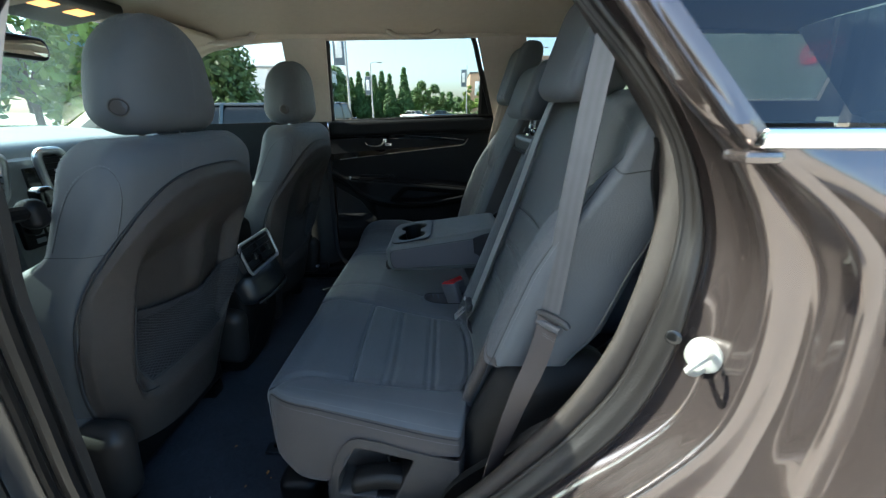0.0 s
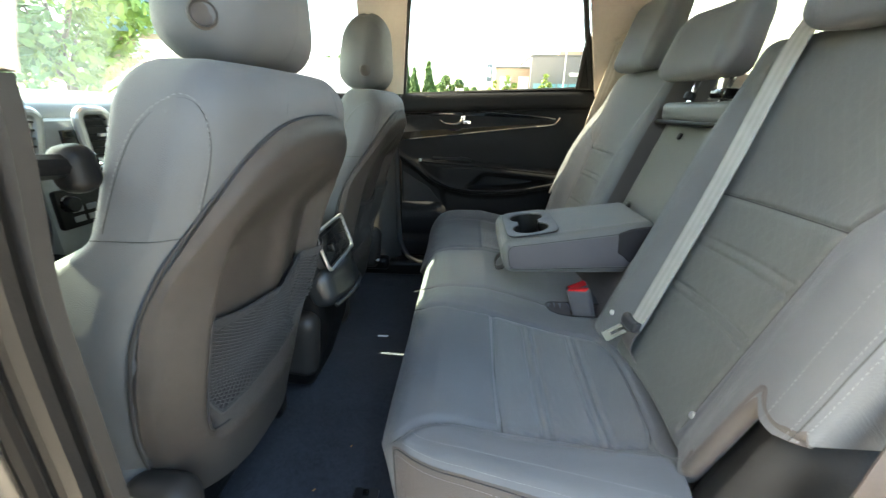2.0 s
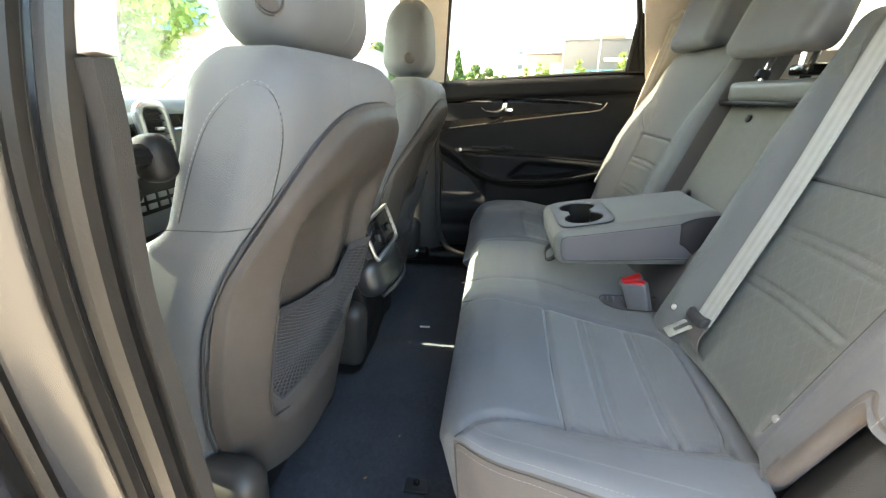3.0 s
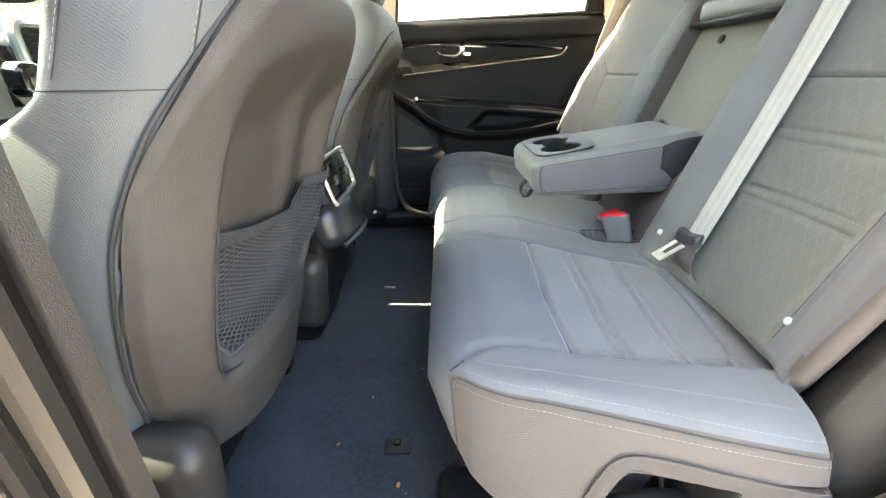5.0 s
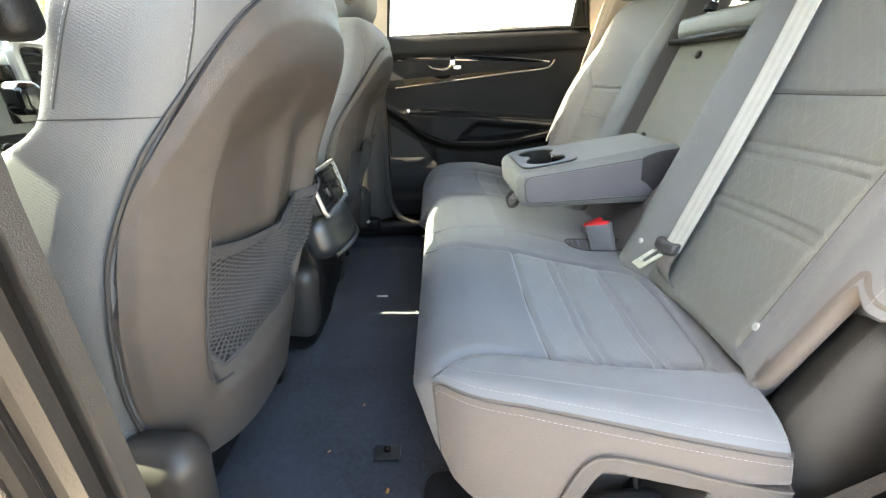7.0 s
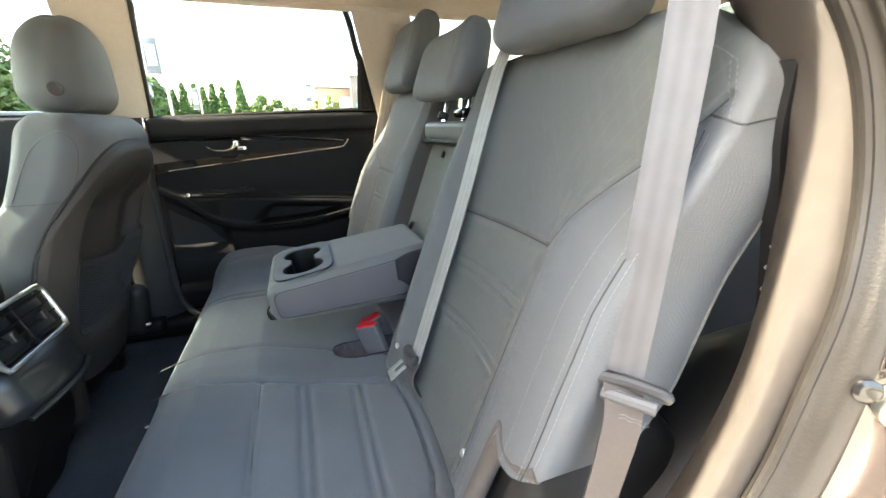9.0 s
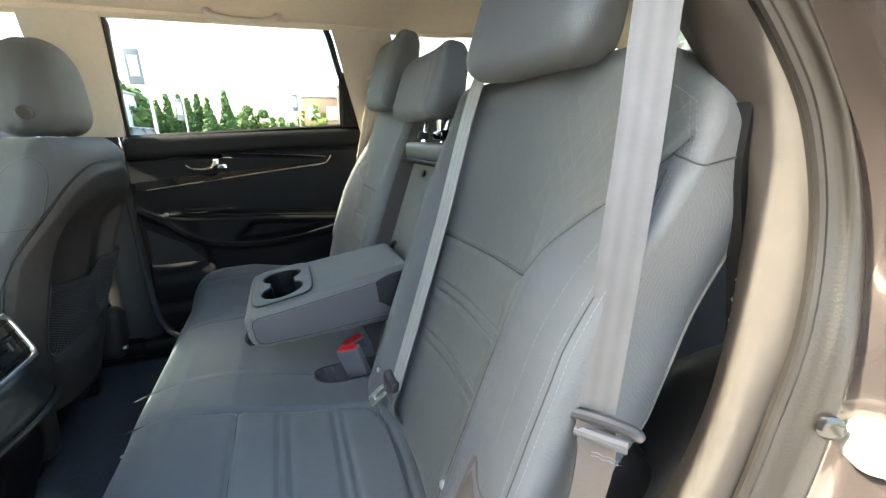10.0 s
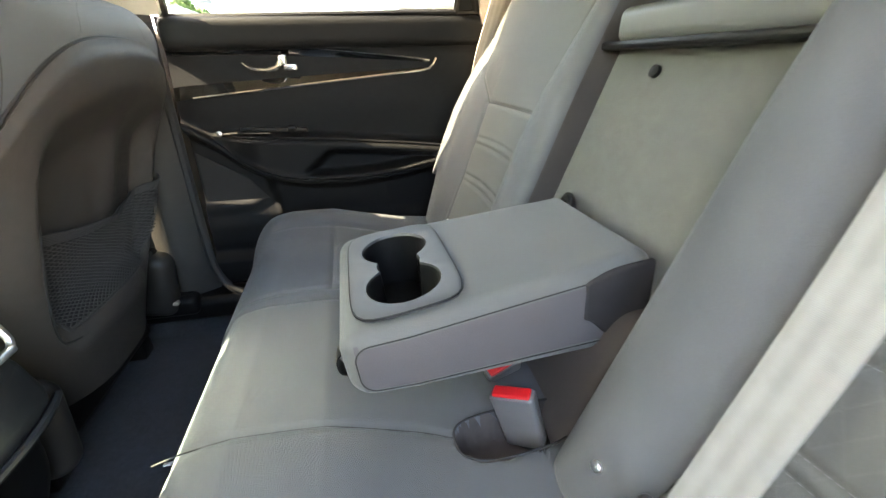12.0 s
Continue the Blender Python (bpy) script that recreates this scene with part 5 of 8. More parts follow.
put_mesh("seam", *tube(q + [0.001, 0.0006, 0], 0.0010, 5), SEAM, near_cush)
edge = cush_place(np.full(70, -0.4205), np.full(70, 0.066), wv)
put_mesh("piping", *tube(edge, 0.0010, 6), SEAM, near_cush, "dark edge piping")
put_mesh("stitching", *stitches(cush_place(np.full(70, -0.4212), np.full(70, 0.058), wv) - [0, 0.0006, 0]), THREAD, near_cush, "pale stitching")
put_mesh("stitching", *stitches(cush_place(np.full(70, -0.412), np.full(70, 0.0735), wv) + [0, -0.0006, 0.0006]), THREAD, near_cush, "pale stitching")

# side shield under the cushion with its recess and lever
sh = thing("seat_side_shield", (-0.03, 0.60, 0.49), "warm grey plastic seat side shield with recessed black lever", "seat trim")
SHIELD = [(-0.215, 0.50), (-0.221, 0.60), (-0.213, 0.652), (-0.194, 0.703), (-0.168, 0.731), (-0.12, 0.731), (-0.05, 0.719), (0.03, 0.706), (0.10, 0.695)]
sp = spline(SHIELD, 60)
def shield_y(x, z):
    return near_edge(x) - 0.0035 - 0.030 * np.sin(math.pi * 0.55 * np.clip((0.775 - z) / 0.16, 0, 1))
def recess(x, z):
    """1 inside the slanted opening of the lever, 0 on the panel round it."""
    xl = np.interp(z, [0.60, 0.650, 0.695, 0.718], [-0.204, -0.198, -0.180, -0.160])
    xr = np.interp(z, [0.60, 0.665, 0.705], [-0.088, -0.062, -0.044])
    zt = np.interp(x, [-0.17, -0.05], [0.719, 0.703])
    return sstep(x - xl, 0.0, 0.007) * sstep(xr - x, 0.0, 0.018) * sstep(zt - z, 0.0, 0.006) * sstep(z - 0.606, 0.0, 0.012)
def shield(u, w):
    xt, zt = np.interp(u, np.linspace(0, 1, 60), sp[:, 0]), np.interp(u, np.linspace(0, 1, 60), sp[:, 1])
    xb = -0.215 + 0.315 * u
    x, z = xb + (xt - xb) * w, 0.49 + (zt - 0.49) * w
    hole = recess(x, z)
    return x, shield_y(x, z) + 0.060 * hole, z
v, f = sheet(shield, 210, 180, 0.01)
fc = np.array([np.mean(v[list(q)], axis=0) for q in f])
# recess faces behind the lever are painted black to stand in for shade
deep = (recess(fc[:, 0], fc[:, 2]) > 0.02) & (fc[:, 0] > -0.098 + 0.5 * (fc[:, 2] - 0.66))
put_mesh("shield_panel", *cut(v, f, ~deep), SHELL, sh, "warm grey grained panel", 80)
put_mesh("recess", *cut(v, f, deep), PLASTIC, sh, "black recess behind the lever", 80)
put_mesh("shield_edge", *tube(np.array([(x, float(shield_y(x, z)) - 0.0003, z) for x, z in sp]), 0.0016, 6), SHELL, sh)
v, f, _ = soft_block((0.116, 0.046, 0.036), 0.014, 0.012, (10, 4, 4), lambda u, w, s: np.c_[-0.118 + u, 0.590 + w, 0.634 + s + 0.10 * u + 0.006 * np.cos(u * 40)], 4, 4)
put_mesh("tumble_lever", v, f, PLASTIC_GR, sh, "grained black lever")
put_mesh("lever_cable", *tube(spline([(-0.105, 0.618, 0.700), (-0.105, 0.612, 0.67), (-0.10, 0.608, 0.645)], 12), 0.003, 6), PLASTIC, sh)
# riser under the cushions
v, f, _ = soft_block((1.22, 0.28, 0.20), 0.03, 0.03, (12, 6, 6), lambda u, w, s: np.c_[-0.17 + w, 1.315 + u, 0.555 + s])
tagged(put_mesh("seat_riser", v, f, PLASTIC), "black plastic riser under the rear bench", "trim", kind="structure")
v, f, _ = soft_block((0.10, 0.09, 0.08), 0.03, 0.02, (4, 4, 4), lambda u, w, s: np.c_[-0.325 + u, 0.70 + w, 0.492 + s])
tagged(put_mesh("seat_rail_cover", v, f, PLASTIC), "black plastic seat rail cover on the floor", "seat trim")

# far cushion
def far_z(x, y):
    x, y = np.asarray(x, float), np.asarray(y, float)
    z = cush_top(x, y) - 0.002
    z = z + 0.034 * np.exp(-((y - 1.835) / 0.060) ** 2) - 0.02 * np.clip((y - 1.86) / 0.07, 0, 1) ** 1.5
    z = z - 0.012 * sstep(y, 1.48, 1.56) * (1 - sstep(y, 1.70, 1.78)) * sstep(x, -0.28, -0.15)
    for poly in ([(-0.34, 1.785), (0.06, 1.775)], [(-0.20, 1.48), (-0.20, 1.78)], [(-0.37, 1.475), (0.05, 1.49)]):
        z = z - groove(x, y, poly, 0.0055, 0.005)
    inn = sstep(y, 1.49, 1.505) * (1 - sstep(y, 1.75, 1.765))
    for x0 in (-0.126, -0.108, -0.031, -0.013):
        z = z - 0.004 * np.exp(-((x - x0) / 0.0045) ** 2) * inn
    return z


def far_place(u, v, w):
    x = -0.13 + w
    y = 1.436 + 0.494 * (u / 0.50 + 0.5) - 0.03 * sstep(-x, 0.28, 0.42) * (u / 0.5 + 0.5)
    t = np.clip(v / 0.15 + 0.5, 0, 1)
    nose = np.clip((-0.33 - x) / 0.085, 0, 1)
    top = far_z(x, y) - 0.055 * nose ** 2
    bot = 0.655 + 0.03 * nose
    return np.c_[x + 0.035 * (1 - t) * nose, y, bot + (top - bot) * t]


far_cush = thing("rear_seat_cushion", (-0.1, 1.68, 0.64), "dark grey cloth rear seat cushion, narrow part, sun on its edge", "car seat", "rear bench")
V, F, L = soft_block((0.50, 0.15, 0.58), 0.030, 0.05, (80, 8, 90), far_place, 8, 5)
c = np.array([np.mean(V[list(q)], axis=0) for q in F])
lc = np.array([np.mean(L[list(q)], axis=0) for q in F])
inn = (lc[:, 1] > 0.045) & (c[:, 0] > -0.2) & (c[:, 1] > 1.482) & (c[:, 1] < 1.778)
put_mesh("seat_insert", *cut(V, F, inn), CLOTH_CUSH, far_cush, "figured grey cloth centre", 80)
put_mesh("cushion_cover", *cut(V, F, ~inn), CLOTH, far_cush, "plain dark grey cloth", 80)

# ---- rear headrests ----
def headrest(name, yc, hw, z0, z1, x0, depth, label, group, cloth_m, tilt=0.25, posts=True, seam=True, wing=0.0, button=0.0, rear_view=False):
    root = thing(name, (x0 + depth / 2, yc, z0 - 0.06), label, "headrest", group)
    H = z1 - z0

    def shape(u, v, w):
        k = w / H + 0.5
        wid = 1 - 0.10 * np.clip(k, 0, 1) ** 2 - 0.04 * np.clip(1 - k, 0, 1) ** 2
        x = x0 + depth / 2 + v * (1 - 0.25 * k) + tilt * w + 0.06 * (u / hw) ** 2 * (0.35 if rear_view else -0.25)
        return np.c_[x, yc + u * wid * (1 - 0.46 * np.clip(v / depth + 0.5, 0, 1) ** 1.4), z0 + H / 2 + w - wing * (u / hw) ** 2 * (k > 0.5) * 0.5]
    V, F, L = soft_block((2 * hw, depth, H), depth * 0.38, min(depth * 0.34, H * 0.25), (24, 6, 20), shape, 8, 6)
    put_mesh("pad", V, F, cloth_m, root, "", 80)
    if seam:
        s = -1
        for uu in (-0.62, 0.62):
            row = []
            for k in np.linspace(-0.42, 0.47, 40):
                row.append((uu * hw, (depth / 2 if rear_view else -depth / 2), k * H))
            row = np.array(row)
            P = shape(row[:, 0], row[:, 1], row[:, 2])
            off = 0.0008 if rear_view else -0.0008
            # follow the rounded ends
            inset = np.maximum(0, np.abs(row[:, 2]) - (H / 2 - min(depth * 0.34, H * 0.25)))
            Rr = min(depth * 0.34, H * 0.25)
            push = Rr - np.sqrt(np.maximum(Rr ** 2 - inset ** 2, 0))
            P[:, 0] += (-push if rear_view else push) + off
            put_mesh("stitching", *joined(stitches(P + [0, 0.0035, 0]), stitches(P - [0, 0.0035, 0])), THREAD, root, "pale double stitching")
    if posts:
        for d in (-0.065, 0.065):
            xx = x0 + depth / 2 - tilt * H / 2 + 0.02
            put_mesh("post", *tube([(xx - 0.02, yc + d, z0 - 0.06), (xx + 0.005, yc + d, z0 + 0.03)], 0.006, 10), CHROME, root, "chrome post")
            put_mesh("post_sleeve", *disc((xx - 0.018, yc + d, z0 - 0.042), (0.3, 0, 0.95), 0.014, 0.016), PLASTIC, root)
    return root, shape


headrest("rear_headrest", 0.790, 0.154, 1.346, 1.545, 0.232, 0.125, "dark grey cloth rear headrest with pale double stitching", "rear headrests", CLOTH)
headrest("rear_headrest", 1.222, 0.158, 1.305, 1.455, 0.225, 0.120, "low dark grey cloth middle headrest", "rear headrests", CLOTH)
headrest("rear_headrest", 1.600, 0.150, 1.350, 1.560, 0.240, 0.120, "dark grey cloth rear headrest near the far window", "rear headrests", CLOTH)

# ---- folding armrest with cup holders ----
arm = thing("armrest", (-0.02, 1.24, 0.86), "lowered dark grey cloth centre armrest with two cup holders", "armrest")


def arm_place(u, v, w):
    """u across, v up, w rearwards."""
    x = -0.170 + 0.18 + w
    z = 0.862 + (x + 0.17) * 0.02 + (v + 0.039) * (0.078 + (x + 0.17) * 0.15) / 0.078
    y = 1.246 - 0.010 * (x + 0.17) / 0.3 + u * (1.0 - 0.16 * np.clip((x + 0.10) / 0.25, 0, 1))
    return np.c_[x - v * 0.14, y, z]


V, F, L = soft_block((0.262, 0.078, 0.36), 0.019, 0.026, (30, 8, 40), arm_place, 8, 6)
c = np.array([np.mean(V[list(q)], axis=0) for q in F])
lc = np.array([np.mean(L[list(q)], axis=0) for q in F])
# open the top where the cup holder sits
hole = (lc[:, 1] > 0.03) & (np.abs(lc[:, 0]) < 0.100) & (lc[:, 2] > -0.154) & (lc[:, 2] < -0.046)
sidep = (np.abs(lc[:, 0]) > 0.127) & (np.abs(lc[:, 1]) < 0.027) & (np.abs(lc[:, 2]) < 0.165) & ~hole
put_mesh("cover", *cut(V, F, ~hole & ~sidep), CLOTH_ARM, arm, "dark grey cloth cover", 80)
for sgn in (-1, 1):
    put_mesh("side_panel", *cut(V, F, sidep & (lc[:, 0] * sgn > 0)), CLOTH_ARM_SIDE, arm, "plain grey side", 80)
for sgn in (-1, 1):
    rg = ring(0.33, 0.054, 0.016, 30, 6, 6)
    rg = np.vstack([rg, rg[:1]])
    put_mesh("seam", *tube(arm_place(np.full(len(rg), sgn * 0.1302), rg[:, 1], rg[:, 0]), 0.0009, 5), SEAM, arm)
    # pivot pocket at the rear flank: a near-black slab paints the shade of the hollow
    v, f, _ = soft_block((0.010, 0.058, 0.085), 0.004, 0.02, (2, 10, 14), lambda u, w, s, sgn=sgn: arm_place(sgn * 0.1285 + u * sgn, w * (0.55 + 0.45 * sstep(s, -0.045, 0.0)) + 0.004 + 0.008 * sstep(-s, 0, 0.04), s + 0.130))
    put_mesh("pivot_pocket_shade", v, f, POCKET_SHADE, arm, "pivot pocket with its shade painted dark", 80)
# cup holder: frame, two wells joined by a waist, ribs
TOPV = 0.039
def arm_top(u, w, dv=0.0):
    return arm_place(np.asarray(u, float), np.full(np.shape(u), TOPV + dv), np.asarray(w, float))
outl = []
R0, off = 0.043, 0.048
for k in range(72):
    a = 2 * math.pi * k / 72
    # union of two circles, its waist filled to a hard shoulder
    best = 0
    dx, dy = math.cos(a), math.sin(a)
    for cy in (-off, off):
        bq = dx * cy
        disc_ = bq * bq - cy * cy + R0 * R0
        if disc_ > 0:
            best = max(best, bq + math.sqrt(disc_))
    best = max(best, 0.027)
    outl.append((best * dx, best * dy - 0.100))
outl = np.array(outl)
aa = np.arctan2(outl[:, 1] + 0.1, outl[:, 0])
def frame_at(a, grow=1.0):
    # rounded rectangle round the wells
    out = []
    for q in a:
        d = np.array([math.cos(q), math.sin(q)])
        t = (abs(d[0] / 0.111) ** 6 + abs(d[1] / 0.062) ** 6) ** (-1 / 6)
        out.append(d * t * grow + [0, -0.1])
    return np.array(out)
fr_o = frame_at(aa)
rows = [arm_top(fr_o[:, 0], fr_o[:, 1], -0.001), arm_top(fr_o[:, 0] * 0.995, (fr_o[:, 1] + 0.1) * 0.99 - 0.1, 0.004),
        arm_top(fr_o[:, 0] * 0.95, (fr_o[:, 1] + 0.1) * 0.93 - 0.1, 0.005), arm_top(outl[:, 0] * 1.02, (outl[:, 1] + 0.1) * 1.02 - 0.1, 0.003), arm_top(outl[:, 0], outl[:, 1], 0.0)]
n = len(outl)
Vv = np.concatenate(rows)
Ff = [(i * n + k, i * n + (k + 1) % n, (i + 1) * n + (k + 1) % n, (i + 1) * n + k) for i in range(len(rows) - 1) for k in range(n)]
cup = put_mesh("cup_frame", Vv, Ff, surface("grey_cup_plastic", (0.060, 0.061, 0.062), 0.42, var=0.08, spec=0.3), arm, "smooth grey plastic cup holder frame", 50)
rows = [arm_top(outl[:, 0], outl[:, 1], 0.0), arm_top(outl[:, 0] * 0.97, (outl[:, 1] + 0.1) * 0.97 - 0.1, -0.03), arm_top(outl[:, 0] * 0.93, (outl[:, 1] + 0.1) * 0.93 - 0.1, -0.062), arm_top(outl[:, 0] * 0.02, (outl[:, 1] + 0.1) * 0.02 - 0.1, -0.063)]
Vv = np.concatenate(rows)
put_mesh("cup_well", Vv, Ff[:3 * n], PLASTIC, cup, "black plastic cup wells", 50)
for sgn in (-1, 1):
    for w0 in (-0.068, -0.132):
        q = arm_top(np.array([0.0]), np.array([w0]), 0.0)[0]
        v, f, _ = soft_block((0.030, 0.012, 0.022), 0.005, 0.005, (3, 2, 3), lambda u, w, s, q=q, sgn=sgn: q + np.c_[w, u + sgn * 0.012, s - 0.012])
        if sgn > 0:
            put_mesh("grip_rib", v, f, CHROME if w0 > -0.1 else GREYP, cup, "bright rib between the wells")
rimc = np.vstack([arm_top(fr_o[:, 0], fr_o[:, 1], 0.0025), arm_top(fr_o[:2, 0], fr_o[:2, 1], 0.0025)])
put_mesh("frame_rim", *tube(rimc, 0.0016, 6, False), PLASTIC, cup, "black rim")
# pull loop under the nose
put_mesh("pull_loop", *ribbon([(-0.168, 1.19, 0.885), (-0.180, 1.19, 0.868), (-0.176, 1.19, 0.848), (-0.160, 1.19, 0.850), (-0.150, 1.19, 0.870)], (0, 1, 0), 0.022, 0.002, 30, 3)[:2], PLASTIC, arm, "black pull loop")
put_mesh("hinge_cover", *tube(spline([(0.168, 1.295, 0.978), (0.182, 1.315, 0.992), (0.198, 1.355, 0.990), (0.205, 1.378, 0.972)], 20), 0.007, 8), PLASTIC, arm)

# ---- belts and buckles ----
def belt(name, pts, across, width, material, label, group="seat belts", n=70):
    v, f, uv = ribbon(pts, across, width, 0.0022, n)
    t = thing(name, pts[-1], label, "seat belt", group)
    put_mesh("webbing", v, f, material, t, uvs=uv)
    return t


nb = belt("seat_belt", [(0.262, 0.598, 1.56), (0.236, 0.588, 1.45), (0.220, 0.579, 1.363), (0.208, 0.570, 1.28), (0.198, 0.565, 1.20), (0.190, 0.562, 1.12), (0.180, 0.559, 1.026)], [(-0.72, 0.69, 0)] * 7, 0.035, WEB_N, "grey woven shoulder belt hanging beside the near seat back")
# lower length of the same strap, toned darker for shade
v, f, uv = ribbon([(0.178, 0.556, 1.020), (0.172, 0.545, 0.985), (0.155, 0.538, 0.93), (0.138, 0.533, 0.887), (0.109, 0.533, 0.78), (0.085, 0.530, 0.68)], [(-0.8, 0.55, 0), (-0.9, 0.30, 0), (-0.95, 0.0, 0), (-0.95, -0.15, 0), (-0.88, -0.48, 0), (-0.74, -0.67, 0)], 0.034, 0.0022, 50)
put_mesh("webbing", v, f, surface("shaded_brown_webbing", (0.040, 0.031, 0.027), 0.6, var=0.15, scale=300), nb, "folded lower webbing", uvs=uv)
put_mesh("tongue_plate", *tube(spline([(0.202, 0.524, 1.013), (0.196, 0.531, 1.018), (0.179, 0.553, 1.020), (0.161, 0.576, 1.018), (0.156, 0.583, 1.014)], 20), [0.004] + [0.0062] * 18 + [0.004], 10), surface("dark_belt_plastic", (0.022, 0.022, 0.023), 0.4), nb, "dark grey plastic belt tongue")
put_mesh("webbing_loop", *tube(spline([(0.190, 0.527, 1.006), (0.177, 0.545, 1.006), (0.164, 0.565, 1.005)], 12), 0.0062, 10), WEB_N, nb, "webbing folded round the tongue")
put_mesh("fold_stitch", *joined(*[tube([(0.186 - 0.0030 * k, 0.521 + 0.0042 * k, z0 + 0.0018 * (k % 2)), (0.183 - 0.0030 * k, 0.5252 + 0.0042 * k, z0 + 0.0018 - 0.0018 * (k % 2))], 0.00022, 4) for z0 in (0.993, 0.989) for k in range(1, 6)]), THREAD, nb)

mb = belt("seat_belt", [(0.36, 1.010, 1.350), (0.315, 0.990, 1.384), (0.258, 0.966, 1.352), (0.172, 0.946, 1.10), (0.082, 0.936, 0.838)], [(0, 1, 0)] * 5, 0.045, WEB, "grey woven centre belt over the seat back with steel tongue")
v, f, _ = soft_block((0.062, 0.016, 0.022), 0.007, 0.006, (6, 3, 3), lambda u, w, s: np.c_[0.074 + w + 0.2 * s, 0.941 + u, 0.838 + s + 6.0 * u ** 2 - 0.10 * u], 4, 4)
sl2 = put_mesh("tongue_sleeve", v, f, surface("dark_tongue_plastic", (0.03, 0.03, 0.032), 0.35), mb, "dark grey tongue sleeve")
for k in (-1, 1):
    v, f, _ = soft_block((0.010, 0.005, 0.044), 0.0015, 0.0015, (2, 1, 4), lambda u, w, s, k=k: np.c_[0.050 + w + 0.45 * s, 0.952 + u + k * 0.011 - 0.55 * s, 0.812 + s * 0.8])
    put_mesh("tongue", v, f, STEEL, sl2, "bright steel tongue")
v, f, _ = soft_block((0.032, 0.005, 0.016), 0.0015, 0.0015, (2, 1, 4), lambda u, w, s: np.c_[0.042 + w + 0.45 * s, 0.962 + u - 0.55 * s, 0.797 + s * 0.8])
put_mesh("tongue", v, f, STEEL, sl2, "bright steel tongue")
# foot of the centre strap, shade painted into a darker tone
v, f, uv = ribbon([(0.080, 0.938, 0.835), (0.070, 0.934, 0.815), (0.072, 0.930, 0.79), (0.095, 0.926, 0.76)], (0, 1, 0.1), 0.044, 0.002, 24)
put_mesh("webbing", v, f, surface("shaded_belt_foot", (0.09, 0.08, 0.075), 0.6), mb, "short lower webbing with shade in its colour", uvs=uv)
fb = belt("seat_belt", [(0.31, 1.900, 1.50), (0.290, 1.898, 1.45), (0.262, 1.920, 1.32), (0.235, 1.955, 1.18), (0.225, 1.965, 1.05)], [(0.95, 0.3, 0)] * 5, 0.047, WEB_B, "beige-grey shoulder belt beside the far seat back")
put_mesh("belt_guide", *tube(spline([(0.265, 1.888, 1.47), (0.30, 1.878, 1.487), (0.335, 1.888, 1.47)], 16), 0.012, 8), BEIGE_P, fb, "beige belt guide")
# buckle standing in the cushion well
def buckle(x, y, z, lean, label):
    b = thing("belt_buckle", (x, y, z - 0.05), label, "belt buckle", "buckles in the cushion")
    m = pose(x, y, z, lean[0], lean[1], lean[2])
    def mp(u, v, w):
        return np.array([tuple(m @ Vector(q)) for q in np.c_[u, v, w]])
    v, f, _ = soft_block((0.054, 0.022, 0.090), 0.006, 0.005, (3, 2, 6), lambda u, v_, w: mp(u * (1 + 1.2 * w), v_, w - 0.0075))
    put_mesh("housing", v, f, GREYP, b, "grey plastic housing")
    v, f, _ = soft_block((0.048, 0.017, 0.008), 0.003, 0.003, (3, 2, 1), lambda u, v_, w: mp(u, v_, w + 0.0365))
    put_mesh("release_button", v, f, RED, b, "bright red release button")
    v, f, _ = soft_block((0.026, 0.010, 0.05), 0.004, 0.003, (2, 2, 2), lambda u, v_, w: mp(u, v_, w - 0.068))
    put_mesh("stalk", v, f, PLASTIC_GR, b, "black stalk")
    return b


buckle(0.034, 1.130, 0.784, (8, -16, -38), "grey belt buckle with red button standing in the cushion")
buckle(0.052, 1.228, 0.762, (24, -20, 10), "second belt buckle with red button under the armrest")
# ---- front seats ----
FY, FDY = 0.868, 0.774
REAR_X = spline([(0.55, -0.672), (0.66, -0.652), (0.758, -0.628), (0.95, -0.574), (1.10, -0.524), (1.20, -0.492), (1.32, -0.475)], 120).T
HALF_W = spline([(0.55, 0.20), (0.68, 0.235), (0.75, 0.252), (0.85, 0.266), (0.95, 0.272), (1.05, 0.266), (1.12, 0.256), (1.18, 0.248), (1.24, 0.232), (1.30, 0.195)], 120).T
SHELL_W = spline([(0.58, 0.165), (0.66, 0.200), (0.72, 0.226), (0.80, 0.253), (0.88, 0.266), (0.95, 0.2695), (1.02, 0.270)], 120).T


def rear_x(z):
    """The rear plane of a front backrest."""
    return np.interp(z, *REAR_X)


def half_w(z):
    return np.interp(z, *HALF_W)


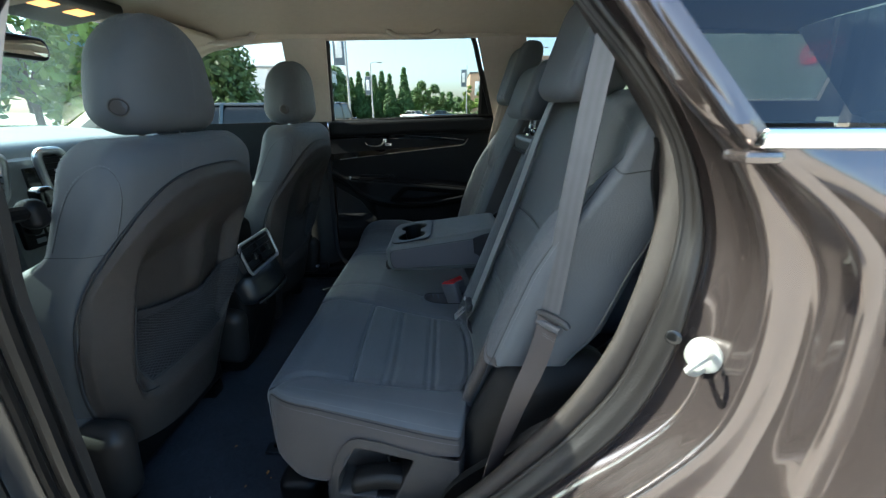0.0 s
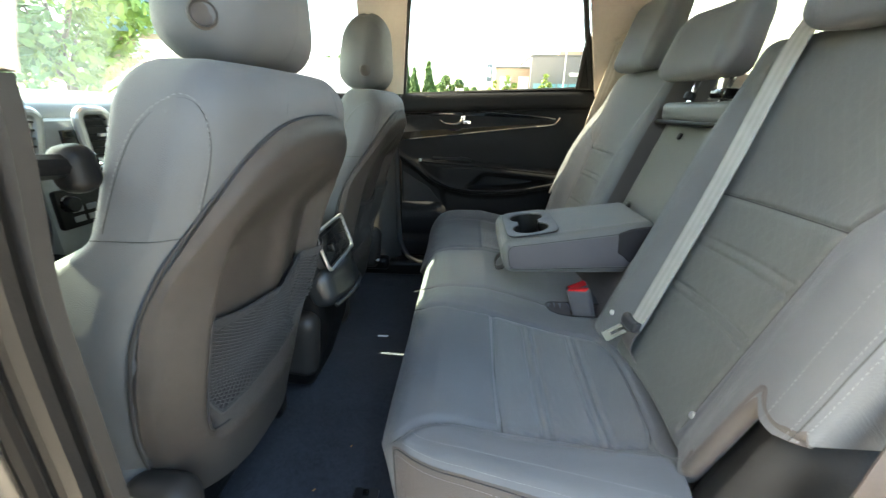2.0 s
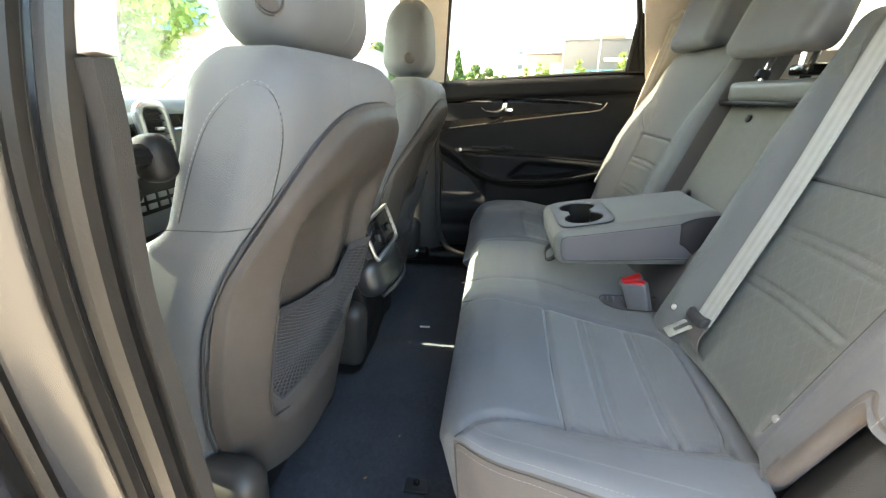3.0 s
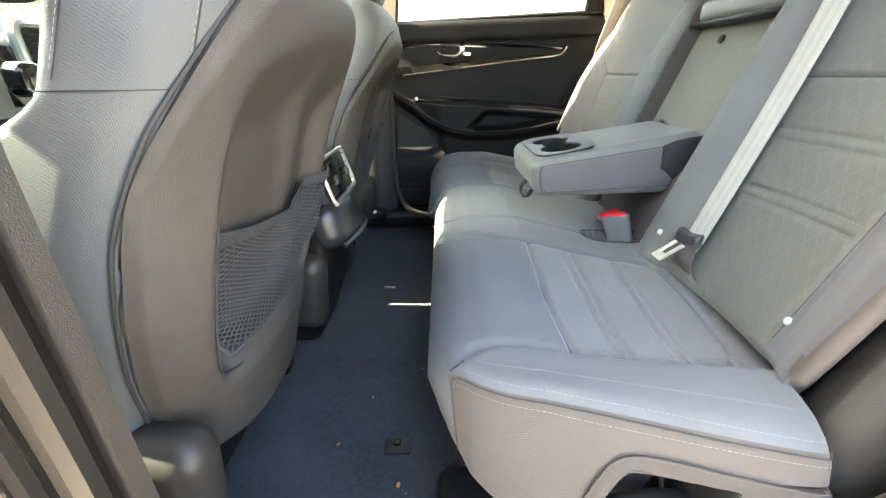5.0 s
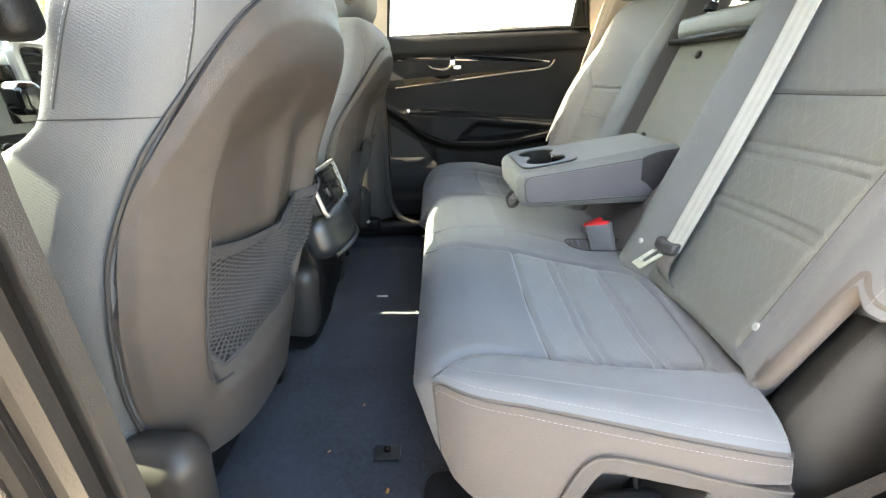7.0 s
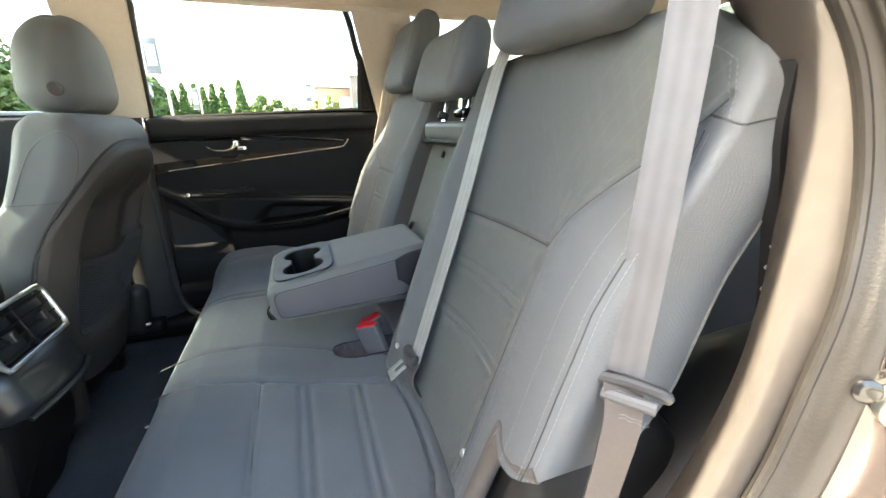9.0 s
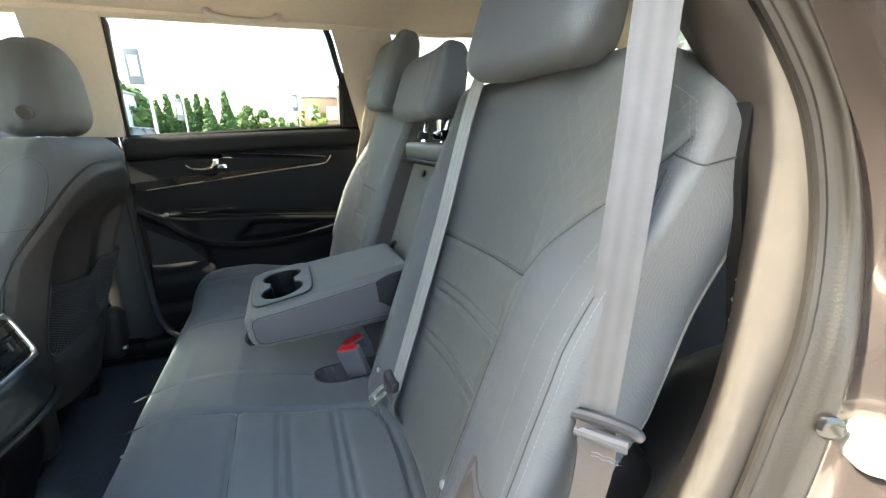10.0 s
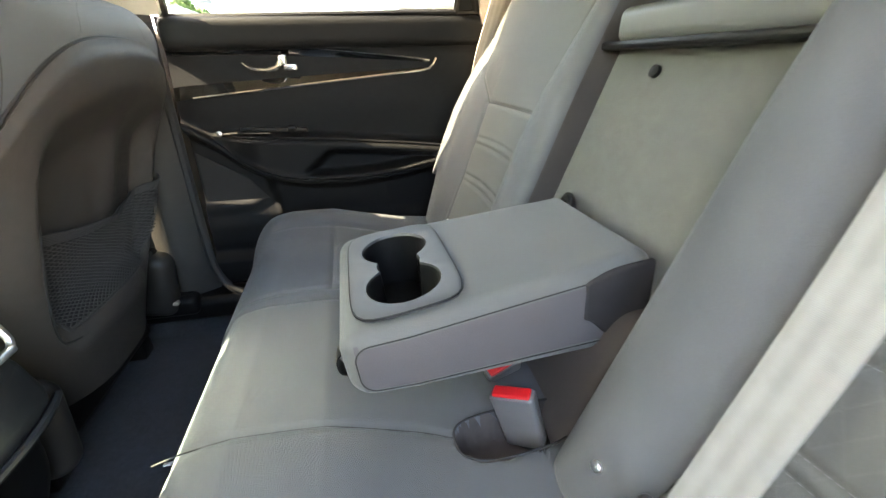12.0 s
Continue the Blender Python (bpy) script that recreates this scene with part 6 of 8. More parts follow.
def front_seat(yc, label):
    root = thing("front_seat", (-0.78, yc, 0.49), label, "car seat", "front seats")

    def body(u, v, w):
        z = 0.98 + w
        hw = half_w(z)
        y = yc + u / 0.27 * hw
        s = np.abs(u / 0.27)
        rear = rear_x(z) - 0.011 - 0.045 * (1 - sstep(z, 1.10, 1.17)) * (1 - sstep(s, 0.70, 0.82)) - (0.060 - 0.028 * sstep(z, 1.00, 1.15)) * s ** 4 - 0.02 * sstep(z, 1.22, 1.31) - 0.055 * (1 - sstep(z, 0.68, 0.84)) * (1 - 0.6 * s ** 4)
        fr = np.clip(0.5 - v / 0.15, 0, 1)
        front = rear_x(z) - 0.135 - 0.085 * sstep(s, 0.55, 0.85) * (1 - sstep(z, 1.03, 1.10)) - 0.02 * s
        return np.c_[rear * (1 - fr) + front * fr, y, z]
    V, F, L = soft_block((0.54, 0.15, 0.61), 0.040, 0.045, (36, 10, 60), body, 8, 10)
    put_mesh("backrest", V, F, CLOTH, root, "dark grey cloth back with pale stitching", 80)

    def shell_half(z):
        return np.interp(z, *SHELL_W)

    def shell_top(s):
        return 0.95 + 0.272 * np.maximum(1 - np.abs(s) ** 3, 0) ** 0.417

    def shell_x(s, z):
        a = np.abs(s)
        x = rear_x(z) + 0.006 - (0.064 - 0.030 * sstep(z, 1.00, 1.15)) * a ** 3.2
        sc = (1 - sstep(a, 0.60, 0.76)) * (1 - sstep(z, 1.06 - 0.05 * a, 1.160 - 0.08 * a ** 2)) * sstep(z, 0.705, 0.80)
        x = x - 0.050 * sc
        # soft fold running down the scoop
        x = x + 0.016 * np.exp(-((s - 0.12) / 0.13) ** 2) * sc * sstep(z, 0.85, 0.95)
        return x

    def shell(u, w):
        s = (u - 0.5) * 2
        zt = shell_top(s)
        z = 0.60 + (zt - 0.60) * w
        hw = shell_half(z)
        x = shell_x(s, z) - 0.010 * np.maximum(sstep(w, 0.955, 1.0), sstep(np.abs(s), 0.97, 1.0))
        return x, yc + s * hw * 0.985, z
    v, f = sheet(lambda u, w: shell(0.5 - 0.5 * np.cos(math.pi * u), w), 110, 90, 0.010)
    sh = put_mesh("back_shell", v, f, SHELL, root, "grey grained plastic back shell", 80)
    # dark gap line round the shell
    e = []
    for u, w in [(0.0, k) for k in np.linspace(0.12, 1.0, 40)] + [(0.5 - 0.5 * math.cos(math.pi * k), 1.0) for k in np.linspace(0.02, 0.98, 70)] + [(1.0, k) for k in np.linspace(1.0, 0.12, 40)]:
        x, y, z = shell(np.array(u), np.array(w))
        e.append((float(x) - 0.007, float(y) + (-0.002 if u == 0 else 0.002 if u == 1 else 0), float(z)))
    put_mesh("shell_gap", *tube(spline(np.array(e)[::5], 160), 0.0022, 6), SEAM, root)
    # net pocket: a dark frame, a cord rim and crossing cords
    def on_shell(y, z, off):
        s = (y - yc) / (shell_half(z) * 0.985)
        return np.c_[shell_x(s, z) + off, y, z]
    ytl, ybr = yc - 0.168, yc + 0.225
    def net_pt(a, b):
        # a 0..1 across, b 0..1 up: a four-sided field whose top edge sags to the middle
        yl, yr = ytl + 0.034 * (1 - b) ** 1.6, ybr - 0.075 * (1 - b) ** 1.6
        z = 0.755 + b * (0.192 + 0.016 * (2 * a - 1) * 0 - 0.035 * np.sin(math.pi * a) * b)
        y = yl + (yr - yl) * a
        return y, z
    pieces = []
    for d in (1, -1):
        for c0 in np.arange(-1.3, 2.4, 0.040):
            t = np.linspace(0, 1, 26)
            b = c0 + d * t * 0.9
            ok = (b > 0) & (b < 0.90)
            if ok.sum() > 2:
                y, z = net_pt(t[ok], b[ok])
                pieces.append(tube(on_shell(y, z, 0.010 + 0.004 * np.sin(math.pi * t[ok])), 0.0012, 4))
    put_mesh("net_mesh", *joined(*pieces), MESH_NET, sh, "black elastic net cords")
    A, Bq = np.meshgrid(np.linspace(0, 1, 24), np.linspace(0, 0.95, 16), indexing="ij")
    y, z = net_pt(A, Bq)
    P = on_shell(y.ravel(), z.ravel(), 0.005).reshape(24, 16, 3)
    v, f = sheet(lambda u, w: (P[np.rint(u * 23).astype(int), np.rint(w * 15).astype(int), 0], P[np.rint(u * 23).astype(int), np.rint(w * 15).astype(int), 1], P[np.rint(u * 23).astype(int), np.rint(w * 15).astype(int), 2]), 23, 15, 0.002)
    put_mesh("net_lining", v, f, surface("net_cloth", (0.014, 0.014, 0.015), 0.85, var=0.3, scale=400), sh)
    bands = []
    for b0 in (0.90, 0.915, 0.93, 0.945, 0.96, 0.975, 0.99):
        t = np.linspace(0, 1, 40)
        y, z = net_pt(t, np.full(40, b0))
        bands.append(tube(on_shell(y, z, 0.012), 0.0016, 4))
    put_mesh("net_band", *joined(*bands), MESH_NET, sh, "elastic top band")
    rimp = [net_pt(np.array(0.0), np.array(k)) for k in np.linspace(1, 0, 24)] + [net_pt(np.array(k), np.array(0.0)) for k in np.linspace(0, 1, 24)]
    rimp = np.array([(float(y), float(z)) for y, z in rimp])
    put_mesh("net_rim", *tube(on_shell(rimp[:, 0], rimp[:, 1], 0.007), 0.0035, 6), MESH_NET, sh)
    slot = np.array([(yc - 0.178, 0.968), (yc - 0.185, 0.974), (yc - 0.192, 0.955), (yc - 0.192, 0.88), (yc - 0.184, 0.80), (yc - 0.166, 0.752), (yc - 0.145, 0.737), (yc - 0.125, 0.733)])
    sp_ = spline(slot, 40)
    put_mesh("pocket_groove", *tube(on_shell(sp_[:, 0], sp_[:, 1], 0.001), 0.0022, 5), SEAM, sh)
    # stitching on the shoulder cloth
    for sgn in (-1, 1):
        def on_body(sv, zv, off=0.0012):
            hw = half_w(zv)
            rear = rear_x(zv) - 0.011 - 0.032 * np.abs(sv) ** 4 - 0.02 * sstep(zv, 1.22, 1.31)
            return np.c_[rear + off, yc + sv * hw, zv]
        q = spline([(sgn * 0.44, 1.225), (sgn * 0.40, 1.255), (sgn * 0.30, 1.285)], 40)
        put_mesh("stitching", *stitches(on_body(q[:, 0], q[:, 1])), THREAD, root, "pale stitching")
        # looped panel seam round the shoulder, over the rounded corner of the back
        loop = spline([(24, 1.125), (25, 1.165), (30, 1.205), (46, 1.236), (68, 1.247), (94, 1.242), (112, 1.215), (120, 1.17), (122, 1.11)], 90)
        loc = []
        for th, z in loop:
            a = radians(min(th, 90))
            uu, vv = -0.230 - 0.040 * math.sin(a), 0.035 + 0.040 * math.cos(a) - max(th - 90, 0) * 0.0022
            loc.append((uu * -sgn, vv, z - 0.98))
        loc = np.array(loc)
        P = body(loc[:, 0] * 1.003, loc[:, 1], loc[:, 2])
        P[:, 1] += sgn * 0.0010
        P[:, 0] += 0.0010
        put_mesh("stitching", *stitches(P), THREAD, root, "pale stitching")
        put_mesh("seam", *tube(P + [0.0, -sgn * 0.0008, -0.004], 0.0006, 5), SEAM, root)
        z0_ = np.full(40, 1.098 - 0.98)
        th = np.radians(np.linspace(30, 90, 20))
        uu = np.r_[-0.230 - 0.040 * np.sin(th), np.full(20, -0.27)]
        vv = np.r_[0.035 + 0.040 * np.cos(th), np.linspace(0.035, -0.05, 20)]
        P = body(uu * -sgn * 1.002, vv, z0_)
        put_mesh("seam", *tube(P, 0.0006, 5), SEAM, root)
    # recliner cover and seat base
    for sgn in (-1, 1):
        v, f, _ = soft_block((0.070, 0.105, 0.19), 0.034, 0.034, (6, 8, 10), lambda u, w, s, sgn=sgn: np.c_[-0.690 + w + 0.10 * s, yc + sgn * 0.246 + u, 0.640 + s - 0.12 * w], 10, 10)
        put_mesh("recliner_cover", v, f, SHELL_SM, root, "smooth dark grey plastic recliner cover", 80)
    v, f, _ = soft_block((0.52, 0.20, 0.52), 0.05, 0.05, (20, 8, 20), lambda u, w, s: np.c_[-0.97 + s, yc + u, 0.695 + w + 0.06 * (-s)], 6, 5)
    put_mesh("seat_cushion", v, f, CLOTH, root)
    v, f, _ = soft_block((0.44, 0.10, 0.46), 0.02, 0.02, (4, 4, 6), lambda u, w, s: np.c_[-0.95 + s, yc + u, 0.555 + w])
    put_mesh("seat_frame", v, f, PLASTIC, root)
    for d in (-0.19, 0.19):
        v, f = box(-1.25, -0.73, yc + d - 0.025, yc + d + 0.025, 0.452, 0.500, 0.008)
        put_mesh("floor_rail", v, f, PLASTIC, root)
    # headrest belongs to this seat
    hw, z0, z1 = 0.150, 1.294, 1.508
    H = z1 - z0
    def hr(u, v, w):
        k = w / H + 0.5
        wid = 1 - 0.24 * np.clip(k, 0, 1) ** 2.2 - 0.02 * np.clip(1 - k, 0, 1) ** 2
        x = -0.596 + v * (1 - 0.22 * np.clip(k, 0, 1) ** 2) + 0.06 * w - 0.028 * (u / hw) ** 2 * np.clip(v / 0.075, 0, 1)
        return np.c_[x, yc + 0.022 + u * wid, z0 + H / 2 + w + 0.010 * (k - 0.5) - 0.062 * np.abs(u / hw) ** 2.6 * np.clip(k, 0, 1) ** 1.5 - 0.006 * (1 - np.clip(k, 0, 1)) * (u / hw) ** 2]
    V, F, L = soft_block((2 * hw, 0.150, H), 0.062, 0.060, (24, 10, 20), hr, 10, 10)
    pad = put_mesh("headrest", V, F, CLOTH, root, "dark grey cloth headrest", 80)
    row = np.array([(0.010 + 0.014 * math.sin(k * 2.5), 0.075, k * H) for k in np.linspace(-0.46, 0.36, 60)])
    P = hr(row[:, 0], row[:, 1], row[:, 2])
    ins = np.maximum(0, np.abs(row[:, 2]) - (H / 2 - 0.060))
    P[:, 0] += 0.0008 - (0.060 - np.sqrt(np.maximum(0.060 ** 2 - ins ** 2, 0)))
    put_mesh("stitching", *stitches(P), THREAD, pad, "pale centre stitching")
    bx = np.array([-0.580, yc - 0.1205, 1.338])
    nrm = (0.62, -0.78, 0.05)
    put_mesh("button_ring", *lathe(bx, nrm, [(0.0165, -0.004), (0.0165, 0.003), (0.0145, 0.0045), (0.0125, 0.002)], 28), SHELL, pad, "grey button ring")
    put_mesh("release_button", *disc(bx, nrm, 0.0125, 0.0025, 24, 0.6), SHELL, pad, "round grey release button")
    for d in (-0.07, 0.07):
        put_mesh("post", *tube([(-0.585, yc + d * 0.9, 1.24), (-0.600, yc + d * 0.9, 1.34)], 0.006, 10), CHROME, root, "chrome post")
    return root


fs = front_seat(FY, "dark grey cloth front seat with grained back shell and net pocket")
copy_thing(fs, pose(-0.78, FY + FDY, 0.49))

# ---- centre console rear end, dash and front fittings ----
con = thing("centre_console", (-0.9, YC, 0.49), "black centre console with chrome-framed rear vents and socket", "console")
v, f, _ = soft_block((0.225, 0.42, 0.56), 0.05, 0.03, (8, 12, 20), lambda u, w, s: np.c_[-0.905 + s + 0.045 * sstep(w, 0.05, 0.21) * 0 - 0.05 * sstep(-w, 0.02, 0.2) * (s > 0), YC + u, 0.68 + w])
put_mesh("console_body", v, f, PLASTIC, con, "", 80)
# local: w up the slope, u across, v out
def vent_map(u, v, w):
    base = np.array([-0.622, YC, 0.888])
    upv, out = np.array([-0.30, 0, 0.954]), np.array([0.954, 0, 0.30])
    return base + np.c_[u] * np.array([0, 1, 0]) + np.c_[w] * upv + np.c_[v] * out
rg = ring(0.205, 0.098, 0.016, 10, 5, 5)
loop = vent_map(rg[:, 0], np.full(len(rg), 0.010), rg[:, 1])
SATIN = surface("satin_silver_plastic", (0.52, 0.52, 0.53), 0.32, 0.85, var=0.05)
vf = put_mesh("vent_frame", *tube(np.vstack([loop, loop[:2]]), 0.0048, 8, False), SATIN, con, "satin silver vent frame")
for w0, hh in ((0.049, 0.008), (-0.049, 0.010)):
    v, f, _ = soft_block((0.196, hh, 0.012), 0.005, 0.004, (8, 2, 2), lambda u, w, s, w0=w0: vent_map(u, s + 0.010, w + w0))
    put_mesh("frame_bar", v, f, SATIN, vf, "satin silver bar")
v, f, _ = soft_block((0.195, 0.088, 0.02), 0.012, 0.003, (4, 3, 2), lambda u, w, s: vent_map(u, s - 0.012, w))
vb = put_mesh("vent_body", v, f, SEAM, con, "dark vent body")
for k in range(4):
    for u0 in (-0.049, 0.049):
        v, f, _ = soft_block((0.084, 0.014, 0.003), 0.001, 0.001, (2, 1, 1), lambda u, w, s, k=k, u0=u0: vent_map(u + u0, w + 0.008 + 0.3 * s, s + w * 0.5 - 0.033 + 0.022 * k))
        put_mesh("slat", v, f, PLASTIC, vb)
v, f, _ = soft_block((0.008, 0.02, 0.086), 0.002, 0.002, (1, 1, 2), lambda u, w, s: vent_map(u, w + 0.003, s))
put_mesh("vent_divider", v, f, PLASTIC, vb)
for u0 in (-0.049, 0.049):
    v, f, _ = soft_block((0.014, 0.016, 0.022), 0.003, 0.003, (1, 1, 1), lambda u, w, s, u0=u0: vent_map(u + u0, w + 0.014, s - 0.004))
    put_mesh("vent_tab", v, f, DASH_DK, vb, "dark vent tab")
v, f, _ = soft_block((0.232, 0.105, 0.07), 0.034, 0.030, (12, 6, 3), lambda u, w, s: vent_map(u, s - 0.014 - 2.2 * u ** 2, w - 0.095), 8, 6)
put_mesh("lower_panel", v, f, DASH_DK, con, "smooth dark grey panel under the vents", 80)
put_mesh("panel_ledge", *tube(vent_map(np.linspace(-0.108, 0.108, 16), 0.018 - 2.2 * np.linspace(-0.108, 0.108, 16) ** 2, np.full(16, -0.142)), 0.006, 8), DASH_DK, con)
sk = put_mesh("power_socket", *lathe((-0.616, YC - 0.005, 0.722), (1, 0, 0.1), [(0.001, 0.004), (0.016, 0.004), (0.019, 0.006), (0.022, 0.005), (0.024, -0.004)], 24), PLASTIC, con, "black socket cap")
put_mesh("socket_mark", *joined(*[box(-0.6115, -0.6105, YC - 0.011 + k * 0.005, YC - 0.008 + k * 0.005, 0.718, 0.728, 0.0004) for k in range(3)]), WHITE, sk)
# console top and gear area
v, f, _ = soft_block((0.20, 0.09, 0.62), 0.03, 0.03, (6, 4, 10), lambda u, w, s: np.c_[-0.98 + s, YC + u, 0.945 + w - 0.12 * sstep(-s, 0.0, 0.3)])
put_mesh("armrest_lid", v, f, PLASTIC_SOFT, con)

dash = thing("dashboard", (-1.5, YC, 0.9), "grey dashboard with chrome-framed vents, display and knobs", "dashboard")
v, f, _ = soft_block((1.42, 0.26, 0.60), 0.08, 0.08, (20, 8, 14), lambda u, w, s: np.c_[-1.62 + s + 0.05 * (w / 0.13), YC + u, 1.13 + w - 0.02 * (s / 0.3) + 0.0 * u], 8, 8)
put_mesh("dash_top", v, f, DASH, dash, "smooth grey upper dash", 80)
v, f, _ = soft_block((1.40, 0.34, 0.20), 0.06, 0.05, (20, 8, 8), lambda u, w, s: np.c_[-1.56 + s - 0.10 * (w / 0.17), YC + u, 0.86 + w], 6, 6)
put_mesh("dash_lower", v, f, PLASTIC, dash, "black lower dash", 80)
v, f, _ = soft_block((0.62, 0.045, 0.02), 0.012, 0.004, (10, 2, 2), lambda u, w, s: np.c_[-1.305 + s, YC + 0.45 + u, 1.175 + w + 0.02 * u])
put_mesh("gloss_band", v, f, GLOSS, dash, "gloss black band")
put_mesh("chrome_line", *tube([(-1.29, YC + 0.15, 1.145), (-1.29, YC + 0.75, 1.155)], 0.003, 6), CHROME, dash)
put_mesh("centre_panel", *box(-1.36, -1.27, YC - 0.13, YC + 0.14, 0.86, 1.20, 0.03), DASH, dash, "grey centre stack")
for yv in (1.075, 1.278):
    rg = ring(0.088, 0.132, 0.026, 5, 6, 6)
    lean = 0.16 * np.sign(yv - 1.18)
    lp = np.c_[np.full(len(rg), -1.258) + 0.10 * rg[:, 1], yv + rg[:, 0] - lean * rg[:, 1], 1.150 + rg[:, 1]]
    put_mesh("vent_frame", *tube(np.vstack([lp, lp[:2]]), 0.0125, 10, False), SATIN, dash, "broad satin silver vent frame")
    vv = put_mesh("vent_body", *box(-1.272, -1.258, yv - 0.036, yv + 0.036, 1.092, 1.208, 0.01), SEAM, dash)
    for k in range(6):
        z0 = 1.100 + 0.018 * k
        yl = yv - lean * (z0 - 1.150)
        put_mesh("slat", *box(-1.260, -1.248, yl - 0.033, yl + 0.033, z0, z0 + 0.005, 0.001), PLASTIC, vv)
    put_mesh("vent_tab", *box(-1.250, -1.238, yv - 0.012, yv + 0.012, 1.150, 1.158, 0.002), SATIN, vv, "silver vent tab")
put_mesh("volume_knob", *disc((-1.256, 1.215, 1.085), (1, 0, 0.1), 0.016, 0.022), SATIN, dash, "silver volume knob")
put_mesh("display", *box(-1.275, -1.262, YC - 0.05, YC + 0.05, 1.05, 1.17, 0.004), GLOSS, dash, "dark display")
ctl = put_mesh("climate_panel", *box(-1.275, -1.255, YC - 0.12, YC + 0.13, 0.93, 1.03, 0.008), PLASTIC, dash, "black climate panel with small keys")
for k in range(5):
    put_mesh("key", *box(-1.256, -1.252, YC - 0.09 + 0.04 * k, YC - 0.06 + 0.04 * k, 0.945, 0.96, 0.002), DASH, ctl)
    put_mesh("key", *box(-1.256, -1.252, YC - 0.09 + 0.04 * k, YC - 0.06 + 0.04 * k, 0.97, 0.985, 0.002), DASH, ctl)
for s in (-0.095, 0.105):
    put_mesh("knob", *disc((-1.256, YC + s, 0.995), (1, 0, 0), 0.020, 0.022), PLASTIC, ctl)
    put_mesh("knob_ring", *lathe((-1.256, YC + s, 0.995), (1, 0, 0), [(0.021, 0.0), (0.0225, 0.004), (0.021, 0.008)], 24), CHROME, ctl)
# steering wheel and column stalk on the near side
wheel = thing("steering_wheel", (-1.12, FY, 0.95), "black steering wheel with column stalk and chrome ring", "steering wheel")
aa_ = np.linspace(0, 2 * math.pi, 49)
put_mesh("rim", *tube(np.c_[-1.25 - 0.07 * np.sin(aa_), FY + 0.185 * np.cos(aa_), 1.035 + 0.165 * np.sin(aa_)], 0.0155, 10, False), PLASTIC, wheel)
v, f, _ = soft_block((0.17, 0.11, 0.06), 0.05, 0.02, (6, 4, 3), lambda u, w, s: np.c_[-1.28 + s - 0.4 * w, FY + u, 1.03 + w])
put_mesh("hub", v, f, PLASTIC, wheel, "", 80)
for s in (-1, 1):
    v, f, _ = soft_block((0.12, 0.03, 0.02), 0.008, 0.006, (4, 2, 1), lambda u, w, q, s=s: np.c_[-1.265 + q - 0.4 * w, FY + s * 0.125 + u, 1.04 + w])
    put_mesh("spoke", v, f, DASH, wheel)
put_mesh("column_stalk", *tube(spline([(-1.32, FY + 0.05, 1.02), (-1.30, FY + 0.14, 1.045), (-1.28, FY + 0.20, 1.06)], 16), np.linspace(0.009, 0.013, 16), 10), PLASTIC, wheel)
v, f, _ = soft_block((0.05, 0.06, 0.045), 0.018, 0.012, (4, 4, 3), lambda u, w, s: np.c_[-1.125 + s, FY + 0.215 + u, 1.105 + w])
put_mesh("stalk_knob", v, f, GLOSS, wheel, "glossy black stalk knob", 80)
put_mesh("knob_ring", *lathe((-1.115, FY + 0.243, 1.092), (0.5, 0.86, 0), [(0.012, 0.0), (0.014, 0.004), (0.010, 0.008), (0.001, 0.008)], 20), CHROME, wheel)
# overhead console with lit reading lamps, mirror, visor, grab handles
oc = thing("overhead_console", (-0.97, YC, 1.61), "black overhead console with two lit reading lamps", "overhead console")
v, f, _ = soft_block((0.26, 0.03, 0.20), 0.012, 0.012, (8, 2, 8), lambda u, w, s: np.c_[-1.07 + s, YC + u, 1.600 + w + 0.16 * (s + 0.05)], 5, 4)
put_mesh("housing", v, f, PLASTIC, oc)
for d in (-0.075, 0.035):
    v, f, _ = soft_block((0.06, 0.006, 0.045), 0.003, 0.003, (2, 1, 2), lambda u, w, s, d=d: np.c_[-1.035 + s, YC + d + u, 1.586 + w + 0.16 * (s + 0.085)])
    put_mesh("lamp_lens", v, f, LAMP_ON, oc, "glowing warm lamp lens")
mir = thing("rear_view_mirror", (-1.2, YC, 1.46), "black rear-view mirror with clear glass", "mirror")
v, f, _ = soft_block((0.25, 0.065, 0.03), 0.025, 0.01, (8, 3, 2), lambda u, w, s: np.c_[-1.20 + s, 1.185 + u, 1.507 + w], 5, 5)
put_mesh("housing", v, f, PLASTIC, mir, "", 80)
v, f, _ = soft_block((0.225, 0.044, 0.003), 0.018, 0.001, (8, 3, 1), lambda u, w, s: np.c_[-1.184 + s - 0.12 * w, 1.185 + u, 1.507 + w], 3, 5)
put_mesh("mirror_glass", v, f, surface("mirror_silver", (0.85, 0.85, 0.85), 0.02, 1.0, var=0.01, wear=0.0), mir)
put_mesh("stem", *tube([(-1.22, 1.19, 1.515), (-1.25, 1.20, 1.548)], 0.012, 8), PLASTIC, mir)
for yv in (0.90, 1.60):
    v, f, _ = soft_block((0.40, 0.17, 0.018), 0.03, 0.007, (10, 5, 1), lambda u, w, s, yv=yv: np.c_[-1.00 + w, yv + u, 1.595 + s + 0.16 * w], 3, 5)
    tagged(put_mesh("sun_visor", v, f, BEIGE), "beige cloth sun visor folded against the roof", "sun visor", "sun visors")


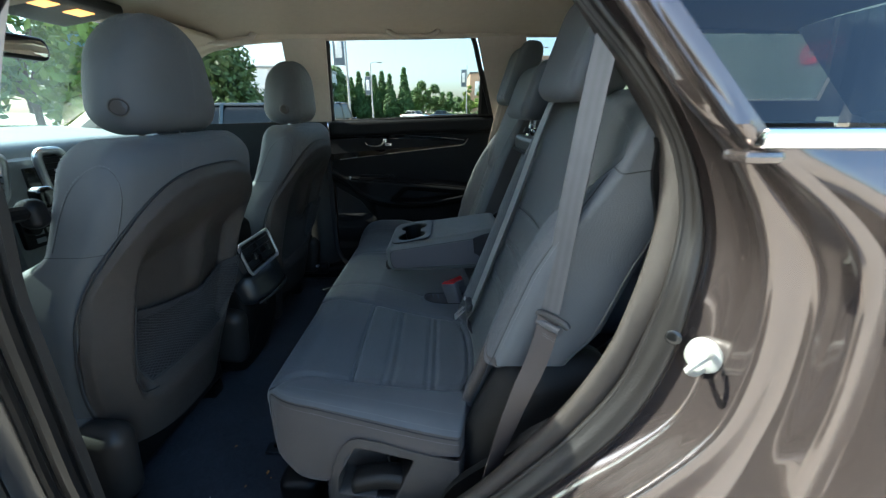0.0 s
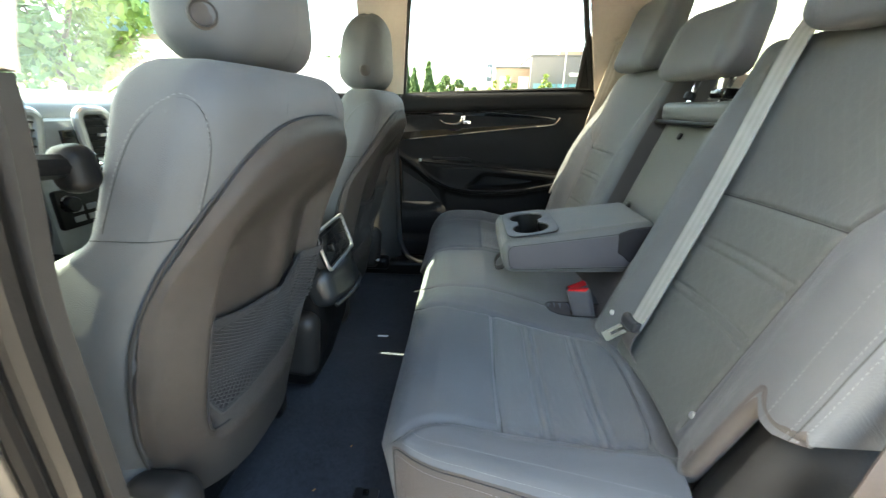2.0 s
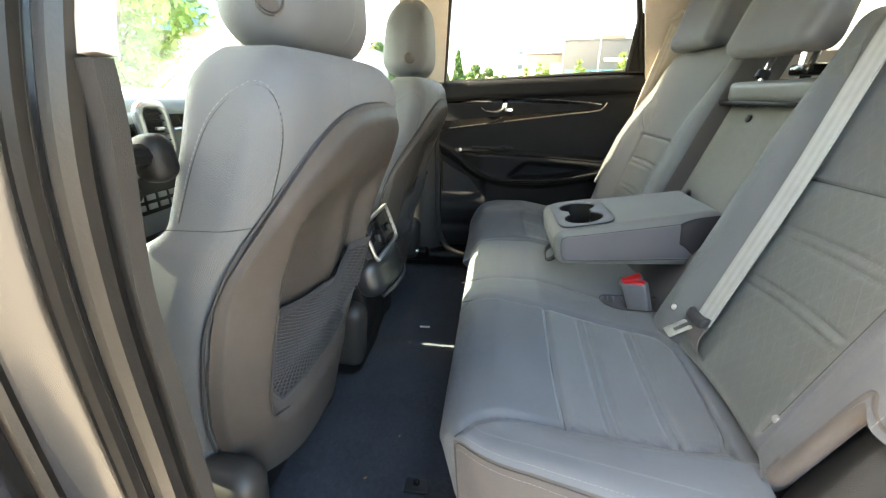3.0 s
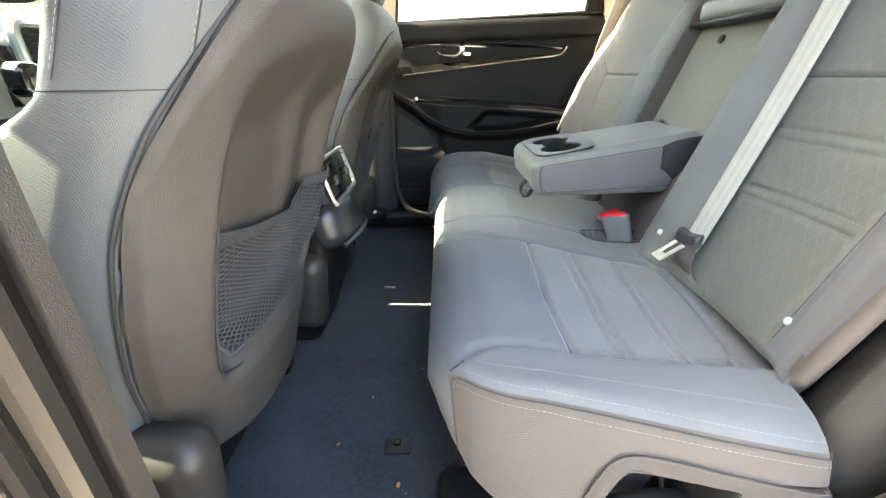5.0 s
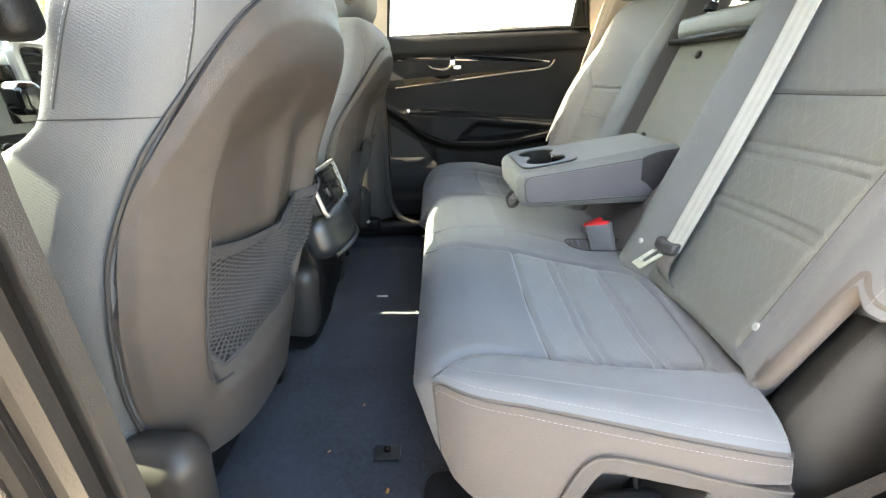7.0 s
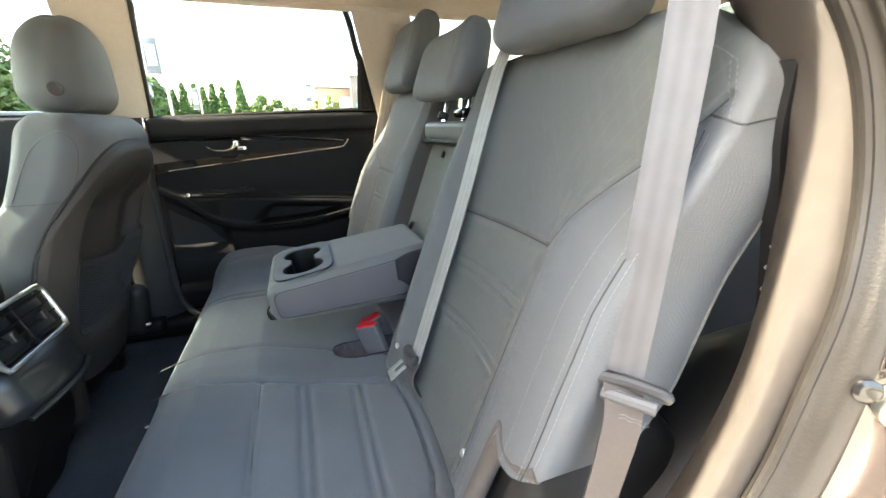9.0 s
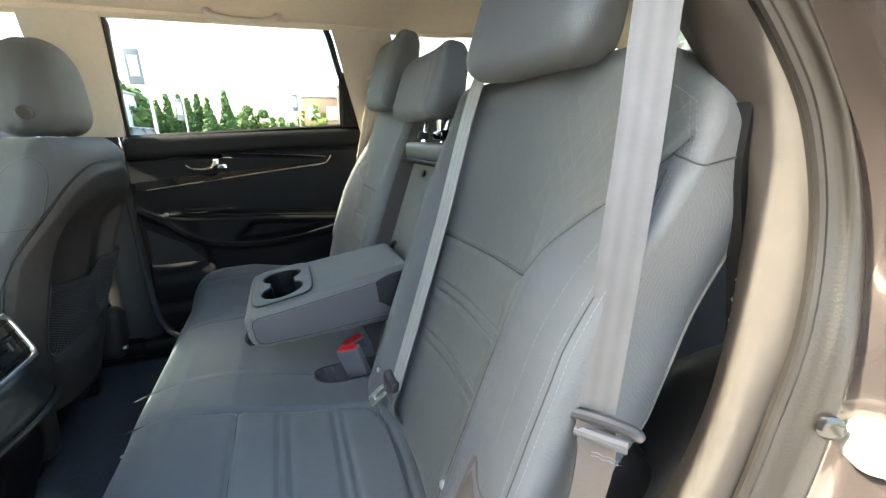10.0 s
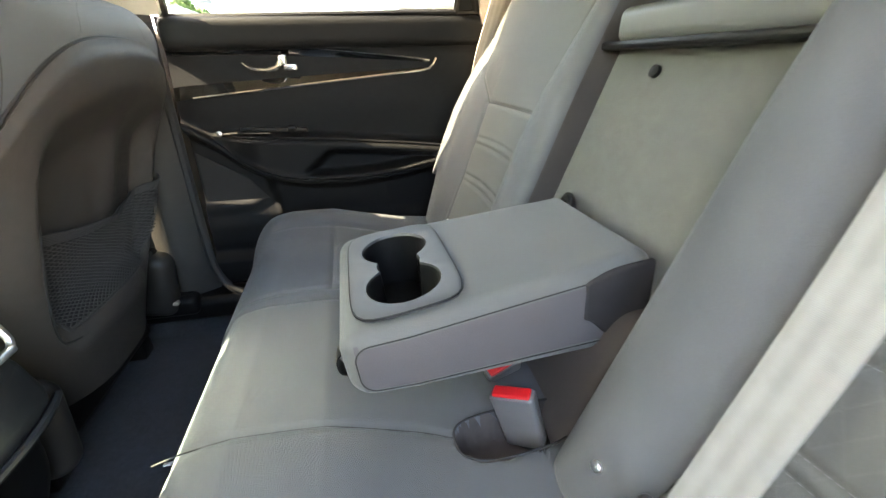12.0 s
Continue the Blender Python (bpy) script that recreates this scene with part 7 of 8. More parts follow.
def grab(x, y, z, label):
    g = thing("grab_handle", (x, y, z), label, "grab handle", "grab handles")
    pts = spline([(x - 0.105, y + 0.012, z + 0.012), (x - 0.092, y - 0.016, z - 0.020), (x - 0.05, y - 0.030, z - 0.036), (x + 0.05, y - 0.030, z - 0.036), (x + 0.092, y - 0.016, z - 0.020), (x + 0.105, y + 0.012, z + 0.012)], 30)
    put_mesh("grip", *tube(pts, np.interp(np.linspace(0, 1, 30), [0, 0.15, 0.5, 0.85, 1], [0.014, 0.011, 0.009, 0.011, 0.014]), 10), BEIGE_P, g)
    for d in (-0.105, 0.105):
        put_mesh("end_cap", *disc((x + d, y + 0.016, z + 0.018), (0, -0.5, -0.85), 0.020, 0.012), BEIGE_P, g)


grab(-0.88, 1.80, 1.632, "beige plastic grab handle above the far front window")
grab(-0.12, 1.795, 1.648, "beige plastic grab handle above the far rear window")
put_mesh("pillar_cap", *disc((0.30, 1.835, 1.575), (0, -1, -0.3), 0.016, 0.003), BEIGE_P)
tagged(bpy.data.objects["pillar_cap"], "small round beige cover on the rear pillar", "trim")

# far front belt: strap on the pillar, black corrugated boot at its foot
ffb = belt("seat_belt", [(-0.655, 1.870, 1.52), (-0.655, 1.880, 1.40), (-0.675, 1.895, 1.10), (-0.690, 1.895, 0.85), (-0.690, 1.895, 0.72)], [(1, 0.2, 0)] * 5, 0.047, surface("black_belt", (0.03, 0.03, 0.03), 0.6), "dark front belt running down the far pillar to a boot")
put_mesh("belt_guide", *box(-0.70, -0.61, 1.855, 1.885, 1.47, 1.53, 0.01), BEIGE_P, ffb, "beige adjuster")
put_mesh("guide_ring", *tube(spline([(-0.64, 1.850, 1.44), (-0.615, 1.845, 1.46), (-0.60, 1.855, 1.45)], 10), 0.007, 6), PLASTIC, ffb)
put_mesh("anchor_cap", *box(-0.712, -0.664, 1.872, 1.905, 0.685, 0.745, 0.01), PLASTIC, ffb)
hel = np.array([(-0.688 + 0.013 * math.cos(a), 1.895 + 0.013 * math.sin(a), 0.600 + 0.085 * a / (2 * math.pi * 8)) for a in np.linspace(0, 2 * math.pi * 8, 160)])
put_mesh("boot_coil", *tube(hel, 0.0042, 6), GLOSS, ffb, "black corrugated boot")
put_mesh("anchor_bracket", *box(-0.735, -0.640, 1.862, 1.880, 0.578, 0.590, 0.004), STEEL, ffb, "bright steel anchor bracket")
put_mesh("boot_core", *tube([(-0.688, 1.895, 0.585), (-0.688, 1.895, 0.70)], 0.0105, 10), PLASTIC, ffb)
v, f, _ = soft_block((0.16, 0.06, 0.06), 0.02, 0.02, (6, 3, 3), lambda u, w, s: np.c_[-0.68 + u, 1.905 + w, 0.560 + s])
tagged(put_mesh("pillar_foot", v, f, PLASTIC), "black plastic foot of the far door pillar", "trim", kind="structure")

# ---- small things on the floor ----
hook = thing("floor_hook", (-0.451, 0.833, FLOOR_Z), "dark grey square floor mat hook in the carpet", "floor hook")
put_mesh("plate", *box(-0.477, -0.425, 0.815, 0.850, FLOOR_Z + 0.001, FLOOR_Z + 0.009, 0.003), DASH_DK, hook)
put_mesh("clip", *box(-0.458, -0.444, 0.828, 0.840, FLOOR_Z + 0.009, FLOOR_Z + 0.017, 0.003), GLOSS, hook)
# thin white slab that paints a small fleck of sunlight on the floor
v, f = box(-0.557, -0.521, 1.432, 1.440, FLOOR_Z + 0.012, FLOOR_Z + 0.015, 0.001)
tagged(put_mesh("sun_fleck", v, f, WHITE), "small fleck of sun on the carpet, a thin white slab", "scrap")
rng = random.Random(4)
CRUMB = surface("orange_crumb", (0.55, 0.25, 0.07), 0.8)
for k in range(9):
    x, y = rng.uniform(-0.58, -0.38), rng.uniform(0.62, 1.15)
    q = tube([(x, y, FLOOR_Z + 0.008), (x + rng.uniform(-0.006, 0.006), y + rng.uniform(-0.006, 0.006), FLOOR_Z + 0.010)], 0.0014, 5)
    tagged(put_mesh("crumb", *q, CRUMB if k % 3 else WHITE), "tiny crumb lying on the dark carpet", "crumb", "crumbs on the carpet")
q = tube([(-0.442, 0.748, FLOOR_Z + 0.008), (-0.440, 0.755, FLOOR_Z + 0.010)], 0.003, 5)
tagged(put_mesh("crumb", *q, CRUMB), "orange crumb lying on the dark carpet", "crumb", "crumbs on the carpet")

# third row behind, mostly in the dark
for y0 in (0.90, 1.57):
    t3 = thing("third_row_seat", (0.85, y0, 0.55), "folded dark grey third-row seat behind the bench", "car seat", "third-row seats")
    v, f, _ = soft_block((0.52, 0.14, 0.55), 0.05, 0.05, (14, 5, 12), lambda u, w, s, y0=y0: np.c_[0.98 + w + 0.3 * s, y0 + u, 0.90 + s], 6, 6)
    put_mesh("backrest", v, f, CLOTH, t3, "", 80)
    v, f, _ = soft_block((0.50, 0.14, 0.42), 0.05, 0.05, (14, 5, 12), lambda u, w, s, y0=y0: np.c_[0.74 + s, y0 + u, 0.572 + w], 6, 6)
    put_mesh("cushion", v, f, CLOTH, t3, "", 80)
    v, f, _ = soft_block((0.22, 0.08, 0.12), 0.03, 0.03, (8, 4, 6), lambda u, w, s, y0=y0: np.c_[1.08 + w, y0 + u, 1.225 + s], 6, 6)
    put_mesh("headrest", v, f, CLOTH, t3, "", 80)
v, f = box(0.30, 1.85, 0.52, 1.95, 0.44, 0.50, 0.01)
tagged(put_mesh("floor_rear", v, f, CARPET), "dark carpeted load floor", "car floor", kind="structure")

# ---- outside ----
def polar(az, dist, z=0.0):
    return (dist * math.sin(radians(az)), dist * math.cos(radians(az)), z)


def leaves(centers, radii, n, size, seed, squash=1.0):
    """Many small bent leaf blades scattered through clumps."""
    r = np.random.RandomState(seed)
    c, rad = np.array(centers, float), np.array(radii, float)
    pick = r.choice(len(c), n, p=rad ** 2 / (rad ** 2).sum())
    d = r.normal(size=(n, 3))
    d /= np.linalg.norm(d, axis=1)[:, None]
    rr = rad[pick] * (0.55 + 0.5 * r.rand(n))
    p = c[pick] + d * rr[:, None] * [1, 1, squash]
    a = r.normal(size=(n, 3))
    a /= np.linalg.norm(a, axis=1)[:, None]
    b = np.cross(a, d)
    b /= np.linalg.norm(b, axis=1)[:, None] + 1e-9
    s = size * (0.6 + 0.8 * r.rand(n))[:, None]
    V = np.stack([p - a * s, p + b * s * 0.5, p + a * s, p - b * s * 0.5], 1).reshape(-1, 3)
    F = [(4 * i, 4 * i + 1, 4 * i + 2, 4 * i + 3) for i in range(n)]
    return V, F


def tree(base, height, width, kind, seed, label, group="", mat=None, n=2600, leaf=0.16):
    r = random.Random(seed)
    t = thing("tree", base, label, "tree", group)
    x, y, z = base
    top = 0.35 if kind == "cone" else 0.62
    put_mesh("trunk", *tube(spline([(x, y, z - 0.1), (x + 0.03 * width, y, z + height * top * 0.5), (x, y, z + height * top)], 8), np.linspace(0.045, 0.02, 8) * height * 0.4, 8), BARK, t)
    cs, rs = [], []
    if kind == "cone":
        for k in range(150):
            h = r.random() ** 0.9
            w = width * 0.5 * (1 - h) ** 0.75 * (0.35 + 0.65 * min(1, h / 0.12))
            a = r.random() * 6.283
            q = w * 0.8 * r.random() ** 0.5
            cs.append((x + q * math.cos(a), y + q * math.sin(a), z + height * (0.02 + 0.97 * h)))
            rs.append(max(0.07 * width, w * 0.42))
    else:
        for k in range(7):
            a = 6.283 * k / 7 + r.random()
            e = (x + 0.32 * width * math.cos(a), y + 0.32 * width * math.sin(a), z + height * (0.55 + 0.3 * r.random()))
            put_mesh("limb", *tube(spline([(x, y, z + height * (0.25 + 0.2 * r.random())), ((x + e[0]) / 2, (y + e[1]) / 2, e[2] - 0.08 * height), e], 6), np.linspace(0.016, 0.006, 6) * height * 0.5, 6), BARK, t)
        for k in range(26):
            a, h, q = r.random() * 6.283, r.random(), r.random() ** 0.5
            w = width * 0.5 * math.sin(math.pi * min(1, 0.22 + 0.72 * h)) * q
            cs.append((x + w * math.cos(a), y + w * math.sin(a), z + height * (0.25 + 0.70 * h)))
            rs.append(width * (0.10 + 0.08 * r.random()))
    V, F = leaves(cs, rs, n, leaf, seed, 1.25 if kind == "cone" else 0.85)
    put_mesh("crown", V, F, mat or LEAF, t, smooth=False)
    return t


# lawn strips beyond the car park
v, f = box(-60, 60, 52, 180, -0.3, 0.06, 0.02)
tagged(put_mesh("lawn", v, f, GRASS), "mown lawn strip beyond the car park", "lawn", kind="structure")
v, f = box(-60, 60, 51.6, 52, -0.3, 0.14, 0.02)
tagged(put_mesh("kerb", v, f, WHITE), "pale concrete kerb along the lawn", "kerb", kind="structure")
# cypresses in a row
first = tree(polar(-11.6, 72), 7.6, 3.0, "cone", 3, "tall narrow dark green cypress in a row", "cypress row", LEAF_D, 16000, 0.20)
for az, s in ((-10.4, 1.02), (-9.6, 0.96), (-8.6, 1.05), (-7.6, 0.97), (-5.7, 1.12), (-12.6, 0.9)):
    p = polar(az, 72 + (az * 7) % 3)
    m = pose(p[0], p[1], 0, 0, 0, az * 31) @ Matrix.Scale(s, 4)
    c_ = copy_thing(first, pose(p[0], p[1], 0, 0, 0, az * 31))
    c_.scale = (s, s, s)
# round trees further off
rt = tree(polar(-3.4, 95), 7.5, 5.5, "round", 8, "leafy green deciduous tree beyond the lawn", "far trees", LEAF, 4200, 0.36)
for az, d, s in ((-1.6, 100, 0.95), (0.4, 120, 0.85), (1.6, 125, 0.7), (-0.6, 118, 0.7), (-14.6, 70, 1.05), (-16.2, 66, 1.15), (-13.4, 80, 0.95), (2.6, 130, 0.7), (-4.6, 120, 0.9), (-18.5, 80, 1.2)):
    p = polar(az, d)
    c_ = copy_thing(rt, pose(p[0], p[1], 0, 0, 0, az * 57))
    c_.scale = (s, s, s)
yt = tree(polar(4.9, 62), 5.6, 2.3, "round", 12, "young yellow-green tree before the building", "young trees", LEAF_Y, 2400, 0.2)
for az, d, s in ((9.6, 60, 1.0), (14.6, 58, 1.1), (2.9, 64, 0.9)):
    p = polar(az, d)
    c_ = copy_thing(yt, pose(p[0], p[1], 0, 0, 0, az * 41))
    c_.scale = (s, s, s)
# big cedar close to the front window, hedge trees before the windscreen
tree(polar(-28.5, 15.0), 5.6, 3.6, "cone", 21, "dense green cedar close beside the parked cars", "", LEAF, 9000, 0.10)
for az, d, h, w, sd in ((-37, 13, 5.2, 4.0, 22), (-45, 11, 4.6, 3.8, 23), (-53, 11, 5.0, 4.2, 24), (-63, 12, 5.0, 4.5, 25), (-33, 19, 6, 4, 26)):
    tree(polar(az, d), h, w, "round", sd, "bright green leafy tree before the windscreen", "trees before the car", LEAF_Y if sd in (23, 25) else LEAF, 4500, 0.10)
v, f = leaves([(x, 75 + 0.2 * x, 0.5) for x in np.arange(-40, 14, 1.0)], [0.9] * 54, 9000, 0.18, 31)
tagged(put_mesh("far_shrubs", v, f, LEAF), "low green shrubs along the lawn", "shrubs", kind="stuff")
v, f = leaves([(x * 1.0, 190 + (x * 13) % 9, 2.0 + (x * 7) % 3) for x in range(-160, 90, 3)], [3.6] * 84, 15000, 0.6, 33)
tagged(put_mesh("far_woods", v, f, LEAF), "distant band of green trees", "woods", kind="stuff")


def pole(az, d, h, banner=None, arm=0.0):
    x, y, _ = polar(az, d)
    p = thing("lamp_post", (x, y, 0), "slender grey lamp post" + (" with a printed banner" if banner else " with a short arm"), "lamp post", "lamp posts")
    put_mesh("shaft", *tube([(x, y, 0), (x, y, h * 0.5), (x, y, h)], [0.09, 0.075, 0.06], 10), POLE_M, p)
    put_mesh("base", *disc((x, y, 0), (0, 0, 1), 0.2, 0.35), POLE_M, p)
    if arm:
        put_mesh("lamp_arm", *tube(spline([(x, y, h), (x + arm * 0.5, y, h + 0.15), (x + arm, y, h + 0.1)], 10), 0.04, 8), POLE_M, p)
        put_mesh("lamp_head", *box(x + arm - 0.1, x + arm + 0.4, y - 0.12, y + 0.12, h + 0.04, h + 0.14, 0.03), DARKWALL, p)
    if banner:
        z0, z1, w = banner
        b = put_mesh("banner", *box(x - w - 0.1, x - 0.1, y - 0.01, y + 0.01, z0, z1, 0.005), BANNER, p, "dark banner with pale panels")
        put_mesh("banner_panel", *box(x - w - 0.1 + w * 0.2, x - 0.1 - w * 0.2, y - 0.016, y - 0.011, z0 + (z1 - z0) * 0.25, z0 + (z1 - z0) * 0.82, 0.002), WHITE, b, "pale printed panel")
        for q in (z0, z1):
            put_mesh("bracket", *tube([(x, y, q), (x - w - 0.12, y, q)], 0.02, 6), POLE_M, p)


pole(-13.0, 30, 7.2, (4.3, 6.2, 0.75))
pole(-10.0, 48, 6.3, (3.1, 5.0, 0.6), 0.9)
pole(2.7, 60, 7.4, (4.6, 6.8, 0.7))
pole(11.8, 55, 8.6, None, 0.8)

# low building: brick wing, dark wing with glazing
bl = thing("shop_building", (12, 80, 0), "low tan brick and dark grey shop building with teal glazing", "building")
def slab(x0, x1, y0, y1, z0, z1, r=0.02):
    return box(x0, x1, y0, y1, z0, z1, r)
put_mesh("wall", *slab(4.4, 11.0, 80, 96, 0, 8.0), BRICK, bl, "tan brick wing")
put_mesh("wall", *slab(10.6, 24.0, 78.5, 96, 0, 9.9), DARKWALL, bl, "dark grey wing")
put_mesh("roof_coping", *slab(4.3, 11.0, 79.9, 96.1, 8.0, 8.25), DARKWALL, bl)
put_mesh("roof_coping", *slab(10.5, 24.1, 78.4, 96.1, 9.9, 10.15), DARKWALL, bl)
put_mesh("roof_block", *slab(16.5, 22, 84, 90, 10.1, 11.4), BRICK, bl)
for x in (5.3, 8.6):
    w_ = put_mesh("window", *slab(x, x + 1.9, 79.9, 79.98, 4.2, 6.6), WHITE, bl, "pale window")
    put_mesh("window_bar", *slab(x + 0.92, x + 0.98, 79.86, 79.9, 4.2, 6.6, 0.005), DARKWALL, w_)
for k in range(6):
    gw = put_mesh("glazing", *slab(11.2 + 2.1 * k, 13.1 + 2.1 * k, 78.38, 78.48, 1.0, 5.4), TEAL, bl, "teal glass panel")
    put_mesh("mullion", *slab(13.1 + 2.1 * k, 13.3 + 2.1 * k, 78.32, 78.48, 1.0, 5.4), DARKWALL, gw)
put_mesh("sign_bar", *slab(17.4, 21.6, 78.30, 78.45, 6.6, 7.2), WHITE, bl, "white sign bar")
# white gable building behind the cedar
wb = thing("white_building", (-22, 55, 0), "pale low building behind the cedar", "building")
put_mesh("wall", *box(-34, -16.5, 55, 70, 0, 6.6, 0.02), WHITE, wb)
put_mesh("roof_coping", *box(-34.2, -16.3, 54.8, 70.2, 6.6, 6.9, 0.02), POLE_M, wb)


def car(name, cx, cy, yaw, paint, label, suv=False):
    """A parked car: body lofted from sections, glass house, wheels, lamps."""
    c = thing(name, (cx, cy, 0), label, "car", "parked cars")
    m = pose(cx, cy, 0, 0, 0, yaw)
    def W(p):
        return np.array([tuple(m @ Vector(q)) for q in p])
    H = 1.72 if suv else 1.46
    Lh, wd = 2.3, 0.92
    v, f, _ = soft_block((2 * wd, 0.62, 2 * Lh), 0.16, 0.22, (8, 6, 30), lambda u, w, s: W(np.c_[s, u * (1 - 0.10 * (s / Lh) ** 4), 0.62 + w + (0.06 if suv else 0.0) - 0.10 * sstep(np.abs(s), 1.3, 2.3) * (w > 0)]), 8, 6)
    put_mesh("body", v, f, paint, c, "", 80)
    v, f, _ = soft_block((2 * wd - 0.16, H - 0.90, 2.9 if suv else 2.5), 0.16, 0.16, (8, 6, 20), lambda u, w, s: W(np.c_[-0.25 + s * (1 - 0.42 * (w / (H - 0.9) + 0.5)), u * (1 - 0.14 * (w / (H - 0.9) + 0.5)), 0.90 + (H - 0.9) / 2 + w]), 6, 6)
    put_mesh("glass_house", v, f, DARKGLASS, c, "dark windows", 80)
    v, f, _ = soft_block((2 * wd - 0.42, 0.05, 1.6), 0.02, 0.02, (6, 2, 8), lambda u, w, s: W(np.c_[-0.25 + s, u, H - 0.015 + w]))
    put_mesh("roof", v, f, paint, c)
    for sx in (-1, 1):
        for px in (-0.85, 0.15, 0.95):
            put_mesh("pillar", *tube(W([(-0.25 + px * 1.25, sx * (wd - 0.09), 0.93), (-0.25 + px * 0.85, sx * (wd - 0.20), H - 0.02)]), 0.035, 6), paint, c)
        put_mesh("door_mirror", *disc(W([(0.72, sx * (wd + 0.02), 1.0)])[0], tuple(m.to_3x3() @ Vector((0, sx, 0))), 0.09, 0.13), paint, c)
        for px in (-1.4, 1.4):
            n_ = tuple(m.to_3x3() @ Vector((0, sx, 0)))
            wh = put_mesh("wheel", *lathe(W([(px, sx * (wd - 0.20), 0.34)])[0], n_, [(0.001, 0.0), (0.34, 0.0), (0.34, 0.20), (0.27, 0.22), (0.24, 0.19)], 20), RUBBER, c)
            put_mesh("rim", *lathe(W([(px, sx * (wd - 0.20), 0.34)])[0], n_, [(0.24, 0.19), (0.20, 0.17), (0.05, 0.19), (0.001, 0.19)], 20), STEEL, wh)
        put_mesh("tail_lamp", *disc(W([(-Lh + 0.08, sx * 0.70, 0.85)])[0], tuple(m.to_3x3() @ Vector((-1, 0, 0))), 0.13, 0.06), SIGN_RED, c, "red tail lamp")
        put_mesh("headlamp", *disc(W([(Lh - 0.10, sx * 0.66, 0.70)])[0], tuple(m.to_3x3() @ Vector((1, 0, 0))), 0.12, 0.06), WHITE, c, "clear headlamp")
    return c


p = polar(-27.0, 8.2)
car("parked_car", p[0], p[1], 185, CAR_BLUE, "blue-grey saloon parked beside the cedar")
p = polar(-14.6, 19)
car("parked_car", p[0] - 0.6, p[1] + 0.5, 80, CAR_BLACK, "black sport utility car parked with its tail to us", True)
for az, d, pt, lb in ((-4.4, 66, CAR_WHITE, "small white car far across the car park"), (-0.6, 70, CAR_BLUE, "small blue car far across the car park"), (12.5, 66, CAR_WHITE, "small white car before the building")):
    p = polar(az, d)
    car("parked_car", p[0], p[1], 10 + az * 9, pt, lb)
cone0 = thing("traffic_cone", polar(0.0, 40), "orange traffic cone standing on the asphalt", "traffic cone", "traffic cones")
x0, y0, _ = polar(0.0, 40)
put_mesh("cone", *lathe((x0, y0, 0.03), (0, 0, 1), [(0.16, 0.0), (0.10, 0.3), (0.04, 0.68), (0.03, 0.70), (0.001, 0.70)], 16), ORANGE, cone0)
put_mesh("base", *box(x0 - 0.2, x0 + 0.2, y0 - 0.2, y0 + 0.2, 0.0, 0.035, 0.01), ORANGE, cone0)
for az, d in ((-0.8, 40), (1.3, 41), (0.6, 44), (2.4, 40)):
    p = polar(az, d)
    copy_thing(cone0, pose(p[0], p[1], 0))

# printed stand with a picture of a white car, near the windscreen
ad = thing("printed_board", (-7.2, 9.6, 0), "printed board with a white car on a brown ground", "sign board")
m = pose(-7.2, 9.6, 0, 0, 0, 36)
def adb(x0, x1, z0, z1, d):
    return box(x0, x1, -0.02 - d, 0.02 - d, z0, z1, 0.006, m)
put_mesh("board", *adb(-0.9, 0.9, 1.0, 3.3, 0), surface("brown_print", (0.36, 0.22, 0.15), 0.5, var=0.2, scale=3), ad)
put_mesh("sky_print", *adb(-0.88, 0.88, 2.65, 3.28, 0.012), surface("blue_print", (0.30, 0.45, 0.62), 0.5), ad)
for s in (-0.7, 0.7):
    put_mesh("post", *box(s - 0.04, s + 0.04, -0.03, 0.03, 0, 1.05, 0.01, m), POLE_M, ad)
v, f, _ = soft_block((1.2, 0.28, 0.03), 0.12, 0.01, (6, 3, 1), lambda u, w, s: np.array([tuple(m @ Vector(q)) for q in np.c_[u, s - 0.035, 2.22 + w]]))
put_mesh("car_shape", v, f, WHITE, ad, "white printed shape")
v, f, _ = soft_block((0.7, 0.22, 0.03), 0.10, 0.01, (6, 3, 1), lambda u, w, s: np.array([tuple(m @ Vector(q)) for q in np.c_[u - 0.05, s - 0.034, 2.42 + w]]))
put_mesh("car_shape", v, f, WHITE, ad, "white printed shape")
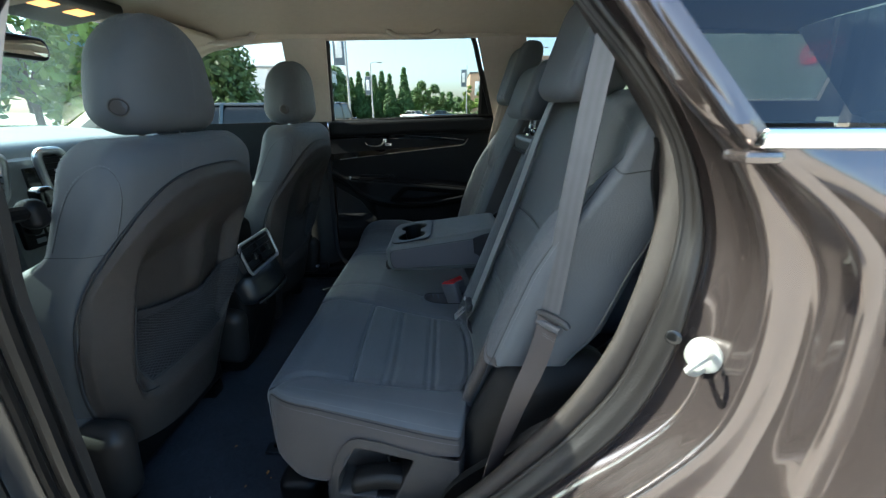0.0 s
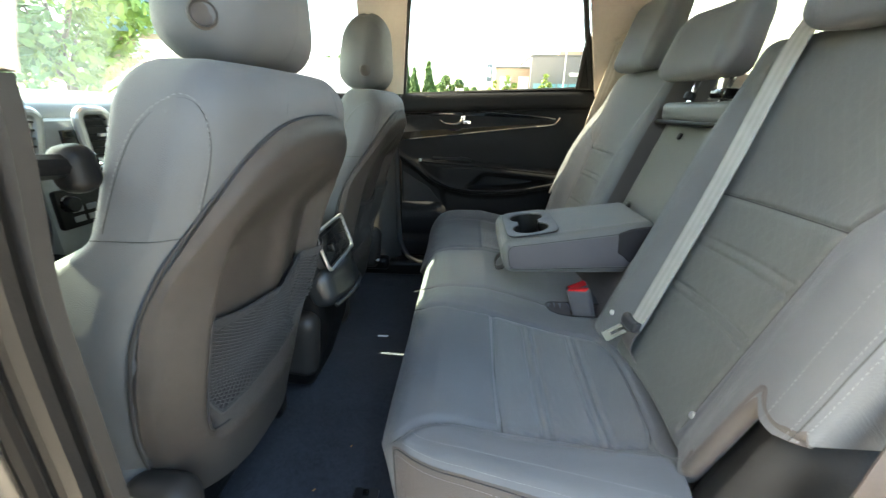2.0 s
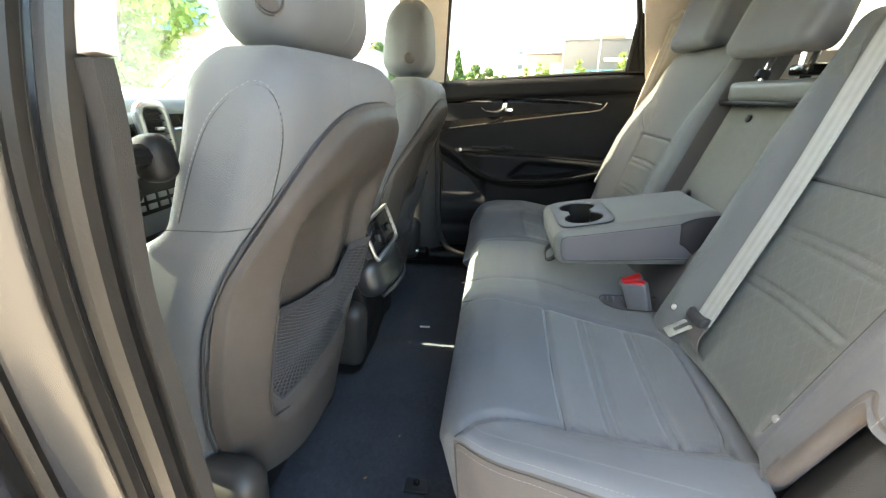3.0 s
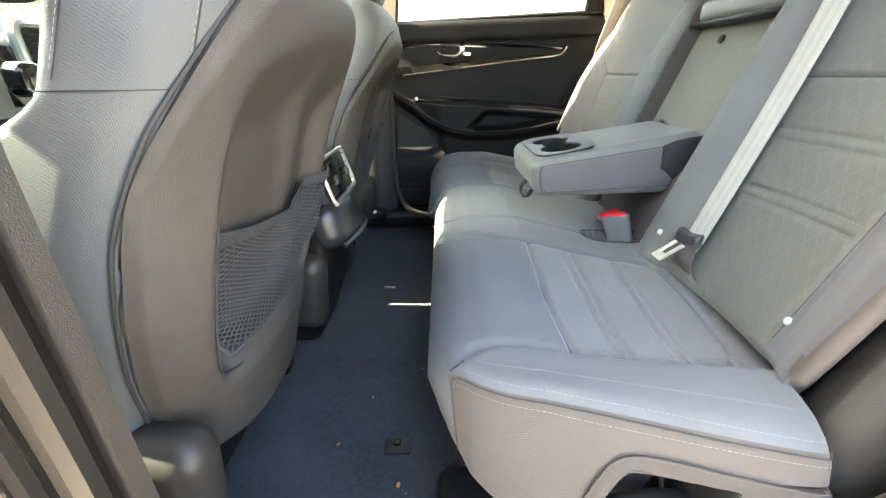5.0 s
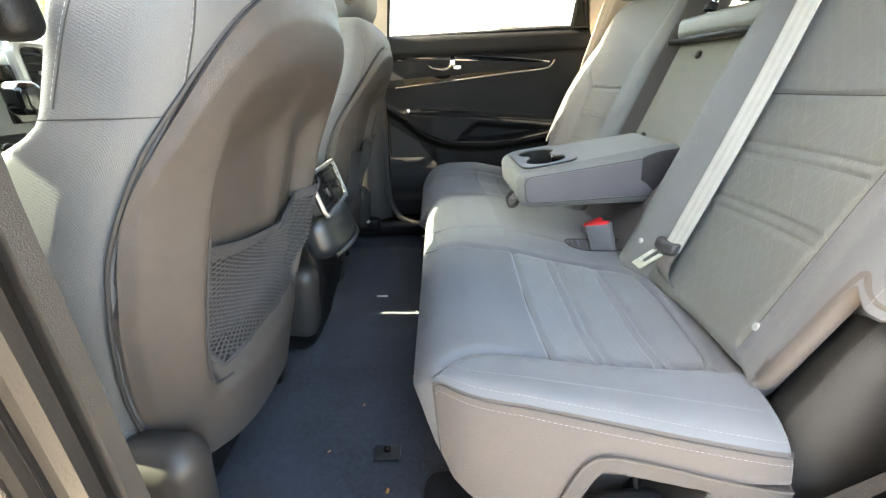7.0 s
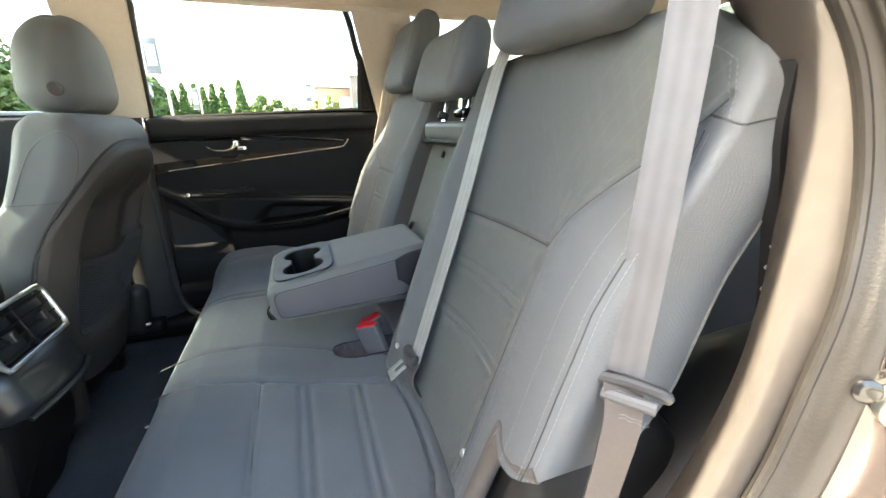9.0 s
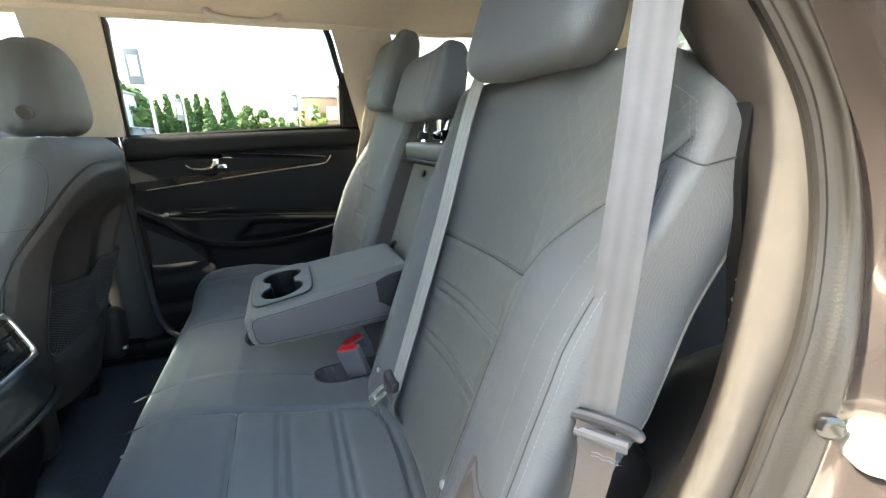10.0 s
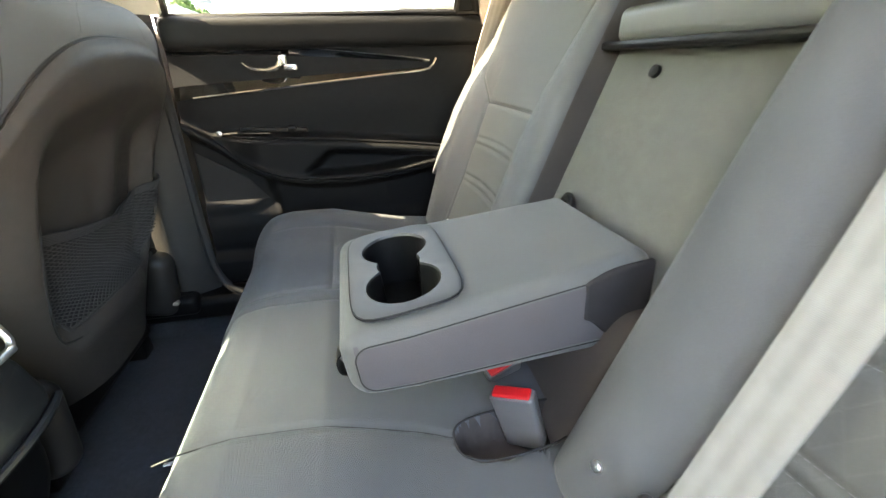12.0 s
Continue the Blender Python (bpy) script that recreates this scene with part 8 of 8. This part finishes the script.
put_mesh("mark_bar", *adb(-0.35, 0.35, 1.35, 1.5, 0.016), WHITE, ad, "white bar mark")

# service board behind the tailgate
sb_ = thing("service_board", (2.45, 2.3, 0), "grey-green glazed shop front lettered in white and red", "sign board")
put_mesh("board", *box(2.45, 2.50, -0.6, 8.2, 0.6, 3.3, 0.01), SIGN_GREY, sb_)
for y in (0.75, 4.05):
    put_mesh("post", *box(2.455, 2.495, y - 0.03, y + 0.03, 0, 0.62, 0.01), POLE_M, sb_)


def lettering(text, y, z, size, parent, material=WHITE, x=2.444):
    cu = bpy.data.curves.new("lettering", "FONT")
    cu.body, cu.size, cu.extrude, cu.align_x, cu.align_y = text, size, 0.003, "LEFT", "CENTER"
    tmp = new("lettering", cu)
    dg = bpy.context.evaluated_depsgraph_get()
    me = bpy.data.meshes.new_from_object(tmp.evaluated_get(dg))
    bpy.data.objects.remove(tmp)
    bpy.data.curves.remove(cu)
    mm = Matrix(((0, 0, -1, x), (-1, 0, 0, y), (0, 1, 0, z), (0, 0, 0, 1)))
    me.transform(Matrix.Translation(-ORG[parent.name]) @ mm)
    me.materials.clear()
    me.materials.append(material)
    ob = new("lettering", me)
    ob.parent = parent
    ORG[ob.name] = ORG[parent.name]
    ob["label"] = "white lettering " + text
    return ob


lettering("WE SERVICE ALL MODELS!!", 2.75, 1.80, 0.078, sb_)
for y, t in ((2.80, "TIRE SWAPS"), (2.14, ""), (1.67, "ALIGNMENT")):
    v, f, _ = soft_block((0.40, 0.13, 0.02), 0.06, 0.004, (6, 2, 1), lambda u, w, s, y=y: np.c_[2.44 + s, y + u, 1.685 + w], 4, 6)
    put_mesh("red_field", v, f, SIGN_RED, sb_, "red rounded field")
    if t:
        lettering(t, y + 0.165, 1.682, 0.068, sb_, WHITE, 2.426)
    else:
        put_mesh("mark_bar", *box(2.424, 2.429, y - 0.14, y + 0.14, 1.662, 1.702, 0.002), WHITE, sb_, "pale unreadable line")
put_mesh("mark_bar", *box(2.440, 2.447, 2.85, 3.25, 1.875, 1.890, 0.002), WHITE, sb_, "pale unreadable line")
